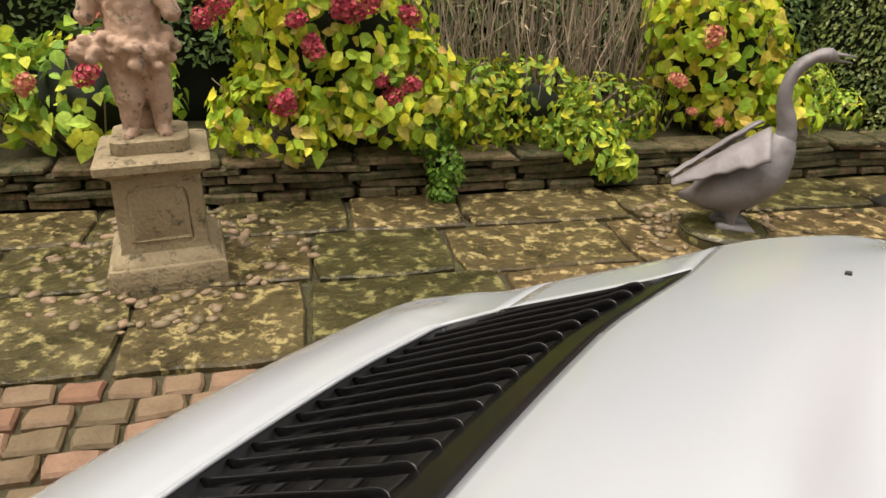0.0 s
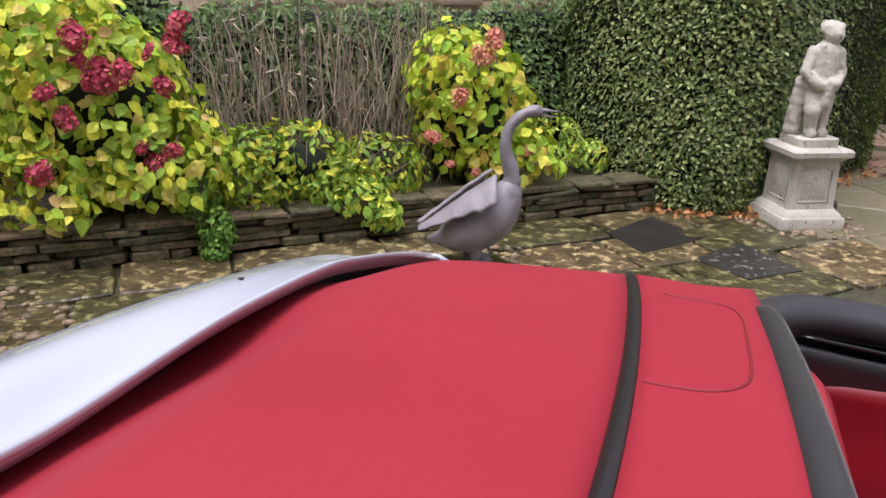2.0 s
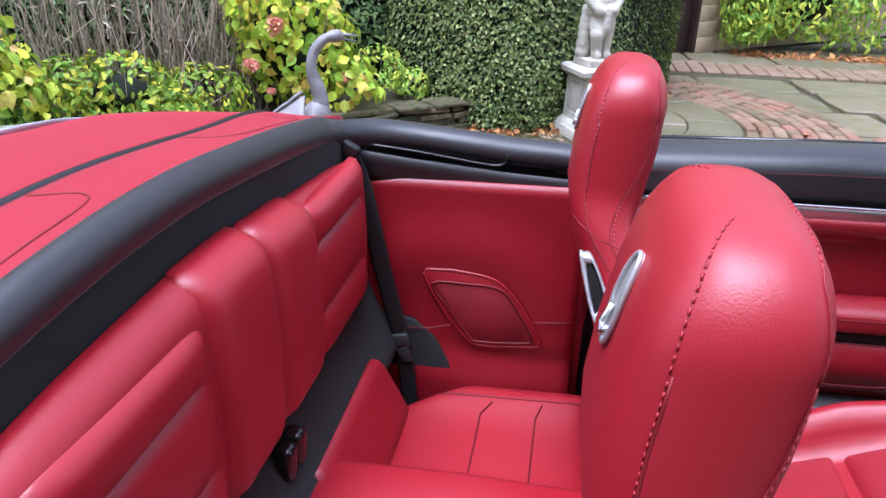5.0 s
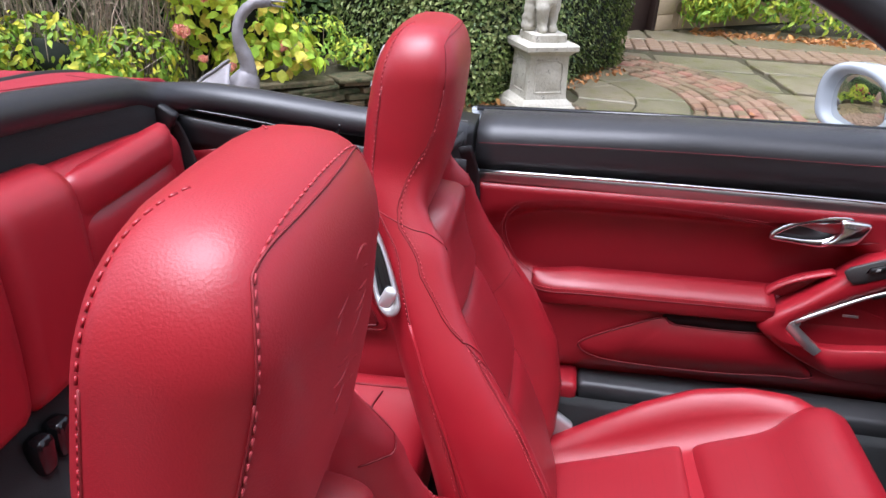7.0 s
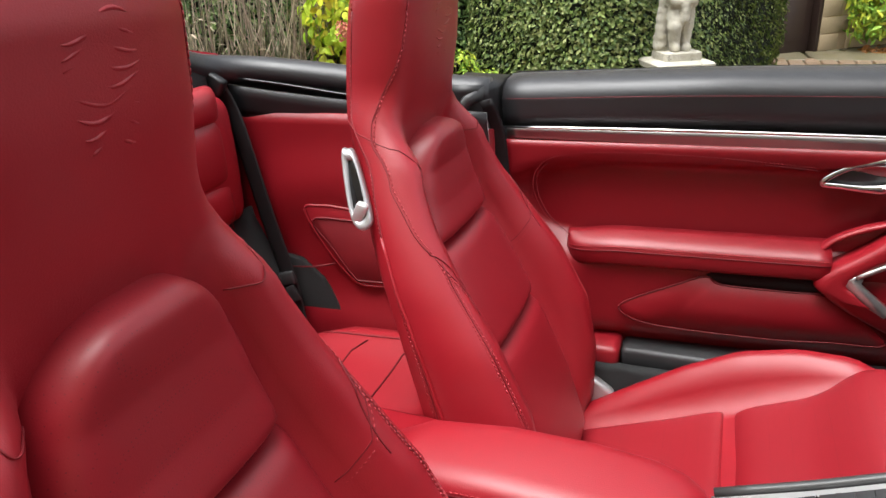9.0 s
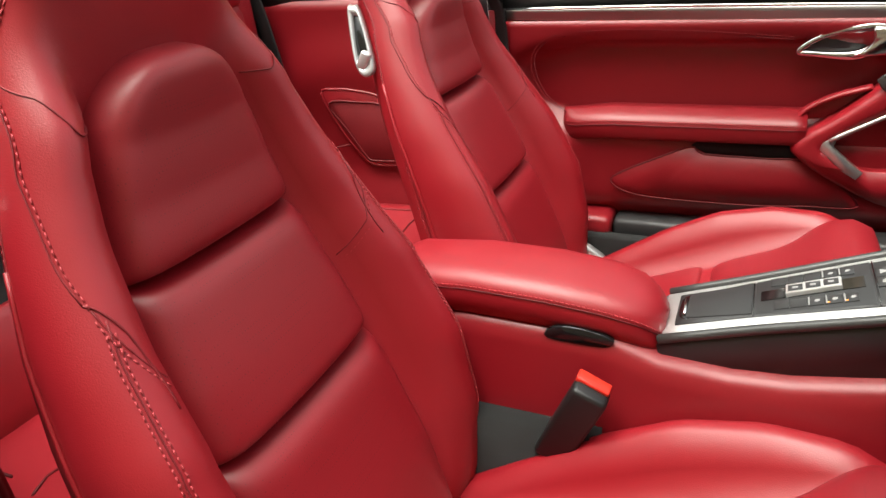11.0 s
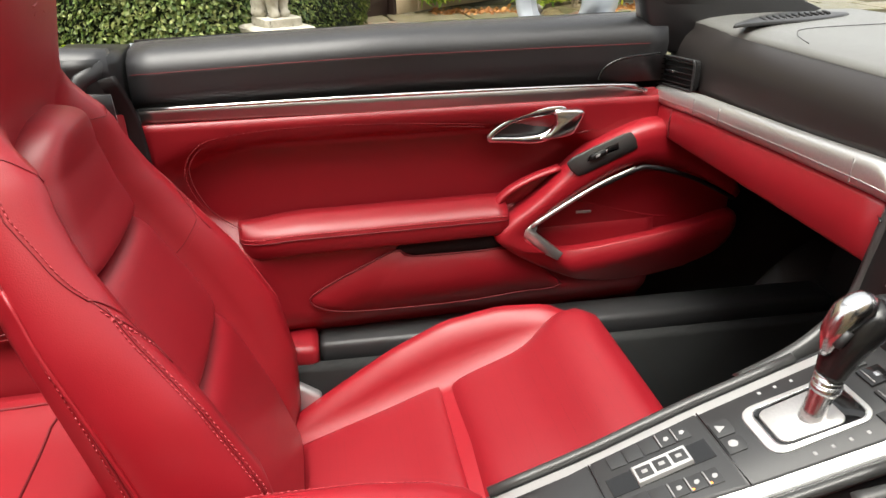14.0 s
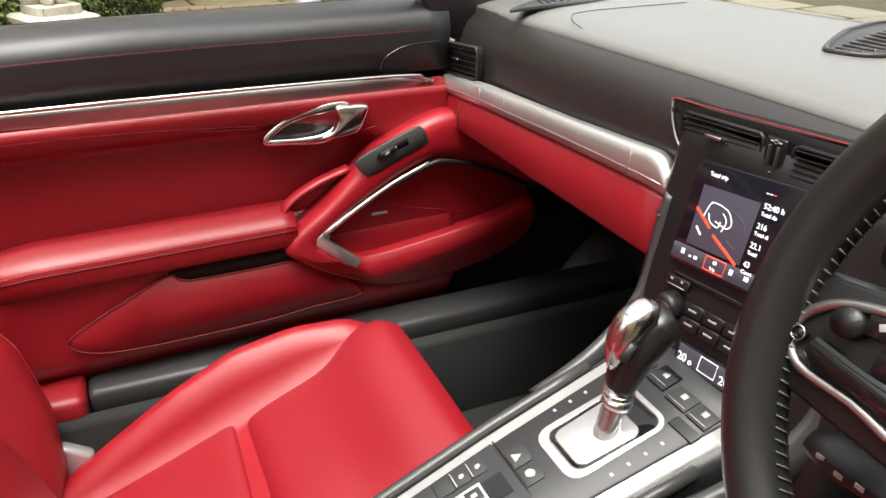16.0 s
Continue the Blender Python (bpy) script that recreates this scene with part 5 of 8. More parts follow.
# speaker grille in the dash top, side defroster by the windscreen post
dg = smooth_poly([(2.164, 0.118), (2.172, 0.138), (2.235, 0.178), (2.30, 0.212), (2.395, 0.236), (2.43, 0.20), (2.38, 0.12), (2.28, 0.085), (2.19, 0.086)], 4)
dash_top = lambda y: 1.1335 + 0.014 * (1 - (y / 0.72) ** 2)
dv = part("dash_grille", slab(dg, lambda a, b, h: V((a, b, dash_top(b) - 0.002 + h)), 0.004, 0.002), BLACK_PLASTIC, dash, "oval slatted grille in the dash top")
part("grille_rim", tube([(a, b, dash_top(b) + 0.002) for a, b in dg], 0.003, 6, True), DASH, dv)
for k in range(11):
    f = k / 10
    part("grille_slat", tube([(2.186 + 0.19 * f, 0.100 + 0.02 * f + 0.004, dash_top(0.1) + 0.0025), (2.178 + 0.215 * f, 0.130 + 0.085 * f, dash_top(0.15) + 0.0025)], 0.0022, 5), DASH, dv)
sdp = smooth_poly([(2.00, 0.515), (2.06, 0.535), (2.16, 0.556), (2.27, 0.62), (2.25, 0.655), (2.17, 0.655), (2.07, 0.585)], 3)
sd = part("side_defroster", slab(sdp, lambda a, b, h: V((a, b, dash_top(b) - 0.002 + h)), 0.005, 0.003), GREY_PLASTIC, dash)
for k in range(11):
    f = k / 10
    part("defroster_slat", tube([(2.075 + 0.15 * f, 0.552 + 0.058 * f, dash_top(0.58) + 0.0035), (2.09 + 0.145 * f, 0.590 + 0.050 * f, dash_top(0.6) + 0.0035)], 0.0025, 5), BLACK_PLASTIC, sd)
part("dash_top_seam", tube(spline([(2.03, 0.38, dash_top(0.38) - 0.006), (2.05, 0.435, dash_top(0.43) - 0.002), (2.10, 0.47, dash_top(0.47) + 0.001), (2.30, 0.50, dash_top(0.5) + 0.001)], 5), 0.0006, 5), DASH_FACE, dash)


def vent(y0, y1, z0, z1, x, rim_mat, slope=0.0):
    """Slatted outlet with a rounded rim; slope: how it climbs towards the driver."""
    cy, cz, w, h = (y0 + y1) / 2, (z0 + z1) / 2, abs(y1 - y0) / 2, (z1 - z0) / 2
    sh = lambda y: slope * (cy - y)
    o = [(cy + w * sx * a, cz + h * sz * b) for sx, sz, pts in ((1, 1, ((1, 0.5), (0.98, 0.85), (0.92, 1))), (-1, 1, ((0.92, 1), (0.98, 0.85), (1, 0.5))), (-1, -1, ((1, 0.5), (0.98, 0.85), (0.92, 1))), (1, -1, ((0.92, 1), (0.98, 0.85), (1, 0.5)))) for a, b in pts]
    vt = part("air_vent", slab(o, lambda a, b, g: V((x + 0.010 - g, a, b + sh(a))), 0.008, 0.001), BLACK_HOLE, dash, "black slatted air vent")
    part("vent_rim", tube([(x - 0.001, a, b + sh(a)) for a, b in o], 0.0022, 6, True), rim_mat, vt)
    n = 5
    for i in range(n):
        zz = cz - h * 0.72 + 1.44 * h * i / (n - 1)
        part("vent_slat", block((0.010, 2 * w * 0.93, 0.0018), (x + 0.001, cy, zz), 0.0006, (-math.degrees(math.atan(slope)), 18, 0)), BLACK_GLOSS, vt)
    part("vent_tab", block((0.008, 0.020, 0.0035), (x - 0.006, cy, cz + 0.002), 0.001, (-math.degrees(math.atan(slope)), 0, 0)), CHROME, vt)
    return vt


vent(0.704, 0.578, 1.0255, 1.0735, 1.984, GREY_PLASTIC, 0.09)
# centre outlets in one frame, with a red edge along their top
fr = smooth_poly([(0.145, 1.1105), (0.139, 1.088), (0.126, 1.068), (0.104, 1.059), (0.04, 1.0645), (-0.06, 1.076), (-0.155, 1.084), (-0.158, 1.112), (-0.10, 1.1255), (0.0, 1.1195), (0.10, 1.1125)], 3)
frame_ob = part("vent_frame", slab(fr, lambda a, b, h: V((2.004 - h, a, b)), 0.018, 0.003), BLACK_SATIN, dash, "black frame round the centre vents")
part("frame_edge", tube(spline([(1.9855, 0.146, 1.1110), (1.985, 0.141, 1.090), (1.985, 0.127, 1.069), (1.985, 0.104, 1.0585)], 6), 0.0012, 6), SILVER, frame_ob)
part("red_edging", tube(spline([(1.985, 0.143, 1.098), (1.9852, 0.145, 1.1085), (1.985, 0.140, 1.1122), (1.985, 0.10, 1.1142), (1.985, 0.0, 1.1212), (1.985, -0.10, 1.1272), (1.986, -0.16, 1.129)], 6), 0.0009, 6), RED_DARK, frame_ob, "red stitched edging over the centre vents")
vent(0.124, 0.024, 1.0755, 1.1065, 1.984, BLACK_PLASTIC, 0.06)
vent(-0.0085, -0.125, 1.0835, 1.1135, 1.984, BLACK_PLASTIC, 0.06)
vsw = part("vent_switch", block((0.008, 0.022, 0.034), (1.984, 0.008, 1.0945), 0.002, (-4, 0, 0)), BLACK_GLOSS, dash)
for y in (0.0125, 0.0035):
    part("switch_rocker", block((0.004, 0.0025, 0.020), (1.979, y, 1.0955), 0.001), GREY_PLASTIC, vsw)
    part("switch_mark", block((0.001, 0.003, 0.0012), (1.9795, y, 1.1085), 0), MARK_PAINT, vsw)
part("switch_mark", block((0.001, 0.002, 0.002), (1.9795, 0.008, 1.0815), 0), MARK_PAINT, vsw)
part("switch_mark", tube([(1.9795, 0.008 + 0.0018 * math.cos(q), 1.1085 + 0.0018 * math.sin(q)) for q in np.linspace(0, 6.28, 10, endpoint=False)], 0.0004, 4, True), MARK_PAINT, vsw)


# centre stack with screen; it climbs slightly towards the driver
def stack_x(z):
    return 1.975 - 0.17 * (1.07 - z)


def on_stack(y, z, h):
    z = z + 0.10 * (0.08 - y)
    return V((stack_x(z) - h, y, z))


part("stack_housing", loft([[(stack_x(z) + 0.016, 0.124, z), (stack_x(z) + 0.006, 0.122, z), (stack_x(z) + 0.002, 0.116, z), (stack_x(z) + 0.002, -0.130, z), (stack_x(z) + 0.014, -0.14, z), (2.1, -0.14, z), (2.1, 0.12, z)] for z in (0.80, 0.86, 0.895, 0.93, 0.97, 1.0, 1.04, 1.075, 1.10)]), BLACK_PLASTIC, dash, "dark grey centre stack")
# grey cheeks that sweep from the dash down into the console
for s in (1, -1):
    lf = spline([(1.983, 0.128, 1.020), (1.974, 0.127, 0.985), (1.971, 0.126, 0.950), (1.960, 0.124, 0.912), (1.936, 0.121, 0.882), (1.905, 0.117, 0.860), (1.870, 0.111, 0.8455), (1.82, 0.104, 0.831)], 5)
    rt = spline([(1.968, 0.109, 1.022), (1.961, 0.109, 0.985), (1.956, 0.109, 0.950), (1.949, 0.108, 0.917), (1.932, 0.106, 0.893), (1.905, 0.102, 0.870), (1.870, 0.096, 0.8545), (1.82, 0.088, 0.838)], 5)
    rows = [[V((p.x, s * p.y, p.z)), V((p.x - 0.004, s * (p.y - 0.003), p.z + 0.003)), V((p.x, s * p.y, p.z)).lerp(V((q.x, s * q.y, q.z)), 0.5) + V((-0.005, 0, 0.004)), V((q.x - 0.003, s * q.y, q.z + 0.003)), V((q.x + 0.004, s * (q.y - 0.004), q.z)),
             V((q.x + 0.03, s * q.y, q.z - 0.02)), V((p.x + 0.03, s * p.y, p.z - 0.02))] for p, q in zip(lf, rt)]
    part("stack_cheek", loft(rows), GREY_TRIM, dash, "satin grey cheek of the centre stack")
    part("cheek_joint", tube([(1.972, s * 0.129, 1.000), (1.9635, s * 0.118, 1.003), (1.9575, s * 0.108, 1.003)], 0.0012, 5), BLACK_GLOSS, dash)
scr = part("touch_screen", slab([(0.081, 0.974), (0.081, 1.068), (0.078, 1.071), (-0.074, 1.071), (-0.077, 1.068), (-0.077, 0.974), (-0.074, 0.971), (0.078, 0.971)], on_stack, 0.004, 0.001), SCREEN, dash, "lit touch screen with trip display")


def on_screen(a, b, h=0.0):
    return on_stack(a, b, 0.0042 + h)


def screen_bar(a, b, mat, w=0.0012):
    """Flat mark from a to b on the screen."""
    d = (V((*b, 0)) - V((*a, 0))).normalized()
    n = V((-d.y, d.x, 0)) * w
    part("screen_mark", slab([(a[0] + n.x, a[1] + n.y), (b[0] + n.x, b[1] + n.y), (b[0] - n.x, b[1] - n.y), (a[0] - n.x, a[1] - n.y)], lambda p, q, h: on_screen(p, q, h), 0.0004, 0.0001), mat, scr)


part("screen_field", slab([(0.066, 0.992), (0.066, 1.050), (0.0, 1.050), (0.0, 0.992)], lambda p, q, h: on_screen(p, q, h), 0.0001, 0.00005), SCREEN_GREY, scr)
part("menu_band", slab([(0.080, 0.974), (0.080, 0.9895), (-0.076, 0.9895), (-0.076, 0.974)], lambda p, q, h: on_screen(p, q, h), 0.00015, 0.00005), SCREEN_GREY, scr)
screen_bar((0.066, 1.0275), (0.044, 1.0130), MARK_RED, 0.0013)
screen_bar((0.038, 1.0080), (0.004, 0.9905), MARK_RED, 0.0013)
screen_bar((0.060, 1.0105), (0.052, 1.0040), MARK, 0.0009)
for q in (((0.055, 1.022), (0.052, 1.033), (0.047, 1.037), (0.030, 1.034), (0.022, 1.024), (0.026, 1.018), (0.040, 1.021)), ((0.050, 1.026), (0.046, 1.019), (0.036, 1.016), (0.034, 1.022)), ((0.034, 1.030), (0.028, 1.024), (0.030, 1.014))):
    part("screen_glyph", tube([on_screen(p.x, p.y, 0.0003) for p in spline([(a, b, 0) for a, b in q], 4)], 0.0005, 4), MARK, scr)
part("screen_glyph", tube([on_screen(p.x, p.y, 0.0003) for p in spline([(a, b, 0) for a, b in ((0.028, 1.036), (0.012, 1.030), (0.004, 1.016), (0.010, 1.004), (0.022, 1.008))], 4)], 0.0005, 4), SCREEN_GREY, scr)
part("screen_frame", tube([on_screen(a, b, 0.0003) for a, b in ((0.0370, 0.9755), (0.0370, 0.9885), (0.0130, 0.9885), (0.0130, 0.9755))], 0.0006, 4, True), MARK_RED, scr)
for a, b, w, h in ((0.066, 0.983, 0.004, 0.005), (0.056, 0.981, 0.003, 0.002), (0.049, 0.9815, 0.004, 0.003), (0.0255, 0.9845, 0.004, 0.003), (0.0055, 0.983, 0.004, 0.005), (-0.012, 0.983, 0.005, 0.004)):
    part("screen_icon", slab([(a - w / 2, b - h / 2), (a - w / 2, b + h / 2), (a + w / 2, b + h / 2), (a + w / 2, b - h / 2)], lambda p, q, g: on_screen(p, q, g), 0.0004, 0.0001), MARK, scr)


def words(text, at, size, mat, parent, m=None):
    """Raised lettering as a mesh, facing the cabin."""
    c = bpy.data.curves.new("lettering", "FONT")
    c.body, c.size, c.extrude = text, size, 0.0002
    tmp = bpy.data.objects.new("lettering", c)
    scene.collection.objects.link(tmp)
    me = bpy.data.meshes.new_from_object(tmp.evaluated_get(bpy.context.evaluated_depsgraph_get()))
    bpy.data.objects.remove(tmp)
    me.materials.append(mat)
    ob = new("lettering", me)
    ob.parent = parent
    ob.matrix_local = Matrix.Translation(at) @ (m if m else TILTED)
    return ob


_n = V((-1, 0, 0.17)).normalized()
_r = V((0.017, -1, 0.10)).normalized()
_u = _n.cross(_r).normalized()
TILTED = Matrix(((_r.x, _u.x, _n.x, 0), (_r.y, _u.y, _n.y, 0), (_r.z, _u.z, _n.z, 0), (0, 0, 0, 1)))
words("Total trip", on_screen(0.0625, 1.0595, 0.0003), 0.0055, MARK, scr)
for i, (a, b) in enumerate((("52:40 h", "Total du"), ("216", "Total di"), ("22.1", "Total"), ("43", "Const"))):
    z = 1.0465 - 0.0178 * i
    words(a, on_screen(-0.004, z, 0.0003), 0.0072, MARK, scr)
    words(b, on_screen(-0.004, z - 0.0062, 0.0003), 0.0048, MARK, scr)
words("Trip", on_screen(0.0300, 0.9768, 0.0003), 0.0042, MARK, scr)
for k in range(3):
    screen_bar((-0.002 - 0.004 * k, 1.0595), (-0.0045 - 0.004 * k, 1.0595), MARK if k < 2 else MARK_RED, 0.0004)
# controls below the screen
part("disc_slot", slab([(0.070, 0.9545), (0.070, 0.9575), (-0.08, 0.9575), (-0.08, 0.9545)], lambda a, b, h: on_stack(a, b, h - 0.001), 0.0012, 0.0002), BLACK_GLOSS, dash)
part("slot_lip", tube([on_stack(a, 0.9585, 0.0005) for a in np.linspace(0.07, -0.08, 6)], 0.0008, 5), GREY_PLASTIC, dash)
part("seek_key", slab([(0.078, 0.9445), (0.078, 0.9545), (0.048, 0.9545), (0.048, 0.9445)], lambda a, b, h: on_stack(a, b, h - 0.001), 0.003, 0.001), BLACK_PLASTIC, dash)
for a in (0.0710, 0.0570):
    part("key_mark", slab([(a - 0.0016, 0.9505), (a - 0.0016, 0.9530), (a + 0.0016, 0.9530), (a + 0.0016, 0.9505)], lambda p, q, g: on_stack(p, q, 0.002 + g), 0.0003, 0.0001), MARK_PAINT, dash)
part("key_mark", tube([on_stack(0.074, 0.9458, 0.0022), on_stack(0.052, 0.9458, 0.0022)], 0.0005, 4), MARK_PAINT, dash)
kn = part("rotary_knob", tube([on_stack(0.0605, 0.926, -0.002), on_stack(0.0605, 0.926, 0.010), on_stack(0.0605, 0.926, 0.014)], [0.0150, 0.0142, 0.0125], 24, up=(0, 1, 0)), BLACK_PLASTIC, dash, "black rotary knob with silver ring")
part("knob_ring", tube([on_stack(0.0605 + 0.0088 * math.cos(q), 0.926 + 0.0088 * math.sin(q), 0.0142) for q in np.linspace(0, 6.28, 24, endpoint=False)], 0.0012, 5, True), CHROME, kn)
part("knob_face", tube([on_stack(0.0605, 0.926, 0.012), on_stack(0.0605, 0.926, 0.0146)], 0.0076, 20, up=(0, 1, 0)), BLACK_GLOSS, kn)
for i in range(2):
    for j in range(4):
        a, b = 0.034 - 0.0255 * j, 0.9305 - 0.0145 * i
        k_ = part("stack_button", slab([(a - 0.0118, b - 0.0062), (a - 0.0118, b + 0.0062), (a + 0.0118, b + 0.0062), (a + 0.0118, b - 0.0062)], lambda p, q, g: on_stack(p, q, g - 0.001), 0.003, 0.001), BLACK_PLASTIC, dash)
        part("button_mark", slab([(a - 0.0052, b - 0.0011), (a - 0.0052, b + 0.0011), (a + 0.0052, b + 0.0011), (a + 0.0052, b - 0.0011)], lambda p, q, g: on_stack(p, q, 0.002 + g), 0.0003, 0.0001), MARK_PAINT, k_)
clim = part("climate_display", slab([(0.038, 0.8745), (0.038, 0.8985), (-0.080, 0.8985), (-0.080, 0.8745)], lambda a, b, h: on_stack(a, b, h - 0.001), 0.003, 0.001), SCREEN, dash, "small climate display")
part("display_field", slab([(0.035, 0.877), (0.035, 0.8965), (-0.078, 0.8965), (-0.078, 0.877)], lambda a, b, h: on_stack(a, b, 0.002 + h), 0.0002, 0.0001), SCREEN_GREY, clim)
for text, a in (("20", 0.0335), ("20", -0.020)):
    words(text, on_stack(a, 0.8805, 0.0026), 0.0118, MARK, clim)
    words("o", on_stack(a - 0.0140, 0.8805, 0.0026), 0.0092, MARK, clim)
part("display_box", tube([on_stack(a, b, 0.0026) for a, b in ((0.0065, 0.8805), (0.0065, 0.8955), (-0.0145, 0.8955), (-0.0145, 0.8805))], 0.0005, 4, True), MARK, clim)
part("hazard_lamp", block((0.003, 0.006, 0.004), on_stack(0.053, 0.8985, 0.001), 0.001), MARK_RED, dash)

# ---- centre console ----
CON_S = math.atan2(0.117, 0.35)


def con(a, b, h):
    """a: metres from its rear end along the slope; b: towards the car's left; h: off the face."""
    return V((1.535 + a * math.cos(CON_S) - h * math.sin(CON_S), b + 0.006, 0.742 + a * math.sin(CON_S) + h * math.cos(CON_S)))


def half(a):
    """Half the width over the silver edging."""
    return lerp(a, [0.0, 0.105, 0.232, 0.38, 0.45], [0.051, 0.0545, 0.0665, 0.0735, 0.077])


def con_flat(w_in, a0, a1, h0, h1, n=14):
    return loft([[con(a, half(a) - w_in, h0), con(a, half(a) - w_in, h1 - 0.003), con(a, half(a) - w_in - 0.003, h1), con(a, -half(a) + w_in + 0.003, h1), con(a, -half(a) + w_in, h1 - 0.003), con(a, -half(a) + w_in, h0)] for a in np.linspace(a0, a1, n)])


console = part("centre_console", loft([[con(a, half(a) + 0.010, -0.075), con(a, half(a) + 0.012, -0.012), con(a, half(a) + 0.007, -0.002), con(a, half(a), 0.001), con(a, -half(a), 0.001), con(a, -half(a) - 0.007, -0.002), con(a, -half(a) - 0.012, -0.012), con(a, -half(a) - 0.010, -0.075)] for a in np.linspace(-0.004, 0.46, 16)]), BLACK_SOFT, car, "black centre console with silver edging and grey switches")
part("console_edging", con_flat(0.0, 0.0, 0.405, -0.006, 0.004), SATIN, console, "satin silver console edging")
part("console_face", con_flat(0.0135, 0.018, 0.452, -0.004, 0.0065), GREY_PLASTIC, console)
for s in (1, -1):
    part("console_rail", tube([con(a, s * (half(a) + 0.009), 0.001) for a in np.linspace(0.0, 0.36, 10)], 0.0062, 8), GREY_TRIM, console, "dark satin rail")


def con_poly(pts, h, th, mat, name, parent, bev=0.0012, lab="", smooth="auto"):
    return part(name, slab(pts, lambda p, q, g: con(p, q, h + g), th, bev), mat, parent, lab, smooth)


def con_block(a, b, la, lb, h, th, mat, name, parent, bev=0.0012, lab=""):
    return con_poly([(a - la / 2, b - lb / 2), (a + la / 2, b - lb / 2), (a + la / 2, b + lb / 2), (a - la / 2, b + lb / 2)], h, th, mat, name, parent, bev, lab)


tray = con_poly([(0.030, -0.027), (0.105, -0.0375), (0.105, 0.0395), (0.030, 0.029)], 0.0050, 0.0030, GREY_PLASTIC, "tray_lid", console, 0.001, "dark grey tray lid")
part("tray_well", slab(smooth_poly([(0.0205, 0.0), (0.0215, 0.020), (0.025, 0.027), (0.034, 0.0285), (0.034, -0.0265), (0.025, -0.025), (0.0215, -0.018)], 3), lambda p, q, g: con(p, q, 0.0045 + g), 0.0026, 0.001), BLACK_GLOSS, tray)
part("tray_pull", tube([con(0.0285, -0.020, 0.0085), con(0.0265, 0.022, 0.0085)], 0.0020, 6), CHROME, tray)
for a in (0.1065, 0.2325):
    w = half(a) - 0.014
    part("face_joint", tube([con(a, -w, 0.0064), con(a, w, 0.0064)], 0.0009, 5), BLACK_GLOSS, console)
panel = con_poly([(0.109, -0.039), (0.230, -0.050), (0.230, 0.052), (0.109, 0.041)], 0.0048, 0.0022, GREY_PLASTIC, "switch_panel", console)
con_poly([(0.1145, -0.0105), (0.2225, -0.0085), (0.2225, 0.0175), (0.1145, 0.0125)], 0.0062, 0.0016, BLACK_GLOSS, "switch_well", panel, 0.0006)
roofkey = con_poly([(0.1420, -0.0100), (0.2000, -0.0070), (0.2000, 0.0150), (0.1420, 0.0120)], 0.0070, 0.0060, SATIN, "roof_switch", panel, 0.0015, "silver rocker for the roof")
for i in range(3):
    con_block(0.1525 + 0.0185 * i, 0.0012 + 0.0014 * i, 0.0155, 0.0140, 0.0128, 0.0008, GREY_PLASTIC, "switch_key", roofkey, 0.0006)
    con_block(0.1525 + 0.0185 * i, 0.0012 + 0.0014 * i, 0.0060, 0.0045, 0.0135, 0.0003, MARK_PAINT, "switch_mark", roofkey, 0.0001)
for s, rows in ((1, (0.1250, 0.1435, 0.1620, 0.1800, 0.1975, 0.2150)), (-1, (0.1290, 0.1460, 0.1640, 0.1815, 0.1995, 0.2155))):
    for i, a in enumerate(rows[:-1]):
        b = s * (0.0285 + 0.045 * (a - 0.12)) + 0.003
        la = rows[i + 1] - a - 0.0012
        k_ = con_block(a + la / 2, b, la, 0.0190, 0.0062, 0.0022, GREY_PLASTIC, "console_switch", panel, 0.0008)
        if (s > 0 and i in (3, 4)) or (s < 0 and i in (2, 3, 4)):
            part("switch_bar", tube([con(a + 0.0012, b - 0.0085, 0.0088), con(a + 0.0012, b + 0.0085, 0.0088)], 0.0009, 5), MARK_PAINT, k_)
            con_poly([(a + 0.0065, b - 0.0015), (a + 0.0090, b - 0.0032), (a + 0.0125, b - 0.0010), (a + 0.0120, b + 0.0022), (a + 0.0080, b + 0.0026)], 0.0083, 0.0003, MARK_PAINT, "switch_mark", k_, 0.0001)
            if s < 0 and i in (3, 4):
                con_block(a + 0.0030, b - 0.0066, 0.0022, 0.0022, 0.0083, 0.0004, MARK_AMBER, "switch_lamp", k_, 0.0001)
for b, nm in ((0.0215, "hazard_switch"), (-0.0020, "lock_switch")):
    k_ = con_poly([(0.2340, b - 0.0112), (0.2520, b - 0.0112), (0.2545, b - 0.006), (0.2545, b + 0.006), (0.2520, b + 0.0112), (0.2340, b + 0.0112)], 0.0058, 0.0024, GREY_PLASTIC, nm, console, 0.0008)
    if b > 0:
        con_poly([(0.2385, b - 0.0055), (0.2385, b + 0.0055), (0.2475, b)], 0.0081, 0.0003, MARK_PAINT, "switch_mark", k_, 0.0001)
    else:
        con_poly(smooth_poly([(0.2390, b - 0.002), (0.2400, b + 0.004), (0.2450, b + 0.0045), (0.2480, b), (0.2450, b - 0.0045)], 3), 0.0081, 0.0003, MARK_PAINT, "switch_mark", k_, 0.0001)


# selector
def gate_ring(a0, a1, w0, w1, r=0.012, shift=0.0):
    """Rounded four-sided outline, wider towards the driver's hand."""
    pts = []
    for ca, cb, q0 in ((a1 - r, w1 - r, 0), (a0 + r, w0 - r, 90), (a0 + r, -w0 + r, 180), (a1 - r, -w1 + r, 270)):
        for k in range(5):
            q = radians(q0 + 22.5 * k)
            pts.append((ca + r * math.cos(q), cb + r * math.sin(q) + shift))
    return pts


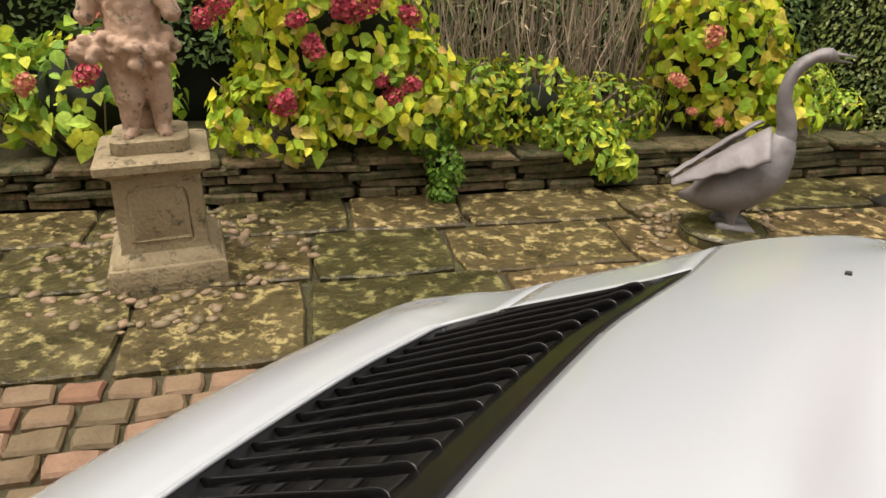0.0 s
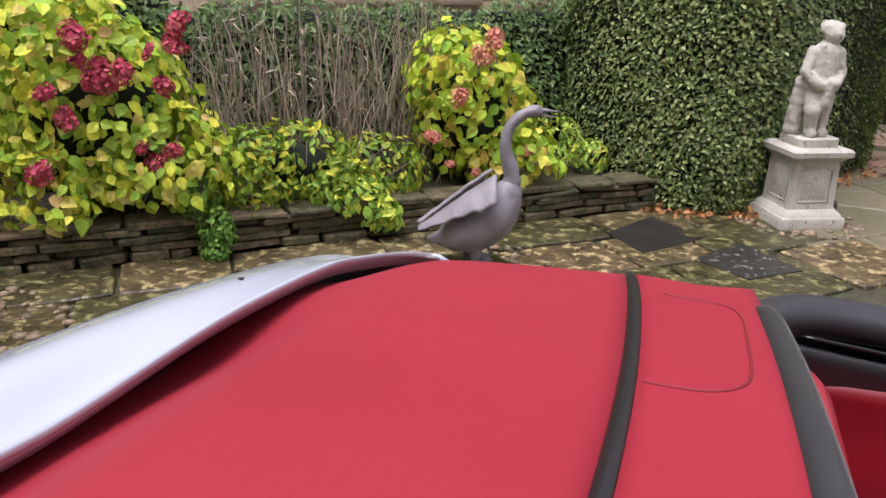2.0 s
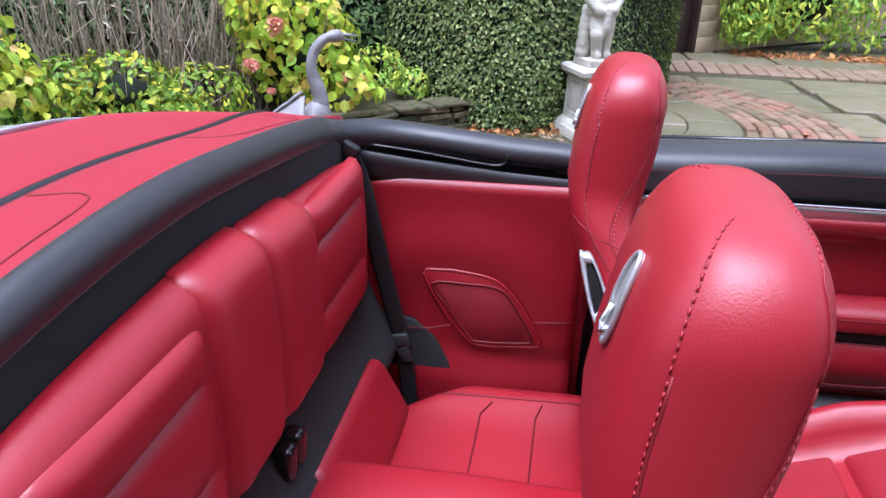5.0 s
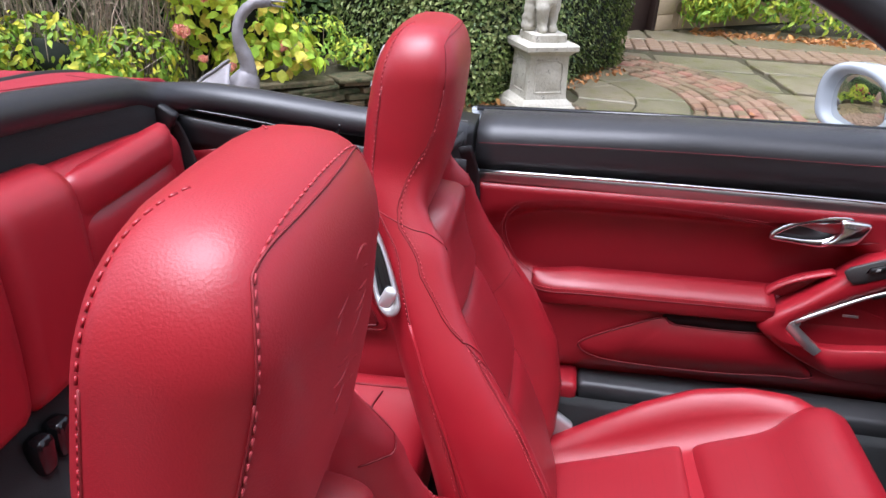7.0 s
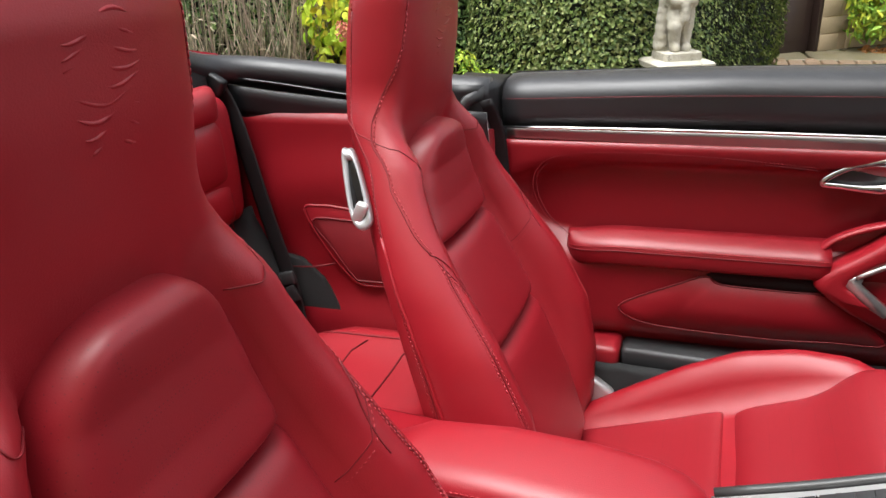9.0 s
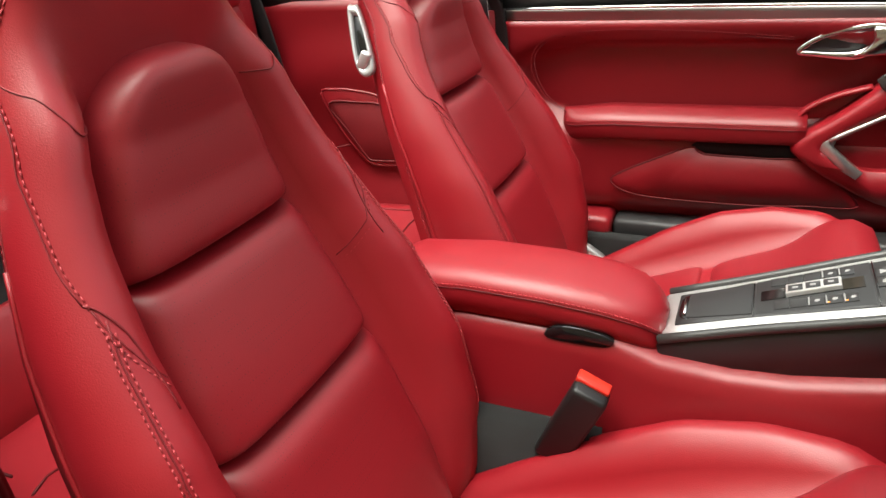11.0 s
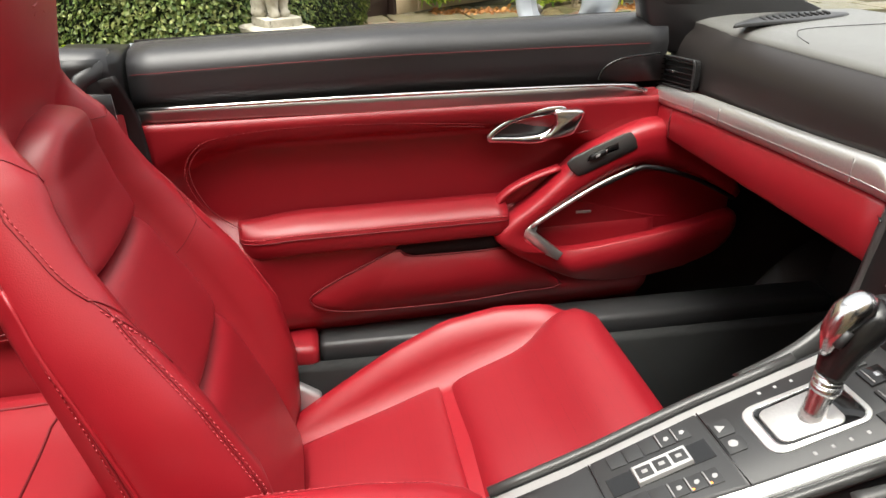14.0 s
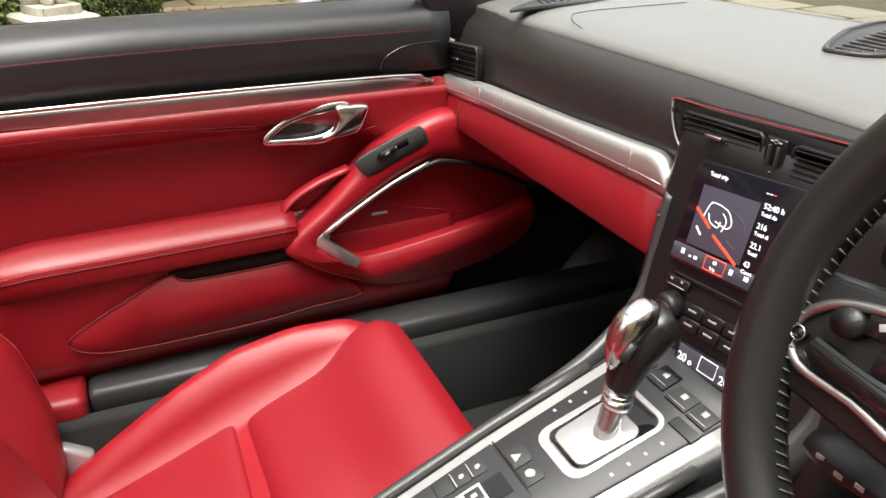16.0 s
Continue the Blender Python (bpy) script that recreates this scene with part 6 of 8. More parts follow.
surround = part("selector_surround", slab(gate_ring(0.2665, 0.3745, 0.0345, 0.0345, 0.016), lambda p, q, g: con(p, q, 0.0055 + g), 0.0030, 0.0012), SATIN, console, "gear selector with silver gate")
con_poly(gate_ring(0.2765, 0.3685, 0.0285, 0.0300, 0.012, -0.001), 0.0070, 0.0020, BLACK_GLOSS, "gate_well", surround, 0.0004)
con_poly(gate_ring(0.2805, 0.3480, 0.0240, 0.0260, 0.010, -0.002), 0.0078, 0.0032, ALU, "gate_plate", surround, 0.002, "brushed metal gate plate")
part("gate_edge", tube([con(a, b, 0.0088) for a, b in gate_ring(0.2765, 0.3685, 0.0285, 0.0300, 0.012, -0.001)], 0.0009, 5, True), CHROME, surround)
part("selector_shaft", tube([(1.8385, -0.001, 0.847), (1.8395, -0.001, 0.862), (1.842, -0.001, 0.880), (1.846, -0.001, 0.905)], [0.0135, 0.0115, 0.0112, 0.0125], 16, up=(0, 1, 0)), CHROME, surround, "polished selector shaft")
part("shaft_collar", tube([(1.8445, -0.001, 0.883), (1.8455, -0.001, 0.890)], [0.0142, 0.0142], 16, up=(0, 1, 0)), CHROME, surround)
for k in range(3):
    part("shaft_ring", tube([(1.8450 + 0.0006 * k + 0.0132 * math.cos(q), -0.001 + 0.0132 * math.sin(q), 0.8925 + 0.0050 * k) for q in np.linspace(0, 6.28, 16, endpoint=False)], 0.0012, 5, True), CHROME, surround)
kb = spline([(1.845, -0.001, 0.900), (1.849, -0.001, 0.918), (1.857, -0.001, 0.938), (1.868, -0.001, 0.954), (1.879, -0.001, 0.962), (1.888, -0.001, 0.964)], 4)
part("selector_knob", tube(kb, [lerp(i, [0, 4, 9, 14, 17, 19, 20], [0.0135, 0.0165, 0.0205, 0.0225, 0.0195, 0.012, 0.003]) for i in range(21)], 20, flat=(0.92, 1.08), up=(0, 1, 0)), KNOB_LEATHER, surround, "black leather selector knob")
part("knob_cap", tube(spline([(1.834, -0.001, 0.926), (1.838, -0.001, 0.948), (1.848, -0.001, 0.966), (1.862, -0.001, 0.974), (1.874, -0.001, 0.973)], 4), [lerp(i, [0, 4, 8, 12, 16], [0.005, 0.0125, 0.0160, 0.0150, 0.006]) for i in range(17)], 14, up=(0, 1, 0)), CHROME, surround, "chrome cap of the selector knob")
part("knob_button", tube([(1.8345, -0.0115, 0.940), (1.842, -0.0135, 0.956)], [0.0045, 0.0045], 10), GREY_PLASTIC, surround)
for i in range(4):
    con_block(0.300 + 0.018 * i, -0.0455, 0.0030, 0.0040, 0.0064, 0.0004, MARK_PAINT, "gate_mark", console, 0.0001)
for i in range(3):
    con_block(0.300 + 0.018 * i, 0.0475, 0.0030, 0.0035, 0.0064, 0.0004, MARK_PAINT, "gate_mark", console, 0.0001)
for a, b, la, lb, mat in ((0.399, 0.043, 0.020, 0.026, GREY_PLASTIC), (0.404, 0.013, 0.024, 0.024, BLACK_GLOSS), (0.399, -0.0185, 0.020, 0.026, GREY_PLASTIC), (0.399, -0.046, 0.020, 0.024, GREY_PLASTIC)):
    k_ = con_block(a, b, la, lb, 0.0058, 0.0035, mat, "console_key", console, 0.001)
    part("key_bar", tube([con(a - 0.007, b - lb * 0.42, 0.0098), con(a - 0.007, b + lb * 0.42, 0.0098)], 0.0007, 4), MARK_PAINT, k_)
    con_block(a + 0.003, b, 0.006, 0.006, 0.0092, 0.0003, MARK_PAINT if mat is GREY_PLASTIC else CHROME, "key_mark", k_, 0.0001)
con_block(0.378, -0.046, 0.012, 0.030, 0.0058, 0.003, GREY_PLASTIC, "console_key", console, 0.001)
# armrest box and tunnel sides
ab = []
for x, w, z in ((1.16, 0.052, 0.782), (1.20, 0.060, 0.798), (1.30, 0.064, 0.806), (1.40, 0.065, 0.804), (1.47, 0.063, 0.797), (1.505, 0.058, 0.788), (1.522, 0.050, 0.779), (1.534, 0.040, 0.768), (1.540, 0.028, 0.758)):
    ab.append([(x, -0.012 + a, b) for a, b in ((w - 0.004, z - 0.055), (w + 0.002, z - 0.034), (w + 0.001, z - 0.020), (w - 0.005, z - 0.009), (w - 0.016, z - 0.002), (w - 0.030, z + 0.001), (0, z + 0.003), (-w + 0.030, z + 0.001), (-w + 0.016, z - 0.002), (-w + 0.005, z - 0.009), (-w - 0.001, z - 0.020), (-w - 0.002, z - 0.034), (-w + 0.004, z - 0.055))])
arm_box = part("console_armrest", loft(ab), RED_LEATHER, car, "red leather console armrest lid")
for s, i in ((-1, 10), (1, 2)):
    part("armrest_seam", tube([(r[i][0], r[i][1] + s * 0.0006, r[i][2] + 0.001) for r in ab[1:]], 0.0009, 5), SEAM, arm_box)
    part("armrest_stitching", dashes([V((r[i][0], r[i][1] + s * 0.0002, r[i][2] + 0.0055)) for r in ab[1:]], 0.0008), THREAD, arm_box)
part("armrest_catch", slab(smooth_poly([(1.405, 0.736), (1.412, 0.752), (1.435, 0.757), (1.475, 0.752), (1.487, 0.742), (1.470, 0.734)], 4), lambda a, b, h: V((a, -0.0700 - h, b)), 0.010, 0.003), BLACK_GLOSS, arm_box)
tun = []
for x, w, z in ((1.10, 0.070, 0.735), (1.30, 0.076, 0.750), (1.48, 0.078, 0.748), (1.54, 0.078, 0.725), (1.62, 0.080, 0.722), (1.68, 0.084, 0.728), (1.74, 0.088, 0.742), (1.85, 0.096, 0.770), (1.95, 0.106, 0.80), (2.05, 0.116, 0.82)):
    tun.append([(x, a, b) for a, b in ((w + 0.03, 0.42), (w + 0.014, 0.60), (w + 0.004, z - 0.03), (w, z - 0.010), (w - 0.010, z), (-w + 0.010, z), (-w, z - 0.010), (-w - 0.004, z - 0.03), (-w - 0.014, 0.60), (-w - 0.03, 0.42))])
part("tunnel_side", loft(tun), RED_PANEL, car, "red leather transmission tunnel")
part("tunnel_carpet", loft([[(x, a, b) for a, b in ((0.135, 0.42), (0.118, 0.625), (-0.118, 0.625), (-0.135, 0.42))] for x in (1.05, 1.35, 1.48)]), CARPET, car)

# ---- steering wheel ----
wheel_m = pose(1.8046, -0.340, 1.1043, 0, -72, 0)
WR = 0.170
rimp = [wheel_m @ V((WR * math.cos(q), WR * math.sin(q), 0)) for q in np.linspace(0, 2 * math.pi, 80, endpoint=False)]
thick = [0.0172 + 0.0022 * max(0.0, math.cos(2 * (q - 0.75))) ** 3 for q in np.linspace(0, 2 * math.pi, 80, endpoint=False)]
wheel = part("steering_wheel", tube(rimp, thick, 16, True, flat=(1.0, 1.05), up=wheel_m.to_3x3() @ V((0, 0, 1))), WHEEL_LEATHER, car, "black leather steering wheel with stitched inner rim")
part("wheel_hub", tube([wheel_m @ V((0, 0, -0.05)), wheel_m @ V((0, 0, -0.01)), wheel_m @ V((0, 0, 0.006)), wheel_m @ V((0, 0, 0.012))], [0.055, 0.070, 0.064, 0.03], 24), BLACK_SOFT, wheel)
for s in (1, -1):
    spoke = [(s * a, b) for a, b in ((0.05, 0.030), (0.10, 0.022), (0.140, 0.016), (0.166, 0.012), (0.172, -0.022), (0.162, -0.050), (0.12, -0.054), (0.05, -0.058))]
    sp_ = part("wheel_spoke", slab(spoke, lambda p, q, g: wheel_m @ V((q, p, -0.020 + g)), 0.020, 0.006), BLACK_PLASTIC, wheel)
    ring = smooth_poly([(s * a, b) for a, b in ((0.070, 0.020), (0.110, 0.012), (0.137, 0.004), (0.152, -0.010), (0.154, -0.024), (0.143, -0.036), (0.110, -0.037), (0.070, -0.038))], 4)
    part("spoke_trim", tube([wheel_m @ V((q, p, 0.001)) for p, q in ring], 0.0030, 8, True), BAND_METAL, sp_, "chrome surround of the spoke switches")
    part("spoke_bar", slab([(s * a, b) for a, b in ((0.070, -0.020), (0.110, -0.019), (0.140, -0.016), (0.144, -0.026), (0.136, -0.032), (0.070, -0.034))], lambda p, q, g: wheel_m @ V((q, p, -0.001 + g)), 0.006, 0.003), BLACK_GLOSS, sp_)
    part("spoke_roller", tube([wheel_m @ V((-0.002, s * 0.128, -0.002)), wheel_m @ V((-0.002, s * 0.128, 0.008))], [0.0088, 0.0080], 16), BLACK_PLASTIC, sp_)
    scw = part("spoke_screw", tube([wheel_m @ V((-0.020, s * 0.149, 0)), wheel_m @ V((-0.020, s * 0.149, 0.005))], 0.0038, 12), BLACK_GLOSS, sp_)
    part("screw_rim", tube([wheel_m @ V((-0.020 + 0.0040 * math.cos(q), s * 0.149 + 0.0040 * math.sin(q), 0.0052)) for q in np.linspace(0, 6.28, 14, endpoint=False)], 0.0006, 4, True), CHROME, scw)
    for a, b in ((0.112, 0.004), (0.100, -0.010), (0.084, 0.008), (0.082, -0.010)):
        kk = part("spoke_button", slab([(s * (a + da), b + db) for da, db in ((-0.0085, -0.0055), (0.0085, -0.0075), (0.0085, 0.0035), (-0.0085, 0.0060))], lambda p, q, g: wheel_m @ V((q, p, -0.001 + g)), 0.005, 0.001), BLACK_GLOSS, sp_)
        part("button_mark", slab([(s * (a + da), b + db) for da, db in ((-0.0028, -0.0006), (0.0008, -0.0026), (0.0028, 0.0006), (-0.0008, 0.0026))], lambda p, q, g: wheel_m @ V((q, p, 0.004 + g)), 0.0003, 0.0001), MARK_PAINT, kk)
    pad_ = part("shift_paddle", slab(smooth_poly([(s * a, b) for a, b in ((0.060, 0.034), (0.100, 0.036), (0.134, 0.024), (0.146, 0.030), (0.142, 0.050), (0.110, 0.062), (0.060, 0.060))], 3), lambda p, q, g: wheel_m @ V((q, p, -0.034 + g)), 0.012, 0.004), BLACK_PLASTIC, wheel, "black paddle behind the wheel")
    part("paddle_mark", tube([wheel_m @ V((0.040 + 0.0045 * math.cos(q), s * 0.118 + 0.0045 * math.sin(q), -0.0215)) for q in np.linspace(0.4, 5.6, 14)], 0.0007, 4), MARK_PAINT, pad_)
    part("paddle_mark", block((0.002, 0.003, 0.004), wheel_m @ V((0.038, s * 0.129, -0.0225)), 0.0005), MARK_PAINT, pad_)
st_ = []
for i in range(150):
    q = 2 * math.pi * i / 150
    rr_ = WR - 0.0176
    st_.append(tube([wheel_m @ V((rr_ * math.cos(q), rr_ * math.sin(q), 0.0055)), wheel_m @ V(((rr_ - 0.0006) * math.cos(q + 0.012), (rr_ - 0.0006) * math.sin(q + 0.012), 0.0)), wheel_m @ V((rr_ * math.cos(q + 0.024), rr_ * math.sin(q + 0.024), -0.0055))], 0.0006, 4))
part("wheel_stitching", merge(*st_), WHEEL_THREAD, wheel, "grey cross stitching inside the rim")
part("steering_column", tube([(1.83, -0.335, 1.085), (1.95, -0.335, 1.03), (2.1, -0.335, 0.98)], [0.05, 0.055, 0.06], 16), BLACK_PLASTIC, car)
for dz in (0.035, -0.050):
    sk = part("column_stalk", tube([(1.875, -0.30, 1.02 + dz), (1.870, -0.23, 1.026 + dz), (1.866, -0.190, 1.026 + dz), (1.864, -0.172, 1.025 + dz)], [0.010, 0.014, 0.016, 0.009], 12, flat=(1.3, 0.8)), BLACK_PLASTIC, car, "black column stalk")
    for k in range(3):
        part("stalk_mark", block((0.0012, 0.006, 0.0035), (1.8475, -0.190 - 0.014 * k, 1.030 - 0.003 * (k % 2) + dz), 0.0003), MARK_PAINT, sk)
# instrument hood
part("instrument_hood", loft([[(1.99 + 0.03 * abs(a) / 0.19, -0.335 + a, 1.05), (1.965, -0.335 + a, 1.11 + 0.07 * math.sqrt(max(0, 1 - (a / 0.2) ** 2))), (2.02, -0.335 + a, 1.125 + 0.072 * math.sqrt(max(0, 1 - (a / 0.2) ** 2))), (2.2, -0.335 + a, 1.13)] for a in np.linspace(-0.19, 0.19, 14)]), BLACK_SOFT, dash)

# ---- windscreen frame, mirror, nose, wheels ----
for s in (1, -1):
    part("windscreen_post", loft([[(x - wx, s * (y - 0.028), z - 0.012), (x - wx * 0.7, s * (y - 0.034), z + 0.02), (x, s * (y - 0.020), z + 0.034), (x + wx, s * (y + 0.020), z + 0.028), (x + wx, s * (y + 0.036), z), (x, s * (y + 0.034), z - 0.020), (x - wx * 0.6, s * (y + 0.008), z - 0.026)]
                                  for x, y, z, wx in ((2.16, 0.725, 1.125, 0.115), (2.05, 0.715, 1.180, 0.095), (1.92, 0.695, 1.250, 0.070), (1.78, 0.670, 1.325, 0.052), (1.64, 0.640, 1.390, 0.044), (1.50, 0.60, 1.438, 0.040))]), BLACK_SOFT, car, "black windscreen post")
    part("post_panel", slab([(1.925, 1.220), (1.946, 1.130), (1.972, 1.085), (2.000, 1.070), (2.120, 1.070), (2.275, 1.138), (2.135, 1.194), (2.030, 1.258), (1.960, 1.270)], lambda a, b, h: V((a, s * (0.735 - h), b)), 0.045, 0.012), BLACK_SOFT, car, "black panel at the foot of the windscreen post")
part("windscreen_header", tube([(1.50, y, 1.435 + 0.05 * (1 - (y / 0.6) ** 2)) for y in np.linspace(0.6, -0.6, 14)], 0.028, 8, flat=(1.2, 0.7)), BLACK_SOFT, car)
part("nose", sheet(lambda u, v: (2.2 + 1.35 * u, 0.86 * (1 - 2 * v) * (1 - 0.18 * u ** 3), 1.06 - 0.10 * u - 0.28 * u ** 3 - 0.10 * abs(1 - 2 * v) ** 4 + 0.05 * math.exp(-((abs(1 - 2 * v) - 0.75) / 0.2) ** 2)), 16, 24, 0.012), WHITE_PAINT, car)
for s in (1, -1):
    part("front_flank", sheet(lambda u, v: (2.02 + 1.53 * u, s * (0.87 * (1 - 0.18 * (max(0, u - 0.12) / 0.88) ** 3)), (1.03 - 0.38 * u ** 2) - ((1.03 - 0.38 * u ** 2) - 0.32) * v), 14, 6, 0.012 * s), WHITE_PAINT, car)
    part("floor_sill", block((2.1, 0.10, 0.14), (1.2, s * 0.84, 0.30), 0.03), WHITE_PAINT, car)
    for x in (-0.25, 2.55):
        wh = part("wheel", tube([(x, s * 0.90, 0.36), (x, s * 0.66, 0.36)], 0.36, 40), BLACK_PLASTIC, car, "black tyre on silver rim")
        part("rim", tube([(x, s * 0.905, 0.36), (x, s * 0.80, 0.36)], [0.24, 0.22], 32), SILVER, wh)
part("rear_bumper", sheet(lambda u, v: (lambda y, z: (-1.25 - 0.09 * math.sin(math.pi * min(1.0, 1.3 * u)) * (1 - 0.5 * abs(1 - 2 * v) ** 3), y, z - (z - 0.32) * u))(0.9 - 1.8 * v, deck(-1.25, 0.9 - 1.8 * v) + 0.001), 12, 40, 0.012), WHITE_PAINT, car, "white painted rear bumper")
part("front_bumper", sheet(lambda u, v: (lambda q, z: (3.55 + 0.10 * math.sin(math.pi * min(1.0, 1.25 * u)) * (1 - 0.6 * abs(q) ** 3), 0.705 * q, z - (z - 0.32) * u))(1 - 2 * v, 0.68 - 0.10 * abs(1 - 2 * v) ** 4 + 0.05 * math.exp(-((abs(1 - 2 * v) - 0.75) / 0.2) ** 2)), 12, 40, -0.012), WHITE_PAINT, car, "white painted front bumper")
part("under_tray", block((4.3, 1.5, 0.05), (1.2, 0, 0.30), 0.02), BLACK_PLASTIC, car)
mir_c = V((1.868, 0.955, 1.134))
mo = smooth_poly([(1.772, 1.135), (1.79, 1.19), (1.86, 1.222), (1.95, 1.215), (1.99, 1.17), (1.98, 1.10), (1.92, 1.078), (1.83, 1.082)], 5)
mc = [(sum(p[0] for p in mo) / len(mo)), (sum(p[1] for p in mo) / len(mo))]


def on_mirror(a, b, h):
    """Faces back and a little towards the cabin."""
    u, w = a - 1.875, b - 1.148
    d = V((0.42, 0.907, 0)).normalized()
    n = V((-0.907, 0.42 - 0.84, 0)).normalized()
    d = V((0, 0, 1)).cross(n) * -1
    return mir_c + d * u + V((0, 0, w)) + n * h


mrings = []
for k, h in ((1.0, 0.0), (1.03, -0.012), (1.02, -0.045), (0.90, -0.085), (0.6, -0.112), (0.2, -0.122)):
    mrings.append([on_mirror(mc[0] + (a - mc[0]) * k, mc[1] + (b - mc[1]) * k, h) for a, b in mo])
rim_in = [[on_mirror(mc[0] + (a - mc[0]) * k, mc[1] + (b - mc[1]) * k, h) for a, b in mo] for k, h in ((0.70, -0.014), (0.78, 0.002), (0.92, 0.006))]
dm = part("door_mirror", loft(rim_in + mrings), WHITE_PAINT, car, "white door mirror")
part("mirror_glass", slab([(mc[0] - 0.012 + (a - mc[0]) * 0.76, mc[1] + (b - mc[1]) * 0.80) for a, b in mo], lambda a, b, h: on_mirror(a, b, h - 0.016), 0.006, 0.001), MIRROR, dm, "mirror glass")
part("mirror_foot", tube([on_mirror(1.93, 1.10, -0.05), V((1.99, 0.86, 1.09)), V((1.99, 0.80, 1.085))], [0.03, 0.028, 0.03], 10, flat=(1.3, 0.7)), WHITE_PAINT, dm)

# ---- garden ----
WD = V((0.766, 0.643, 0))   # along the bed wall
WN = V((-0.643, 0.766, 0))  # into the bed
W0 = V((0.127, 4.80, 0))    # foot of the wall at its end


def bed(a, b, z=0.0):
    """a: metres back along the wall from its end; b: into the bed."""
    return W0 - WD * a + WN * b + V((0, 0, z))


ground = part("ground", sheet(lambda u, v: (-60 + 120 * u, -60 + 120 * v, -0.03), 24, 24), SOIL, None, "", False)
tagged(ground, "dark mossy ground showing in the paving joints", "ground", kind="structure")
rnd = random.Random(7)
soil = part("bed_soil", sheet(lambda u, v: bed(-0.05 + 6.6 * u, 0.12 + 1.8 * v, 0.17 + 0.04 * math.sin(9 * u) * v), 20, 8, -0.2), SOIL)
tagged(soil, "dark planting soil behind the low wall", "soil", kind="structure")


def pedestal_meshes():
    """A square stone pedestal with plinth, panelled die and moulded cap."""
    def sq(h, z, c=0.0):
        if c:
            return [(h, h - c, z), (h - c, h, z), (-h + c, h, z), (-h, h - c, z), (-h, -h + c, z), (-h + c, -h, z), (h - c, -h, z), (h, -h + c, z)]
        return [(h, h - 0.004, z), (h - 0.004, h, z), (-h + 0.004, h, z), (-h, h - 0.004, z), (-h, -h + 0.004, z), (-h + 0.004, -h, z), (h - 0.004, -h, z), (h, -h + 0.004, z)]
    foot = loft([sq(0.238, -0.03), sq(0.240, 0.005), sq(0.240, 0.085), sq(0.232, 0.098), sq(0.222, 0.102), sq(0.214, 0.120), sq(0.196, 0.138), sq(0.182, 0.150)])
    die = loft([sq(0.180, 0.148), sq(0.175, 0.170), sq(0.168, 0.462), sq(0.172, 0.478)])
    cap = loft([sq(0.176, 0.476), sq(0.192, 0.492), sq(0.212, 0.506), sq(0.222, 0.512), sq(0.224, 0.545), sq(0.212, 0.558), sq(0.19, 0.566)])
    top = loft([sq(0.150, 0.562, 0.03), sq(0.152, 0.572, 0.03), sq(0.150, 0.618, 0.03), sq(0.142, 0.624, 0.03)])
    return foot, die, cap, top


def build_pedestal(mat, label, m):
    ob = thing("stone_pedestal", label, "pedestal", m)
    foot, die, cap, top = pedestal_meshes()
    part("foot", foot, mat, ob, smooth="auto")
    die_ob = part("die", die, mat, ob, smooth="auto")
    part("cap", cap, mat, ob, smooth="auto")
    part("statue_base", top, mat, ob, smooth="auto")
    for q in range(4):
        r = Matrix.Rotation(q * math.pi / 2, 4, "Z")
        o = [(-0.115, 0.20), (-0.090, 0.20), (0.090, 0.20), (0.115, 0.20), (0.115, 0.405), (0.105, 0.425), (0.085, 0.425), (0.075, 0.440), (-0.075, 0.440), (-0.085, 0.425), (-0.105, 0.425), (-0.115, 0.405)]
        part("panel_moulding", tube([r @ V((a, -0.1745 + 0.02 * (b - 0.17), b)) for a, b in o], 0.006, 6, True), mat, die_ob)
        part("panel_field", slab([(a * 0.90, 0.315 + (b - 0.315) * 0.90) for a, b in o], lambda a, b, h: r @ V((a, -0.171 + 0.02 * (b - 0.17) - h, b)), 0.004, 0.002), mat, die_ob)
    return ob


def blob(balls, res=0.022):
    """One smooth skin over balls (x, y, z, radius)."""
    mb = bpy.data.metaballs.new("skin")
    mb.resolution = res
    mb.threshold = 0.1
    for x, y, z, r in balls:
        e = mb.elements.new()
        e.co, e.radius, e.stiffness = (x, y, z), r * 1.45, 2.0
    tmp = bpy.data.objects.new("skin", mb)
    scene.collection.objects.link(tmp)
    me = bpy.data.meshes.new_from_object(tmp.evaluated_get(bpy.context.evaluated_depsgraph_get()))
    vs, fs = [v.co.copy() for v in me.vertices], [tuple(p.vertices) for p in me.polygons]
    bpy.data.objects.remove(tmp)
    bpy.data.metaballs.remove(mb)
    return vs, fs


def limb(a, b, ra, rb, n=6):
    a, b = V(a), V(b)
    return [(*(a.lerp(b, i / (n - 1))), ra + (rb - ra) * i / (n - 1)) for i in range(n)]


def roughen(geo, amp, scale):
    vs, fs = geo
    return [v + noise.noise_vector(v * scale) * amp for v in vs], fs


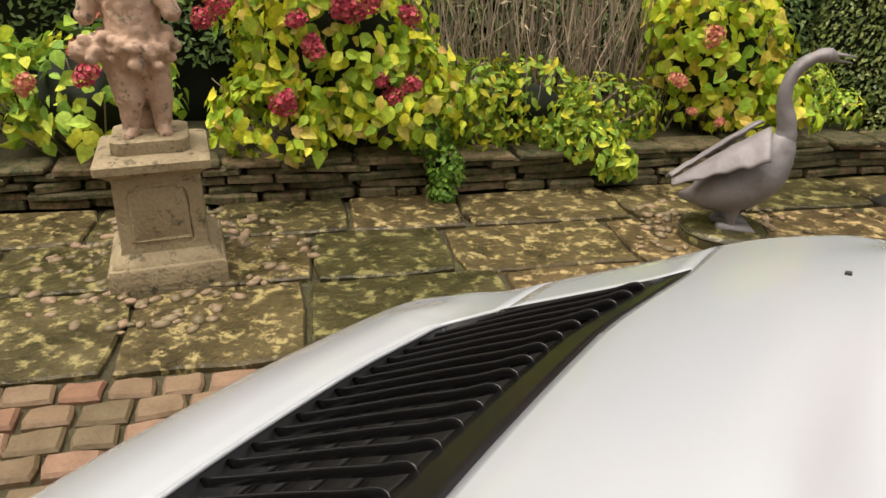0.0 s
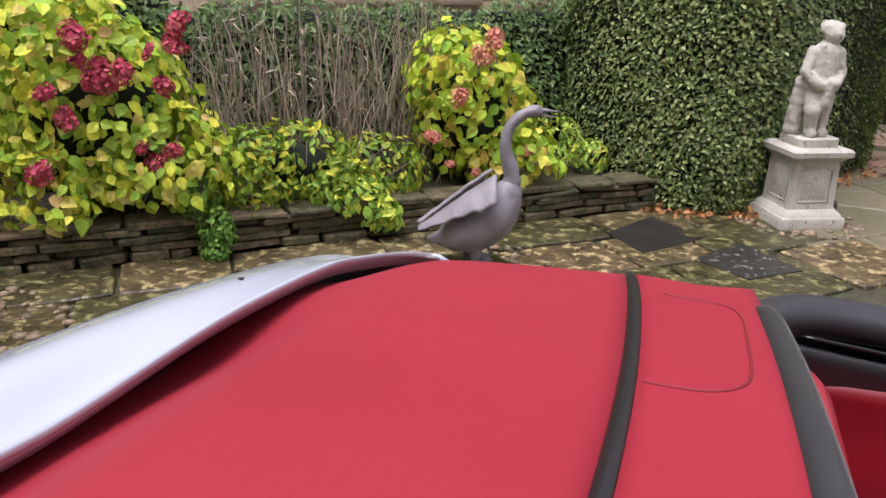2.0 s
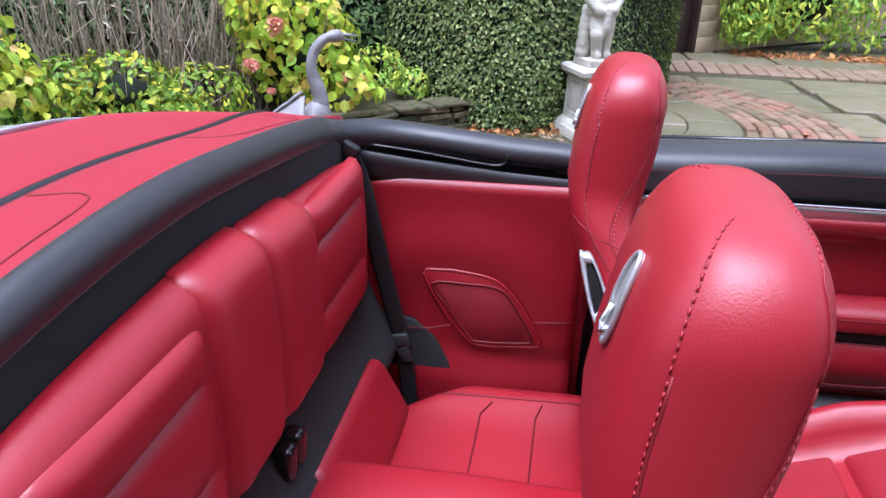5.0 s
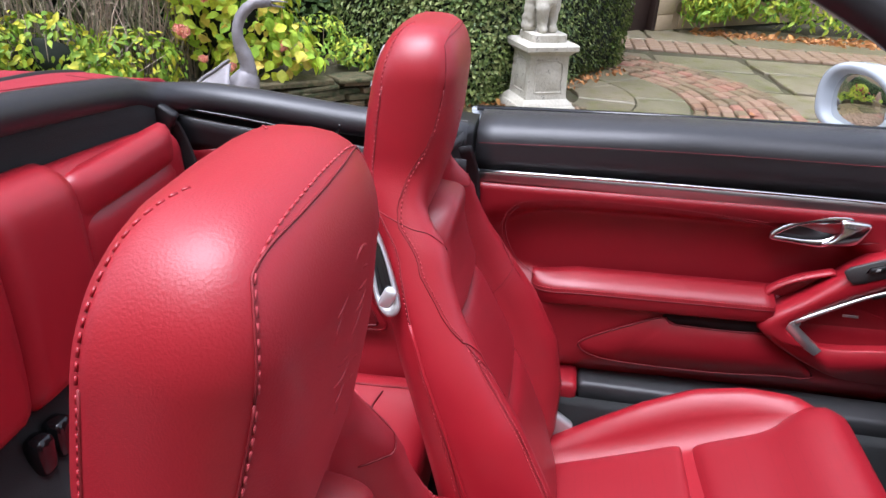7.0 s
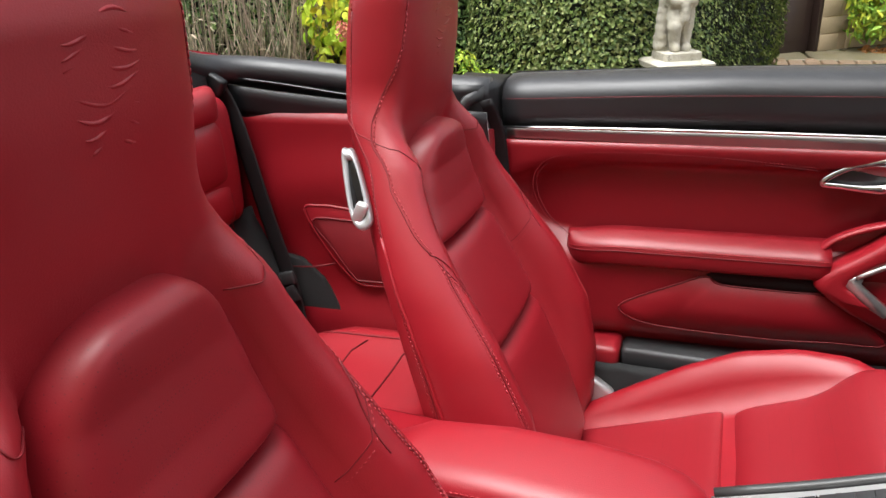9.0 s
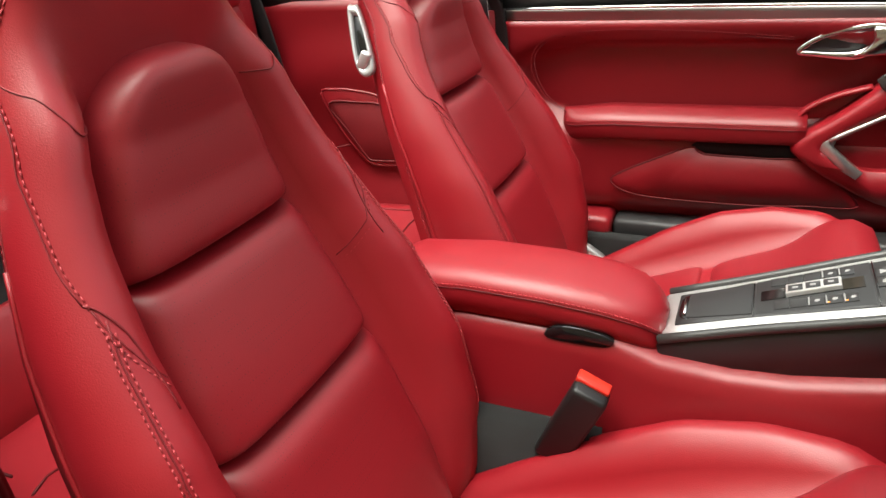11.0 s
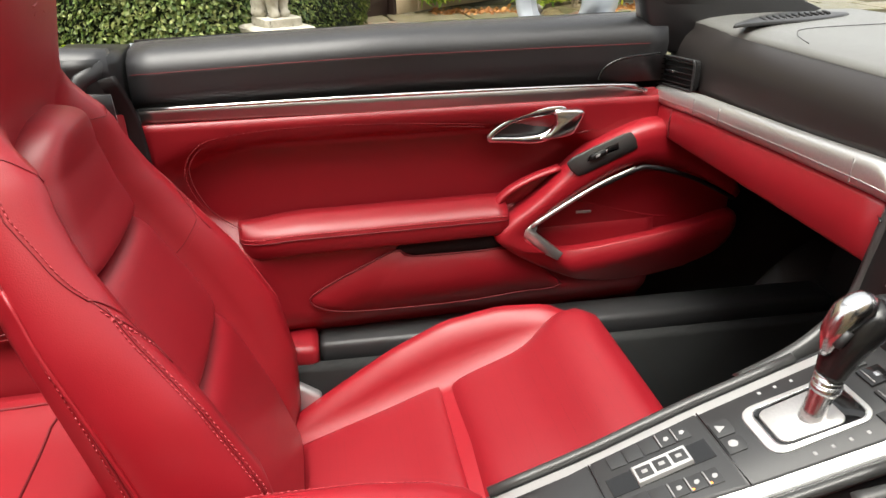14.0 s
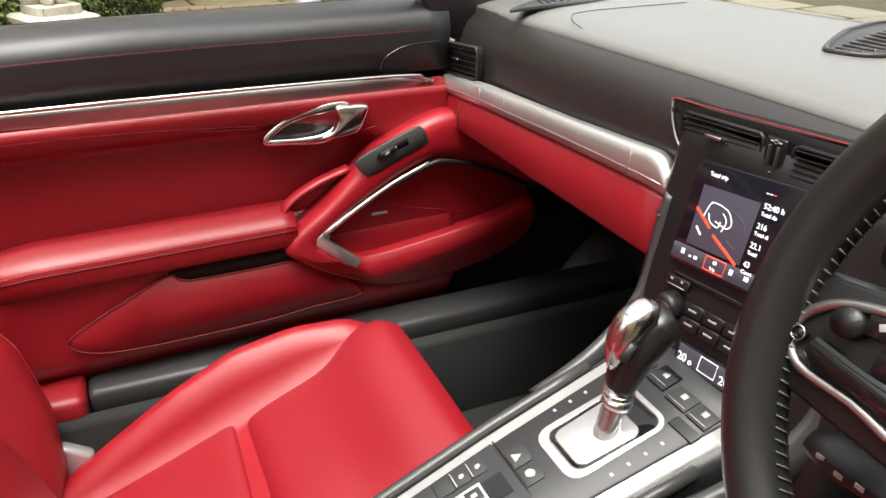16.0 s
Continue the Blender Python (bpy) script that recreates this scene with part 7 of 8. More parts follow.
# pedestal and figure beside the hydrangea
build_pedestal(MOSS_STONE, "mossy lichened square stone pedestal with panelled sides", pose(-2.680, 1.475, 0, 0, 0, 50))
balls = limb((-0.060, -0.045, 0.64), (-0.048, -0.040, 0.78), 0.026, 0.042) + limb((-0.048, -0.040, 0.77), (-0.062, -0.01, 0.94), 0.046, 0.062)
balls += limb((0.060, -0.030, 0.64), (0.062, -0.015, 0.78), 0.026, 0.040) + limb((0.062, -0.015, 0.77), (0.045, 0.0, 0.94), 0.044, 0.062)
balls += limb((-0.060, -0.045, 0.636), (-0.070, -0.100, 0.632), 0.026, 0.020, 4) + limb((0.060, -0.030, 0.636), (0.068, -0.085, 0.632), 0.026, 0.020, 4)
balls += limb((0.0, 0.0, 0.96), (0.0, 0.01, 1.10), 0.092, 0.084, 5) + limb((0.0, 0.01, 1.10), (0.0, 0.01, 1.24), 0.084, 0.088, 5) + limb((-0.095, 0.0, 1.24), (-0.16, -0.02, 1.09), 0.040, 0.032) + limb((0.095, 0.0, 1.24), (0.15, -0.05, 1.10), 0.040, 0.032)
balls += [(0.0, -0.005, 1.42, 0.070), (0.0, -0.02, 1.39, 0.060), (0.0, 0.02, 1.44, 0.068)] + limb((0, 0.0, 1.28), (0, 0, 1.34), 0.042, 0.040, 3)
# knotted garland of leaves and fruit round the hips, a stump behind the legs
gr = random.Random(17)
balls += [((0.128 + gr.gauss(0, 0.012)) * math.cos(q), -0.005 + (0.112 + gr.gauss(0, 0.012)) * math.sin(q), 0.965 + 0.020 * math.sin(2 * q) + gr.gauss(0, 0.024), gr.uniform(0.013, 0.026)) for q in np.linspace(0, 6.28, 74)]
balls += limb((-0.10, -0.06, 0.985), (-0.185, -0.06, 0.965), 0.030, 0.040) + [(-0.16 + gr.gauss(0, 0.025), -0.07 + gr.gauss(0, 0.02), 0.965 + gr.gauss(0, 0.02), 0.020) for k in range(10)]
balls += limb((0.0, 0.070, 0.65), (-0.01, 0.055, 0.93), 0.046, 0.036) + limb((0.005, -0.105, 0.955), (0.02, -0.098, 0.885), 0.024, 0.014, 4) + limb((-0.03, -0.100, 0.95), (-0.045, -0.09, 0.90), 0.020, 0.012, 3)
fig = part("garden_statue", roughen(blob(balls, 0.012), 0.006, 34), PINK_STONE)
fig.matrix_world = pose(-2.680, 1.475, 0, 0, 0, 47) @ Matrix.Diagonal((1.02, 1.02, 1.0, 1))
tagged(fig, "weathered pinkish stone figure with garland on a pedestal", "statue")
# pedestal and figure in front of the box hedge
build_pedestal(PALE_STONE, "pale weathered square stone pedestal with panelled sides", pose(1.158, 4.958, -0.02, 0, 0, 26.4) @ Matrix.Diagonal((0.93, 0.93, 0.99, 1)))
balls = limb((0.045, -0.020, 0.60), (0.050, -0.015, 0.78), 0.030, 0.042) + limb((0.050, -0.015, 0.76), (0.035, 0.0, 0.93), 0.044, 0.060)
balls += limb((-0.035, -0.045, 0.60), (-0.050, -0.07, 0.76), 0.030, 0.042) + limb((-0.050, -0.07, 0.75), (-0.030, 0.0, 0.92), 0.044, 0.058)
balls += [(0.045, -0.055, 0.605, 0.030), (-0.035, -0.08, 0.605, 0.030)]
balls += limb((0.0, 0.0, 0.93), (0.01, 0.0, 1.11), 0.082, 0.074, 5) + limb((0.085, 0.0, 1.12), (0.115, -0.02, 0.99), 0.036, 0.030) + limb((0.115, -0.02, 0.99), (0.05, -0.10, 0.93), 0.030, 0.028)
balls += limb((-0.075, 0.0, 1.12), (-0.12, -0.03, 1.0), 0.036, 0.032) + limb((-0.12, -0.03, 1.0), (-0.06, -0.09, 0.92), 0.03, 0.03)
balls += [(0.025, -0.018, 1.240, 0.052), (0.027, -0.030, 1.222, 0.046), (0.020, 0.012, 1.255, 0.054), (0.012, 0.0, 1.165, 0.032), (0.012, 0.0, 1.14, 0.036)]
balls += [(0.022 + 0.052 * math.cos(q) + gr.gauss(0, 0.006), 0.012 + 0.044 * math.sin(q), 1.272 + gr.gauss(0, 0.014), gr.uniform(0.014, 0.022)) for q in np.linspace(0, 6.28, 16)]
balls += limb((-0.10, 0.055, 0.62), (-0.09, 0.045, 0.92), 0.052, 0.042) + [(0.09 * math.cos(q), 0.085 * math.sin(q), 0.915, 0.030) for q in np.linspace(0, 6.28, 16)] + limb((0.02, -0.09, 0.93), (0.0, -0.10, 0.80), 0.034, 0.026)
fig = part("garden_statue", roughen(blob(balls, 0.015), 0.006, 34), PALE_STONE)
fig.matrix_world = pose(1.158, 4.958, 0.015, 0, 0, 22)
tagged(fig, "pale grey stone child figure on a pedestal before the hedge", "statue")

# swan on a round stone
SW0 = V((-0.625, 3.17, 0))
stone = part("round_base_stone", lathe([(0.02, -0.03), (0.208, -0.03), (0.215, 0.0), (0.212, 0.035), (0.198, 0.060), (0.165, 0.070), (0.01, 0.072)], 36, SW0), STONE_FLAG)
tagged(stone, "round lichened stone slab under the swan", "stone base")
part("round_base_groove", tube([SW0 + V((0.210 * math.cos(q), 0.210 * math.sin(q), 0.048)) for q in np.linspace(0, 6.28, 40, endpoint=False)], 0.006, 5, True), SOIL, stone)
body_b = limb((-0.215, 0, 0.215), (-0.13, 0, 0.225), 0.018, 0.045, 4) + [(-0.08, 0, 0.240, 0.075), (-0.03, 0, 0.262, 0.102), (0.03, 0, 0.288, 0.118), (0.09, 0, 0.320, 0.118), (0.14, 0, 0.362, 0.106), (0.175, 0, 0.415, 0.084), (0.200, 0, 0.470, 0.066)]
body_b += limb((0.0, 0.05, 0.20), (0.0, 0.055, 0.085), 0.034, 0.020, 5) + limb((0.02, -0.05, 0.20), (0.02, -0.055, 0.085), 0.034, 0.020, 5)
swan_geo = [blob(body_b, 0.018)]
neck = spline([(0.185, 0, 0.44), (0.212, 0, 0.50), (0.218, 0, 0.555), (0.203, 0, 0.62), (0.182, 0, 0.68), (0.176, 0, 0.74), (0.190, 0, 0.805), (0.228, 0, 0.862), (0.275, 0, 0.893), (0.320, 0, 0.902), (0.362, 0, 0.900)], 5)
swan_geo.append(tube(neck, [lerp(i, [0, 5, 10, 20, 30, 40, 44, 47, 50], [0.066, 0.056, 0.045, 0.034, 0.029, 0.028, 0.036, 0.033, 0.021]) for i in range(len(neck))], 14, up=(0, 1, 0)))
swan_geo.append(tube([(0.345, 0, 0.909), (0.395, 0, 0.905), (0.455, 0, 0.898)], [0.021, 0.014, 0.004], 8, flat=(1, 0.6)))
swan_geo.append(tube([(0.345, 0, 0.888), (0.39, 0, 0.878), (0.440, 0, 0.872)], [0.016, 0.010, 0.003], 8, flat=(1, 0.6)))
for s in (1, -1):
    def wing(u, v, s=s):
        """Half-raised: a blade from the ridge over the back out to a free, feathered edge."""
        ridge = V((0.128 - 0.40 * u, s * (0.050 - 0.025 * u), 0.575 - 0.285 * u ** 1.1))
        outer = V((0.100 - 0.390 * u, s * (0.205 - 0.145 * u), 0.455 - 0.175 * u + 0.010 * math.sin(26 * u) * (1 - u)))
        p = ridge.lerp(outer, v)
        return p.x, p.y, p.z + 0.030 * math.sin(math.pi * v) * (1 - 0.6 * u)
    swan_geo.append(sheet(wing, 22, 12, 0.012 * s))
    swan_geo.append(loft([[(0.005 + x, s * 0.052 + y, z) for x, y, z in r] for r in (((-0.05, -0.025, 0.068), (0.13, -0.060, 0.068), (0.13, 0.060, 0.068), (-0.05, 0.025, 0.068)), ((-0.04, -0.018, 0.098), (0.12, -0.050, 0.082), (0.12, 0.050, 0.082), (-0.04, 0.018, 0.098)))]))
swan = part("swan_sculpture", roughen(merge(*swan_geo), 0.005, 26), LEAD)
swan.matrix_world = Matrix.Translation(SW0 + V((-0.010, -0.010, 0))) @ pose(0, 0, 0, 0, 0, 27)
tagged(swan, "grey weathered lead swan sculpture with raised neck and open beak", "sculpture")


# ---- planting ----
def crown_points(c, r, n, rnd, low=-0.6, lump=0.18, f=3.0):
    """Places on an uneven rounded crown, with outward ways."""
    out = []
    off = V((rnd.uniform(0, 50), rnd.uniform(0, 50), 0))
    while len(out) < n:
        d = V((rnd.gauss(0, 1), rnd.gauss(0, 1), rnd.gauss(0, 1))).normalized()
        if d.z < low:
            continue
        k = 1 + lump * noise.noise(d * f + off)
        k *= rnd.uniform(0.72, 1.0) ** 0.6
        out.append((V(c) + V((d.x * r[0], d.y * r[1], d.z * r[2])) * k, V((d.x, d.y, d.z * 0.6 - 0.15))))
    return out


# solid lump inside a crown; its dark colour is the shade between the leaves
def core(c, r, k=0.72):
    bm = bmesh.new()
    bmesh.ops.create_icosphere(bm, subdivisions=3, radius=1, matrix=Matrix.Translation(c) @ Matrix.Diagonal((r[0] * k, r[1] * k, r[2] * k, 1)))
    for v in bm.verts:
        v.co += (v.co - V(c)) * 0.25 * noise.noise(v.co * 4)
    return bm


def flower_head(rnd, r):
    """Uneven cluster of four-petalled florets in a few flattened lobes."""
    vs, fs = [], []
    for lobe in range(4):
        c = V((rnd.uniform(-0.6, 0.6) * r, rnd.uniform(-0.6, 0.6) * r, rnd.uniform(-0.25, 0.15) * r)) if lobe else V((0, 0, 0))
        k_ = rnd.uniform(0.55, 0.8) if lobe else 0.8
        for i in range(30):
            q, w = math.acos(1 - 1.5 * (i + 0.5) / 30), i * 2.39996
            d = V((math.sin(q) * math.cos(w), math.sin(q) * math.sin(w), math.cos(q)))
            p = c + V((d.x * r, d.y * r, d.z * r * 0.6)) * k_ * rnd.uniform(0.8, 1.12)
            d = (d + V((rnd.gauss(0, 0.35), rnd.gauss(0, 0.35), rnd.gauss(0, 0.35)))).normalized()
            t1 = d.orthogonal().normalized()
            t2 = d.cross(t1)
            s = r * rnd.uniform(0.17, 0.30)
            a = rnd.uniform(0, 6.28)
            o = len(vs)
            vs += [p] + [p + (t1 * math.cos(a + k * 1.5708) + t2 * math.sin(a + k * 1.5708)) * s + d * s * rnd.uniform(-0.1, 0.45) for k in range(4)]
            fs += [(o, o + 1, o + 2), (o, o + 2, o + 3), (o, o + 3, o + 4), (o, o + 4, o + 1)]
    return vs, fs


def hydrangea(label, centres, n, size, mat, flowers, fmat, seed, fsize=0.055):
    r_ = random.Random(seed)
    c0 = centres[0][0]
    ob = thing("hydrangea_shrub", label, "shrub", (c0.x, c0.y, 0.18))
    base = V((c0.x, c0.y, 0.18))
    pts = []
    for c, r in centres:
        pts += [(p - base, d) for p, d in crown_points(c, r, int(n * r[0] * r[2] / sum(q[1][0] * q[1][2] for q in centres)), r_)]
    part("foliage", leaves(pts, size, r_, 0.78, 0.35), mat, ob, smooth=False, kind="stuff")
    part("inner_shade", core(centres[0][0] - base, centres[0][1], 0.62), BACKING, ob, "dark solid core for the shade inside the foliage")
    for i in range(16):
        c, r = centres[i % len(centres)]
        tip = c - base + V((r_.uniform(-0.8, 0.8) * r[0], r_.uniform(-0.7, 0.7) * r[1], r_.uniform(0.1, 0.8) * r[2]))
        part("stem", tube(spline([(tip.x * 0.3, tip.y * 0.3, 0), (tip.x * 0.7, tip.y * 0.7, tip.z * 0.55), tip], 3), [0.007 - 0.0006 * k for k in range(7)], 5), BARK, ob)
    for px, py, pz, k in flowers:
        f = part("flower_head", flower_head(r_, fsize * k * r_.uniform(0.85, 1.15)), fmat, ob, "faded dusky flower head", False)
        p = V((px, py, pz)) - base
        f.matrix_local = Matrix.Translation(p) @ (V((0.25, -0.75, 0.55)) + V((r_.gauss(0, 0.25), r_.gauss(0, 0.25), r_.gauss(0, 0.2)))).to_track_quat("Z", "Y").to_matrix().to_4x4()
    return ob


def on_bed(lst):
    return [(*bed(a, b, z), k) for a, b, z, k in lst]


FLW_A = on_bed([(4.13, -0.1, 1.0, 1), (4.05, -0.1, 1.06, 1.1), (3.68, -0.1, 0.99, 1), (3.39, -0.1, 1.05, 1.35), (3.30, -0.1, 1.07, 1.1), (3.62, -0.1, 0.85, 1), (3.11, -0.1, 0.99, 1.1), (3.26, -0.1, 0.69, 0.8), (3.12, -0.1, 0.65, 1), (3.22, -0.1, 0.57, 1), (3.77, -0.1, 0.56, 1.3), (4.69, -0.1, 0.73, 1.2), (3.47, -0.1, 1.04, 1.1), (3.06, -0.1, 1.2, 1.2), (3.02, -0.1, 1.31, 1.2), (3.52, -0.1, 1.25, 1.2), (3.17, -0.1, 1.17, 0.8), (3.51, -0.1, 1.16, 0.8)])
FLW_B = on_bed([(1.19, 0.02, 1.2, 1.4), (1.27, 0.02, 1.09, 1.2), (1.39, 0.02, 0.86, 1.2), (1.58, 0.02, 0.62, 0.9), (0.92, 0.02, 0.49, 0.9), (1.46, 0.02, 0.43, 0.7), (1.28, 0.02, 0.37, 0.7)])
FLW_C = on_bed([(5.05, 0.05, 0.66, 1), (4.59, 0.05, 1.03, 1.2), (4.75, 0.05, 0.84, 0.9)])

hydrangea("large yellowing hydrangea with faded red flower heads over the wall",
          [(bed(3.50, 0.42, 0.78), (0.62, 0.50, 0.62)), (bed(3.25, 0.30, 0.52), (0.55, 0.42, 0.36)), (bed(3.75, 0.35, 1.15), (0.50, 0.45, 0.45)), (bed(3.85, 0.22, 0.42), (0.42, 0.32, 0.28))], 3000, 0.077, HYDRANGEA,
          FLW_A, FLOWER, 3)
hydrangea("lime and yellow hydrangea with dusty pink flower heads", [(bed(1.12, 0.50, 0.66), (0.46, 0.42, 0.50)), (bed(1.25, 0.45, 0.95), (0.36, 0.36, 0.34)), (bed(0.95, 0.32, 0.42), (0.40, 0.30, 0.26))], 1450, 0.077, HYDR_LIME,
          FLW_B, FLOWER_PALE, 4, 0.045)
hydrangea("green hydrangea with few faded flower heads", [(bed(4.85, 0.42, 0.52), (0.60, 0.42, 0.36)), (bed(5.5, 0.5, 0.55), (0.5, 0.4, 0.4))], 700, 0.095, GREEN_LEAF, FLW_C, FLOWER_PALE, 5)


def shrub(name, label, cat, centres, n, size, mat, seed, width=0.5, simple=False, dark=True, twigs=0):
    r_ = random.Random(seed)
    c0 = centres[0][0]
    base = V((c0[0], c0[1], max(0.0, c0[2] - centres[0][1][2])))
    ob = thing(name, label, cat, tuple(base))
    pts = []
    for c, r in centres:
        pts += [(p - base, d) for p, d in crown_points(c, r, n // len(centres), r_, -0.8)]
    part("foliage", leaves(pts, size, r_, width, 0.4, simple), mat, ob, smooth=False, kind="stuff")
    if dark:
        part("inner_shade", core(V(c0) - base, centres[0][1], 0.45), BACKING, ob, "dark solid core for the shade inside the foliage")
    for i in range(twigs):
        c, r = centres[i % len(centres)]
        tip = V(c) - base + V((r_.uniform(-1, 1) * r[0], r_.uniform(-1, 1) * r[1], r_.uniform(0.2, 1.2) * r[2]))
        part("twig", tube([(tip.x * 0.2, tip.y * 0.2, 0), (tip.x * 0.7, tip.y * 0.7, tip.z * 0.6), tip], [0.004, 0.003, 0.0015], 4), BARK, ob)
    return ob


shrub("yellowing_shrub", "low yellow-green leafy shrub at the bed edge", "shrub", [(bed(2.36, 0.32, 0.42), (0.42, 0.32, 0.30)), (bed(1.85, 0.40, 0.36), (0.36, 0.28, 0.22)), (bed(2.68, 0.25, 0.42), (0.30, 0.25, 0.28)), (bed(2.15, 0.20, 0.30), (0.34, 0.18, 0.20))], 2400, 0.056, YELLOW_LEAF, 11, 0.5, False, True, 14)
shrub("leafy_perennial", "green perennial drooping over the wall", "plant", [(bed(2.12, 0.08, 0.26), (0.26, 0.16, 0.15)), (bed(1.92, -0.04, 0.17), (0.12, 0.07, 0.11))], 420, 0.062, GREEN_LEAF, 12, 0.55, False, False, 4)
shrub("trailing_plant", "small-leaved trailing plant hanging down the wall", "plant", [(bed(2.93, -0.07, 0.19), (0.12, 0.08, 0.13)), (bed(2.95, -0.09, 0.05), (0.07, 0.06, 0.12)), (bed(3.04, 0.05, 0.34), (0.18, 0.10, 0.14))], 900, 0.034, TRAIL_LEAF, 13, 0.6, False, False, 6)
shrub("bright_green_plant", "bright green leafy plant beside the hedge", "plant", [(bed(0.42, 0.55, 0.42), (0.20, 0.20, 0.20)), (bed(0.15, 0.50, 0.30), (0.16, 0.15, 0.12))], 620, 0.050, GREEN_LEAF, 14, 0.4, False, False, 6)
# bare stems and old canes behind the planting
r_ = random.Random(21)
canes = thing("bare_canes", "thicket of bare grey twigs and old canes", "twigs", tuple(bed(2.2, 0.75, 0.18)))
sv, sf = [], []
for i in range(300):
    a, b = r_.uniform(1.35, 3.0), r_.uniform(0.45, 1.0)
    p = bed(a, b, 0.18) - bed(2.2, 0.75, 0.18)
    h = r_.uniform(0.5, 1.35)
    q = p + V((r_.gauss(0, 0.16), r_.gauss(0, 0.12), h))
    o = len(sv)
    m_ = p.lerp(q, 0.5) + V((r_.gauss(0, 0.04), r_.gauss(0, 0.03), 0))
    kr = r_.choice((0.6, 0.8, 1.0, 1.0, 1.9))
    t = tube([p, m_, q], [0.005 * kr, 0.004 * kr, 0.0018 * kr], 4)
    sv += t[0]
    sf += [tuple(k + o for k in f) for f in t[1]]
part("cane_thicket", (sv, sf), BARK, canes, smooth=False, kind="stuff")
sv, sf = [], []
for i in range(130):
    a, b = r_.uniform(1.35, 2.9), r_.uniform(0.40, 0.75)
    p = bed(a, b, 0.30 + 0.5 * r_.random()) - bed(2.2, 0.75, 0.18)
    q = p + V((r_.gauss(0, 0.13), r_.gauss(0, 0.10), r_.uniform(0.25, 0.8)))
    m_ = p.lerp(q, 0.6) + V((r_.gauss(0, 0.05), r_.gauss(0, 0.04), 0))
    t = tube([p, m_, q, q + V((r_.gauss(0, 0.06), r_.gauss(0, 0.06), -0.06))], [0.0035, 0.003, 0.002, 0.001], 4)
    o = len(sv)
    sv += t[0]
    sf += [tuple(k + o for k in f) for f in t[1]]
part("pale_stalk_tangle", (sv, sf), STRAW, canes, smooth=False, kind="stuff")
wisp = [(bed(r_.uniform(1.4, 2.9), r_.uniform(0.45, 0.95), r_.uniform(0.4, 1.35)) - bed(2.2, 0.75, 0.18), V((r_.gauss(0, 1), r_.gauss(0, 1), r_.gauss(-0.6, 1)))) for i in range(420)]
part("withered_leaves", leaves(wisp, 0.07, r_, 0.16, 0.5, True), STRAW, canes, smooth=False, kind="stuff")
# dark evergreen behind the bed
ev = thing("evergreen_hedge", "dark evergreen hedge behind the flower bed", "hedge", tuple(bed(3.2, 1.3, 0.0)))
eb = bed(3.2, 1.3, 0.0)
epts = []
for i in range(15000):
    a, z = r_.uniform(-0.5, 7.2), r_.uniform(0.15, 1.0) ** 0.8
    top = 1.30 + 0.12 * noise.noise(V((a * 1.5, 0, 0))) + (0.9 * smooth01((a - 3.0) / 0.6))
    bulge = 0.95 + 0.12 * noise.noise(V((a * 2.2, z * 3, 3))) + r_.uniform(-0.04, 0.16)
    epts.append((bed(a, bulge, 0.1 + z * top) - eb, V((0.643, -0.766, 0.25))))
part("foliage", leaves(epts, 0.055, r_, 0.5, 0.4, True), DARK_LEAF, ev, smooth=False, kind="stuff")
part("inner_shade", sheet(lambda u, v: bed(7.4 - 8.0 * u, 1.12, 0.0 + (1.30 + 0.9 * smooth01((7.4 - 8.0 * u - 3.0) / 0.6)) * v) - eb, 20, 6, 0.35), BACKING, ev, "dark solid core for the shade inside the foliage")

# clipped box hedge
HEDGE = [(-0.60, 5.45), (-0.10, 5.02), (0.30, 4.82), (0.70, 4.86), (1.02, 5.20), (1.30, 5.75), (1.62, 6.35), (1.98, 7.10), (1.85, 7.6), (1.2, 7.75), (0.2, 7.2), (-0.6, 6.3)]
hl = [(p.x, p.y) for p in spline([(x, y, 0) for x, y in HEDGE], 6, True)]
hc = V((0.62, 6.15, 0))


def hedge_at(t, z):
    i = int(t * len(hl)) % len(hl)
    j = (i + 1) % len(hl)
    f = t * len(hl) - int(t * len(hl))
    p = V((hl[i][0] + (hl[j][0] - hl[i][0]) * f, hl[i][1] + (hl[j][1] - hl[i][1]) * f, 0))
    k = lerp(z, [0.0, 0.10, 0.45, 1.2, 2.0, 2.35, 2.5], [0.955, 0.975, 1.0, 1.0, 0.98, 0.86, 0.5])
    k += 0.022 * noise.noise(V((p.x * 2.4, p.y * 2.4, z * 2.4)))
    return hc + (p - hc) * k + V((0, 0, z))


hedge = thing("box_hedge", "dense clipped green box hedge beside the paving", "hedge", tuple(hc))
part("inner_shade", loft([[hedge_at(i / 60, z) * 0.965 + hc * 0.035 - hc for i in range(60)] for z in (0.03, 0.3, 0.8, 1.4, 2.0, 2.35, 2.48)]), BACKING, hedge, "dark solid core for the shade inside the foliage")
hp = []
while len(hp) < 42000:
    t, z = r_.random(), r_.uniform(0.02, 2.5)
    p = hedge_at(t, z)
    if (p - hc).dot(V((-0.3, 1, 0))) > 0.55 and r_.random() < 0.8:
        continue
    n_ = (p - hc)
    n_.z = 0.25
    hp.append((p - hc - n_.normalized() * r_.uniform(-0.012, 0.05), n_))
part("foliage", leaves(hp, 0.036, r_, 0.6, 0.4, True), BOX_LEAF, hedge, smooth=False, kind="stuff")
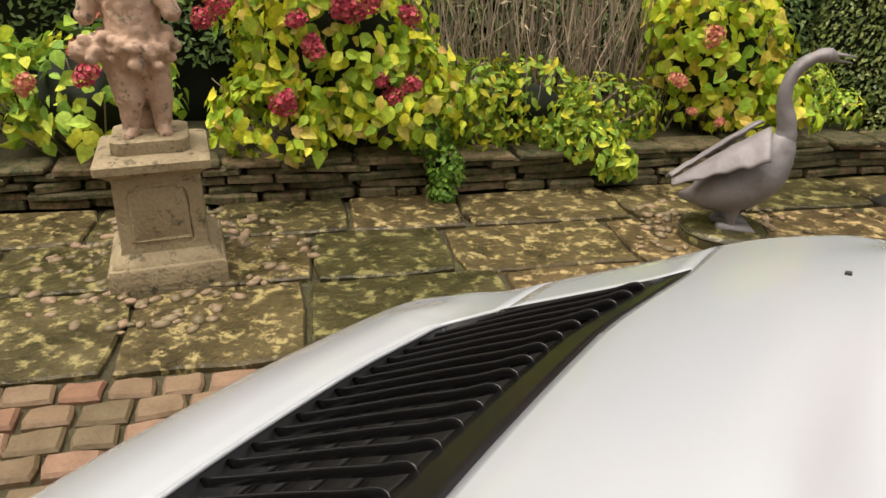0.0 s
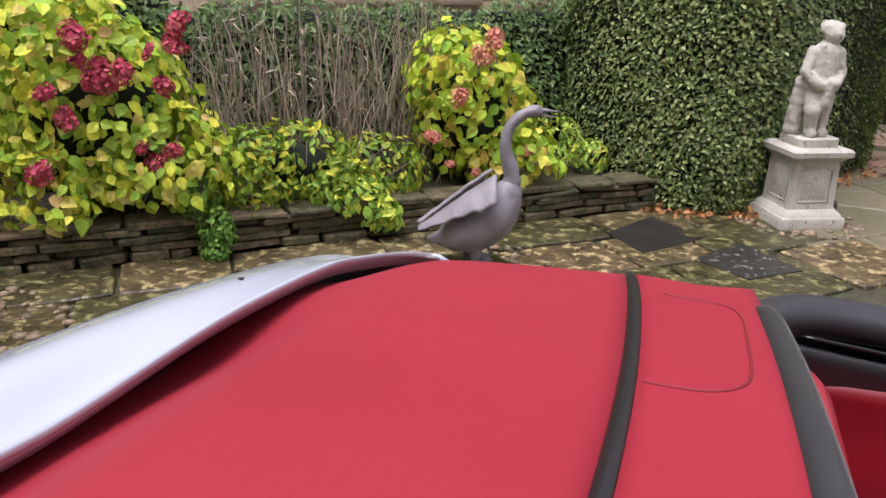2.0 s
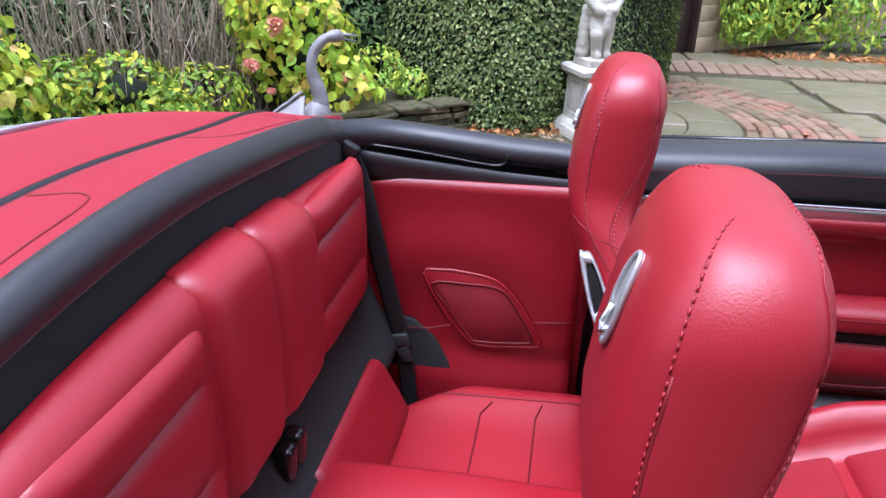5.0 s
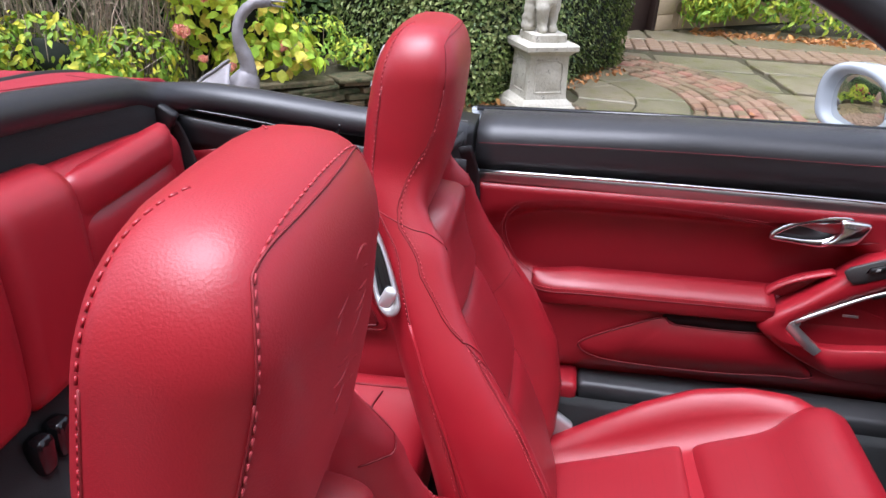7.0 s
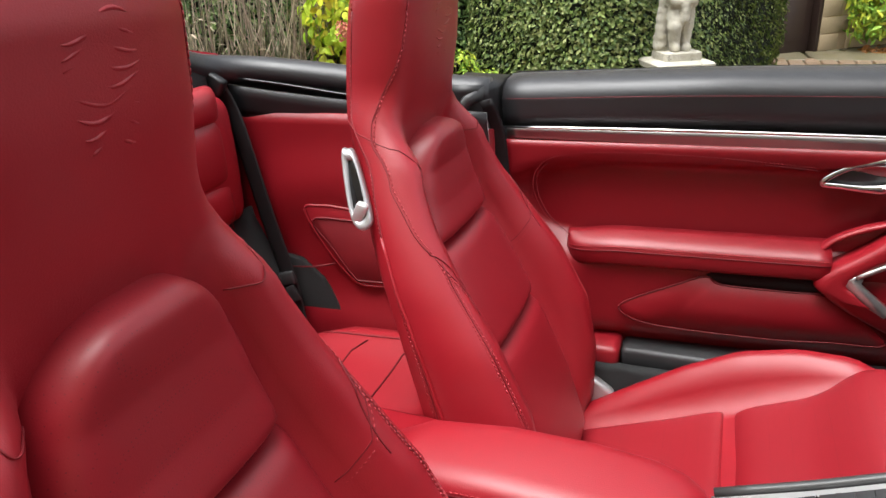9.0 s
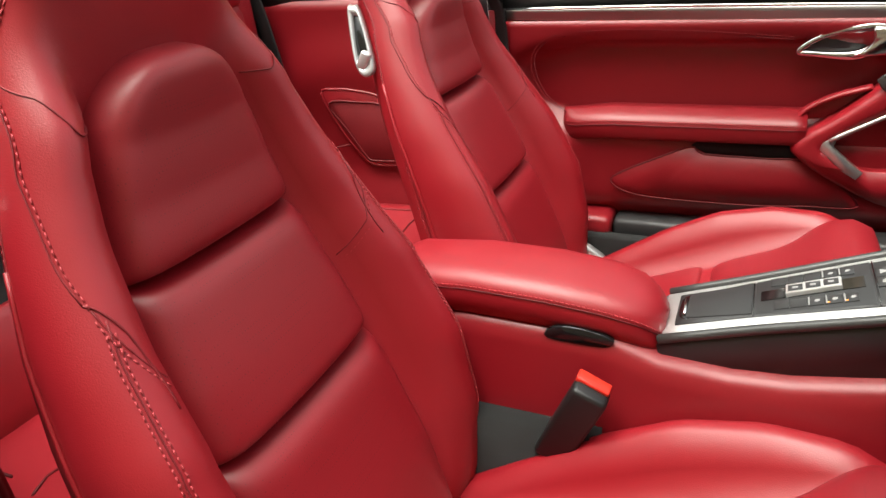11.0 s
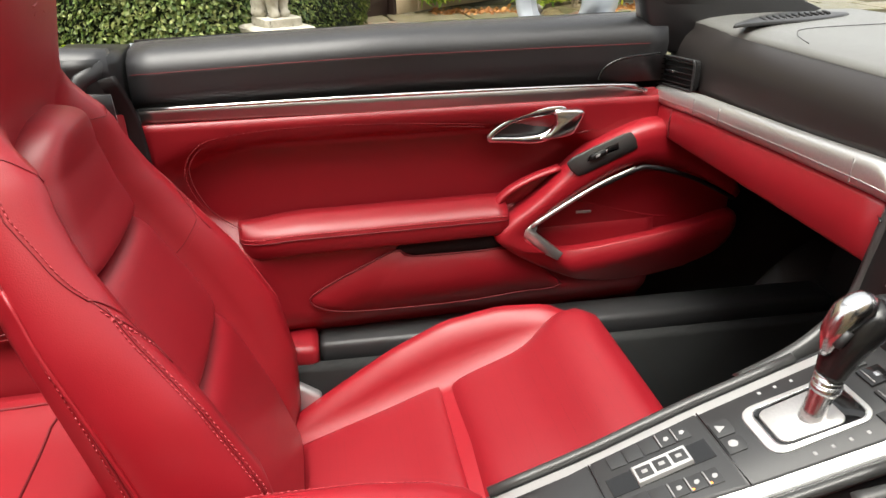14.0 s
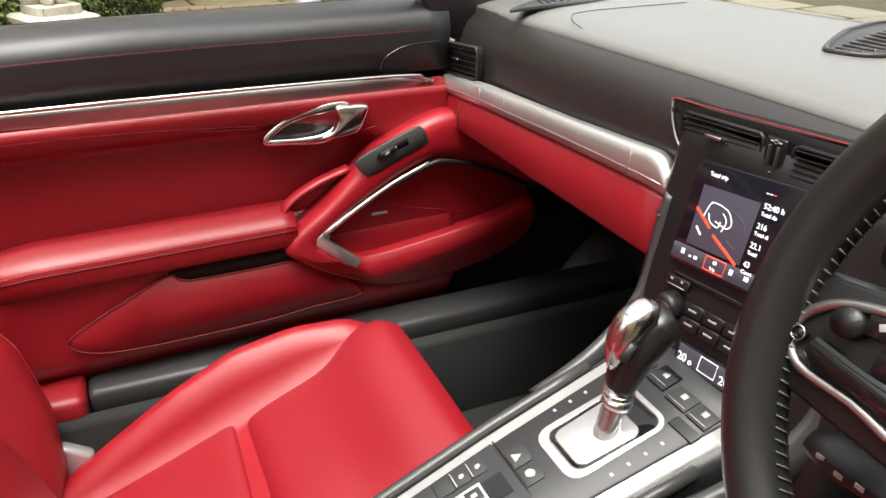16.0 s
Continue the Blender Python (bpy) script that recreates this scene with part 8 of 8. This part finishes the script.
part("fallen_leaves", leaves([(hedge_at(r_.uniform(0.08, 0.55), 0.03) - hc + V((r_.uniform(-0.1, 0.15), -r_.uniform(0.0, 0.16), 0)), V((r_.gauss(0, 1), r_.gauss(0, 1), 0.1))) for i in range(260)], 0.05, r_, 0.6, 0.4), DEAD_LEAF, hedge, smooth=False, kind="stuff")

# ---- unseen wall on the car's right, added to cut sky light into the cabin ----
wing = part("wall_wing", block((22, 0.4, 6.5), (1.0, -4.6, 3.25), 0.01), HOUSE_STONE, None, "", "auto")
tagged(wing, "unseen plain stone wall added to hold back side light", "wall", kind="structure")

# ---- house and far shrubs ----
HO = V((2.10, 9.10, 0))


def house(s, b, z):
    return HO + WD * s + WN * b + V((0, 0, z))


def wall_box(name, s0, s1, z0, z1, parent=None, mat=HOUSE_STONE, b0=0.0, b1=0.3, label=""):
    c = house((s0 + s1) / 2, (b0 + b1) / 2, (z0 + z1) / 2)
    return part(name, block((s1 - s0, b1 - b0, z1 - z0), tuple(c), 0.004, (0, 0, math.degrees(math.atan2(0.643, 0.766)))), mat, parent, label, "auto")


facade = wall_box("wall_house", -12, -0.50, 0, 1.36)
tagged(facade, "golden stone house wall behind the planting", "wall", kind="structure")
for s0, s1, z0, z1 in ((-12, -7.0, 1.36, 5.6), (-4.72, -0.50, 1.36, 5.6), (0.50, 7.0, 0, 5.6), (-7.0, -4.72, 2.7, 5.6), (-0.50, 0.50, 2.15, 5.6)):
    tagged(wall_box("wall_house", s0, s1, z0, z1), "golden stone house wall behind the planting", "wall", kind="structure")
window = wall_box("window_1", -7.0, -4.72, 1.33, 1.39, None, HOUSE_STONE, -0.06, 0.2)
tagged(window, "leaded house window with stone sill", "window", kind="structure")
for k in range(5):
    wall_box("window_bar", -7.0 + 0.55 * k, -6.95 + 0.55 * k, 1.39, 2.7, window, BLACK_PLASTIC, 0.08, 0.12)
for k in range(5):
    wall_box("window_bar", -7.0, -4.72, 1.45 + 0.28 * k, 1.47 + 0.28 * k, window, BLACK_PLASTIC, 0.09, 0.11)
wall_box("window_pane", -7.0, -4.72, 1.39, 2.7, window, SCREEN, 0.12, 0.14)
hdoor = wall_box("house_door", -0.50, 0.50, 0.0, 2.15, None, WOOD_DOOR, 0.10, 0.16)
tagged(hdoor, "dark brown panelled wooden house door", "door", kind="structure")
for sx in (-0.22, 0.22):
    for z0, z1 in ((0.15, 0.62), (0.75, 1.25), (1.38, 2.0)):
        wall_box("door_panel", sx - 0.16, sx + 0.16, z0, z1, hdoor, WOOD_DOOR, 0.085, 0.102)
wall_box("door_frame", -0.56, -0.50, 0, 2.2, hdoor, WOOD_DOOR, -0.01, 0.12)
wall_box("door_frame", 0.50, 0.55, 0, 2.2, hdoor, WOOD_DOOR, -0.01, 0.12)
for i in range(14):
    z0 = 0.0 + 0.20 * (i % 7)
    s0, s1 = ((0.55, 0.55 + (0.42 if i % 2 else 0.30)) if i < 7 else (0.86 + (0.12 if i % 2 else 0.0), 1.42))
    wall_box("facing_stone", s0 + 0.004, s1 - 0.004, z0 + 0.004, z0 + 0.196, facade, HOUSE_STONE, -0.012, 0.02)
for i in range(10):
    z0 = 1.0 + 0.22 * (i // 2)
    wall_box("facing_stone", -4.70 + 0.5 * (i % 2) + 0.1 * ((i // 2) % 2), -4.22 + 0.5 * (i % 2) + 0.1 * ((i // 2) % 2), z0, z0 + 0.21, facade, HOUSE_STONE, -0.012, 0.02)
shrub("rhododendron_shrub", "large dark-green leafy shrub beside the house", "shrub", [((3.95, 10.0, 0.75), (0.75, 0.55, 0.75)), ((4.9, 10.2, 0.75), (0.8, 0.6, 0.85)), ((4.3, 10.1, 1.35), (0.8, 0.5, 0.6)), ((3.45, 9.95, 0.8), (0.45, 0.4, 0.75)), ((3.12, 9.46, 0.75), (0.36, 0.28, 0.75)), ((3.15, 9.5, 1.7), (0.38, 0.3, 0.6)), ((3.5, 10.0, 1.6), (0.5, 0.4, 0.6))], 10500, 0.10, GREEN_LEAF, 31, 0.35)
shrub("rhododendron_shrub", "large green leafy shrub beyond the paving", "shrub", [((6.1, 10.0, 0.7), (0.9, 0.7, 0.8)), ((7.2, 9.6, 0.8), (0.9, 0.8, 0.9))], 4200, 0.10, GREEN_LEAF, 32, 0.35)
shrub("climbing_plant", "green climber beside the house door", "plant", [(house(1.30, -0.1, 0.9), (0.16, 0.10, 0.6)), (house(1.25, -0.1, 0.3), (0.14, 0.10, 0.25))], 260, 0.05, GREEN_LEAF, 33, 0.5, False, False, 4)
drift = part("leaf_litter", leaves([(V((r_.uniform(3.0, 7.6), 9.35 + 0.5 * r_.random() ** 2 + 0.06 * r_.gauss(0, 1), 0.012)), V((r_.gauss(0, 1), r_.gauss(0, 1), 0.15))) for i in range(1300)], 0.085, r_, 0.55, 0.4), DEAD_LEAF, smooth=False)
tagged(drift, "drift of brown fallen leaves under the shrubs", "leaves", kind="stuff")
lone = part("fallen_leaf", leaf(0.13, r_, 0.6, 0.3, 0.3), DEAD_LEAF, smooth=False)
lone.matrix_world = pose(2.85, 5.35, 0.012, 10, 0, 40)
tagged(lone, "pale brown fallen leaf on the setts", "leaf")

# ---- paving, laid piece by piece ----
def stone_mesh(poly, h, bev, seed):
    """An uneven slab: poly in metres about its middle, top at z 0."""
    q = random.Random(seed)
    n = len(poly)
    rings = [[(x, y, -h) for x, y in poly], [(x, y, -bev) for x, y in poly], [(x - bev * (1 if x > 0 else -1) * 0.8, y - bev * (1 if y > 0 else -1) * 0.8, 0.0) for x, y in poly]]
    return loft(rings)


def piece(name, me_or_geo, mat, parent, m):
    if isinstance(me_or_geo, bpy.types.Mesh):
        ob = new(name, me_or_geo)
    else:
        ob = part(name, me_or_geo, mat, None, smooth=False)
    ob.parent = parent
    ob.matrix_local = m
    return ob


def piece_mesh(geo, mat):
    me = bpy.data.meshes.new("piece")
    me.from_pydata([tuple(p) for p in geo[0]], [], geo[1])
    me.update()
    me.materials.append(mat)
    return me


def rect(a, b, jit, q, k=2):
    """An uneven rectangle of 4 * k corners."""
    pts = []
    cs = [(a / 2, b / 2), (-a / 2, b / 2), (-a / 2, -b / 2), (a / 2, -b / 2)]
    for i in range(4):
        p, r = cs[i], cs[(i + 1) % 4]
        for j in range(k):
            f = (j + (0.12 if j == 0 else 0)) / k
            pts.append((p[0] + (r[0] - p[0]) * f + q.uniform(-jit, jit), p[1] + (r[1] - p[1]) * f + q.uniform(-jit, jit)))
    return pts


ANG = math.degrees(math.atan2(0.643, 0.766))
pq = random.Random(5)
paving = thing("pavement", "mossy old flagstone apron along the garden wall", "paving", kind="structure")
for row, (b0, b1) in enumerate(((0.0, 0.46), (0.47, 0.97), (0.98, 1.60))):
    a = (-0.95, -0.8, -1.0)[row]
    while a < 6.2:
        L = pq.uniform(0.55, 0.95) if row < 2 else pq.uniform(0.62, 0.85)
        if row == 2 and 3.2 < a < 3.6:
            L = 4.16 - a
        mid = bed(a + L / 2, -(b0 + b1) / 2)
        a += L + 0.018
        if (mid - V((0.95, 5.55, 0))).length < 1.40 and mid.x > 0.9:
            continue
        piece("flagstone", piece_mesh(stone_mesh(rect(L, b1 - b0 - 0.01, 0.010, pq, 3), 0.05, 0.010, 1), STONE_FLAG), None, paving,
              Matrix.Translation(mid + V((0, 0, pq.uniform(-0.004, 0.004)))) @ pose(0, 0, 0, pq.uniform(-0.4, 0.4), pq.uniform(-0.4, 0.4), ANG))
# paved half circle round the hedge foot, then a ring of setts
DC = V((0.95, 5.55, 0))
disc = thing("pavement", "grey flagstone circle in front of the hedge", "paving", kind="structure")


def sector(r0, r1, t0, t1, n=4):
    pts = [(r0 * math.cos(radians(t)), r0 * math.sin(radians(t))) for t in np.linspace(t0, t1, n)] if r0 > 0.02 else [(0.0, 0.0)]
    return pts + [(r1 * math.cos(radians(t)), r1 * math.sin(radians(t))) for t in np.linspace(t1, t0, n)]


for r0, r1, cuts in ((0.55, 1.02, (-70, -38, -5, 30, 68)), (1.03, 1.46, (-78, -52, -24, 6, 38, 72))):
    for t0, t1 in zip(cuts, cuts[1:]):
        poly = sector(r0, r1, t0 + 0.5, t1 - 0.5, 5)
        cx, cy = sum(p[0] for p in poly) / len(poly), sum(p[1] for p in poly) / len(poly)
        piece("flagstone", piece_mesh(stone_mesh([(x - cx, y - cy) for x, y in poly], 0.05, 0.008, 1), STONE_GREY), None, disc, Matrix.Translation(DC + V((cx, cy, pq.uniform(-0.003, 0.003)))))
setts = thing("road", "curved rows of worn brick setts", "setts", kind="structure")
sett_meshes = [piece_mesh(stone_mesh(rect(0.155 + 0.02 * (i % 3), 0.098, 0.006, pq, 2), 0.06, 0.012, 1), SETT if i % 5 else SETT_RED) for i in range(9)]
for k in range(8):
    r = 1.53 + 0.112 * k
    n = int(2 * math.pi * r / 0.192)
    for i in range(n):
        t = 2 * math.pi * (i + 0.5 * (k % 2)) / n
        tt = math.degrees(t)
        tt = tt - 360 if tt > 180 else tt
        if not -62 < tt < 66:
            continue
        piece("sett", sett_meshes[pq.randrange(9)], None, setts, Matrix.Translation(DC + V((r * math.cos(t), r * math.sin(t), pq.uniform(-0.006, 0.004)))) @ pose(0, 0, 0, pq.uniform(-2, 2), pq.uniform(-2, 2), tt + 90 + pq.uniform(-2, 2)))
# grey flags beyond, with a second band of setts
far_pave = thing("pavement", "broad grey flagstones in front of the house", "paving", kind="structure")
y = 2.6
row = 0
while y < 9.6:
    d = pq.uniform(0.6, 0.85)
    x = -1.0 + pq.uniform(0, 0.5)
    band = 8.15 < y + d / 2 < 8.9
    while x < 9.5 and not band:
        L = pq.uniform(0.7, 1.2)
        c = V((x + L / 2, y + d / 2, 0))
        x += L + 0.015
        reach = [(c + V((sx * L / 2, sy * d / 2, 0)) - DC).length for sx in (-1, 0, 1) for sy in (-1, 0, 1)]
        if max(reach) < 2.44 or c.x < 1.6 or (c - W0).dot(WN) > -1.2 and c.y < 6 and c.x < 2 or (c.y < 4.2 and c.x < 3.6):
            continue
        piece("flagstone", piece_mesh(stone_mesh(rect(L, d, 0.008, pq, 2), 0.05, 0.008, 1), STONE_GREY), None, far_pave, Matrix.Translation(c + V((0, 0, (-0.024 if min(reach) < 2.44 else 0) + pq.uniform(-0.003, 0.003)))))
    y += d + 0.015
    row += 1
loose = ([], [])


def add_to(geo, g, m):
    o = len(geo[0])
    geo[0].extend(m @ V(p) for p in g[0])
    geo[1].extend(tuple(i + o for i in f) for f in g[1])


for k in range(7):
    x = 1.9
    while x < 8.5:
        add_to(loose, stone_mesh(rect(0.16, 0.098, 0.006, pq, 2), 0.06, 0.012, 1), Matrix.Translation((x, 8.16 + 0.108 * k, pq.uniform(-0.004, 0.003))) @ pose(0, 0, 0, 0, 0, pq.uniform(-3, 3)))
        x += 0.172
# setts under and beside the car, in rows along the flag edge
drive = thing("road", "worn brick and stone setts of the drive", "setts", kind="structure")
drive_meshes = [piece_mesh(stone_mesh(rect(0.138 + 0.016 * (i % 3), 0.112, 0.007, pq, 2), 0.06, 0.012, 1), SETT if i % 5 else SETT_RED) for i in range(10)]
for k in range(28):
    b = 1.675 + 0.124 * k
    a = -3.0 + pq.uniform(0, 0.2)
    while a < 6.4:
        c = bed(a, -b)
        a += pq.uniform(0.162, 0.182)
        if (c - DC).length < 2.42 and c.y > 3.0:
            continue
        m = Matrix.Translation(c + V((0, 0, pq.uniform(-0.008, 0.005)))) @ pose(0, 0, 0, pq.uniform(-2.5, 2.5), pq.uniform(-2.5, 2.5), ANG + pq.uniform(-3, 3))
        near = (k < 9 and 3.4 < a < 5.6) or (k < 7 and a < 0.0)
        if near:
            piece("sett", drive_meshes[pq.randrange(10)], None, drive, m)
        else:
            add_to(loose, stone_mesh(rect(0.155, 0.112, 0.007, pq, 2), 0.06, 0.012, 1), m)
part("sett_field", loose, SETT, drive, smooth=False, kind="stuff")
# a wet black slab and a speckled dark slab let into the paving
for name, pts, mat, lab in (("dark_slab", [(-0.02, 4.18), (0.228, 4.66), (0.60, 4.311), (0.242, 3.884)], WET_SLATE, "wet black slab let into the flagstones"), ("speckled_slab", [(0.545, 3.888), (0.805, 4.30), (1.132, 3.93), (0.834, 3.665)], SPECK_SLATE, "dark slab with pale lichen specks")):
    dark = part(name, stone_mesh([(x, y) for x, y in reversed(pts)], 0.05, 0.008, 1), mat, smooth=False)
    dark.location.z = 0.004
    tagged(dark, lab, "slab", kind="structure")
# pebbles set round the pedestals, the swan and in the joints
peb = ([], [])
bm = bmesh.new()
bmesh.ops.create_icosphere(bm, subdivisions=1, radius=1)
ico = ([v.co.copy() for v in bm.verts], [tuple(v.index for v in f.verts) for f in bm.faces])
bm.free()
for c, r0, r1, n in ((V((-2.70, 1.49, 0)), 0.30, 0.66, 150), (SW0, 0.24, 0.52, 100), (V((1.158, 4.958, 0)), 0.27, 0.42, 90)):
    for i in range(n):
        t, r = pq.uniform(0, 6.28), pq.uniform(r0, r1)
        s = pq.uniform(0.012, 0.030)
        add_to(peb, ico, Matrix.Translation(c + V((r * math.cos(t), r * math.sin(t), 0.003))) @ pose(0, 0, 0, 0, 0, pq.uniform(0, 180)) @ Matrix.Diagonal((s * 1.5, s, s * 0.6, 1)))
pebbles = part("pebbles", peb, PEBBLE)
tagged(pebbles, "pale pebbles set in the mossy paving", "pebbles", kind="stuff")
# dry-stone retaining wall of the bed
gwall = thing("garden_wall", "low mossy dry-stone retaining wall of the flower bed", "wall", kind="structure")
z = 0.0
for k, h in enumerate((0.058, 0.046, 0.050, 0.042)):
    a = -0.10 - pq.uniform(0, 0.2)
    while a < 6.3:
        L = pq.uniform(0.12, 0.52)
        hh = h * pq.uniform(0.72, 1.0)
        m = Matrix.Translation(bed(a + L / 2, 0.075 + pq.uniform(-0.022, 0.016), z + hh)) @ pose(0, 0, 0, pq.uniform(-4, 4), pq.uniform(-2.4, 2.4), ANG + pq.uniform(-4, 4))
        a += L + pq.uniform(0.006, 0.022)
        piece("stone", piece_mesh(stone_mesh(rect(L, 0.15, 0.014, pq, 2), hh - 0.004, 0.012, 1), WALL_STONE), None, gwall, m)
    z += h
a = -0.14
while a < 6.3:
    L = pq.uniform(0.3, 0.62)
    piece("coping_stone", piece_mesh(stone_mesh(rect(L, 0.24, 0.012, pq, 2), 0.026 + 0.012 * (L > 0.45), 0.010, 1), WALL_STONE), None, gwall, Matrix.Translation(bed(a + L / 2, 0.10 + pq.uniform(-0.02, 0.012), z + 0.030 + 0.008 * (L > 0.45))) @ pose(0, 0, 0, pq.uniform(-2.5, 2.5), pq.uniform(-1.5, 1.5), ANG + pq.uniform(-3, 3)))
    a += L + 0.012
part("wall_core", sheet(lambda u, v: bed(-0.08 + 6.4 * u, 0.085 + 0.0 * v, -0.02 + 0.225 * v), 4, 2, -0.06), SOIL, gwall)
for k in range(4):
    piece("end_stone", piece_mesh(stone_mesh(rect(0.16, 0.9, 0.01, pq, 2), 0.05, 0.01, 1), WALL_STONE), None, gwall, Matrix.Translation(bed(-0.12, 0.55, 0.052 + 0.05 * k)) @ pose(0, 0, 0, 0, 0, ANG))
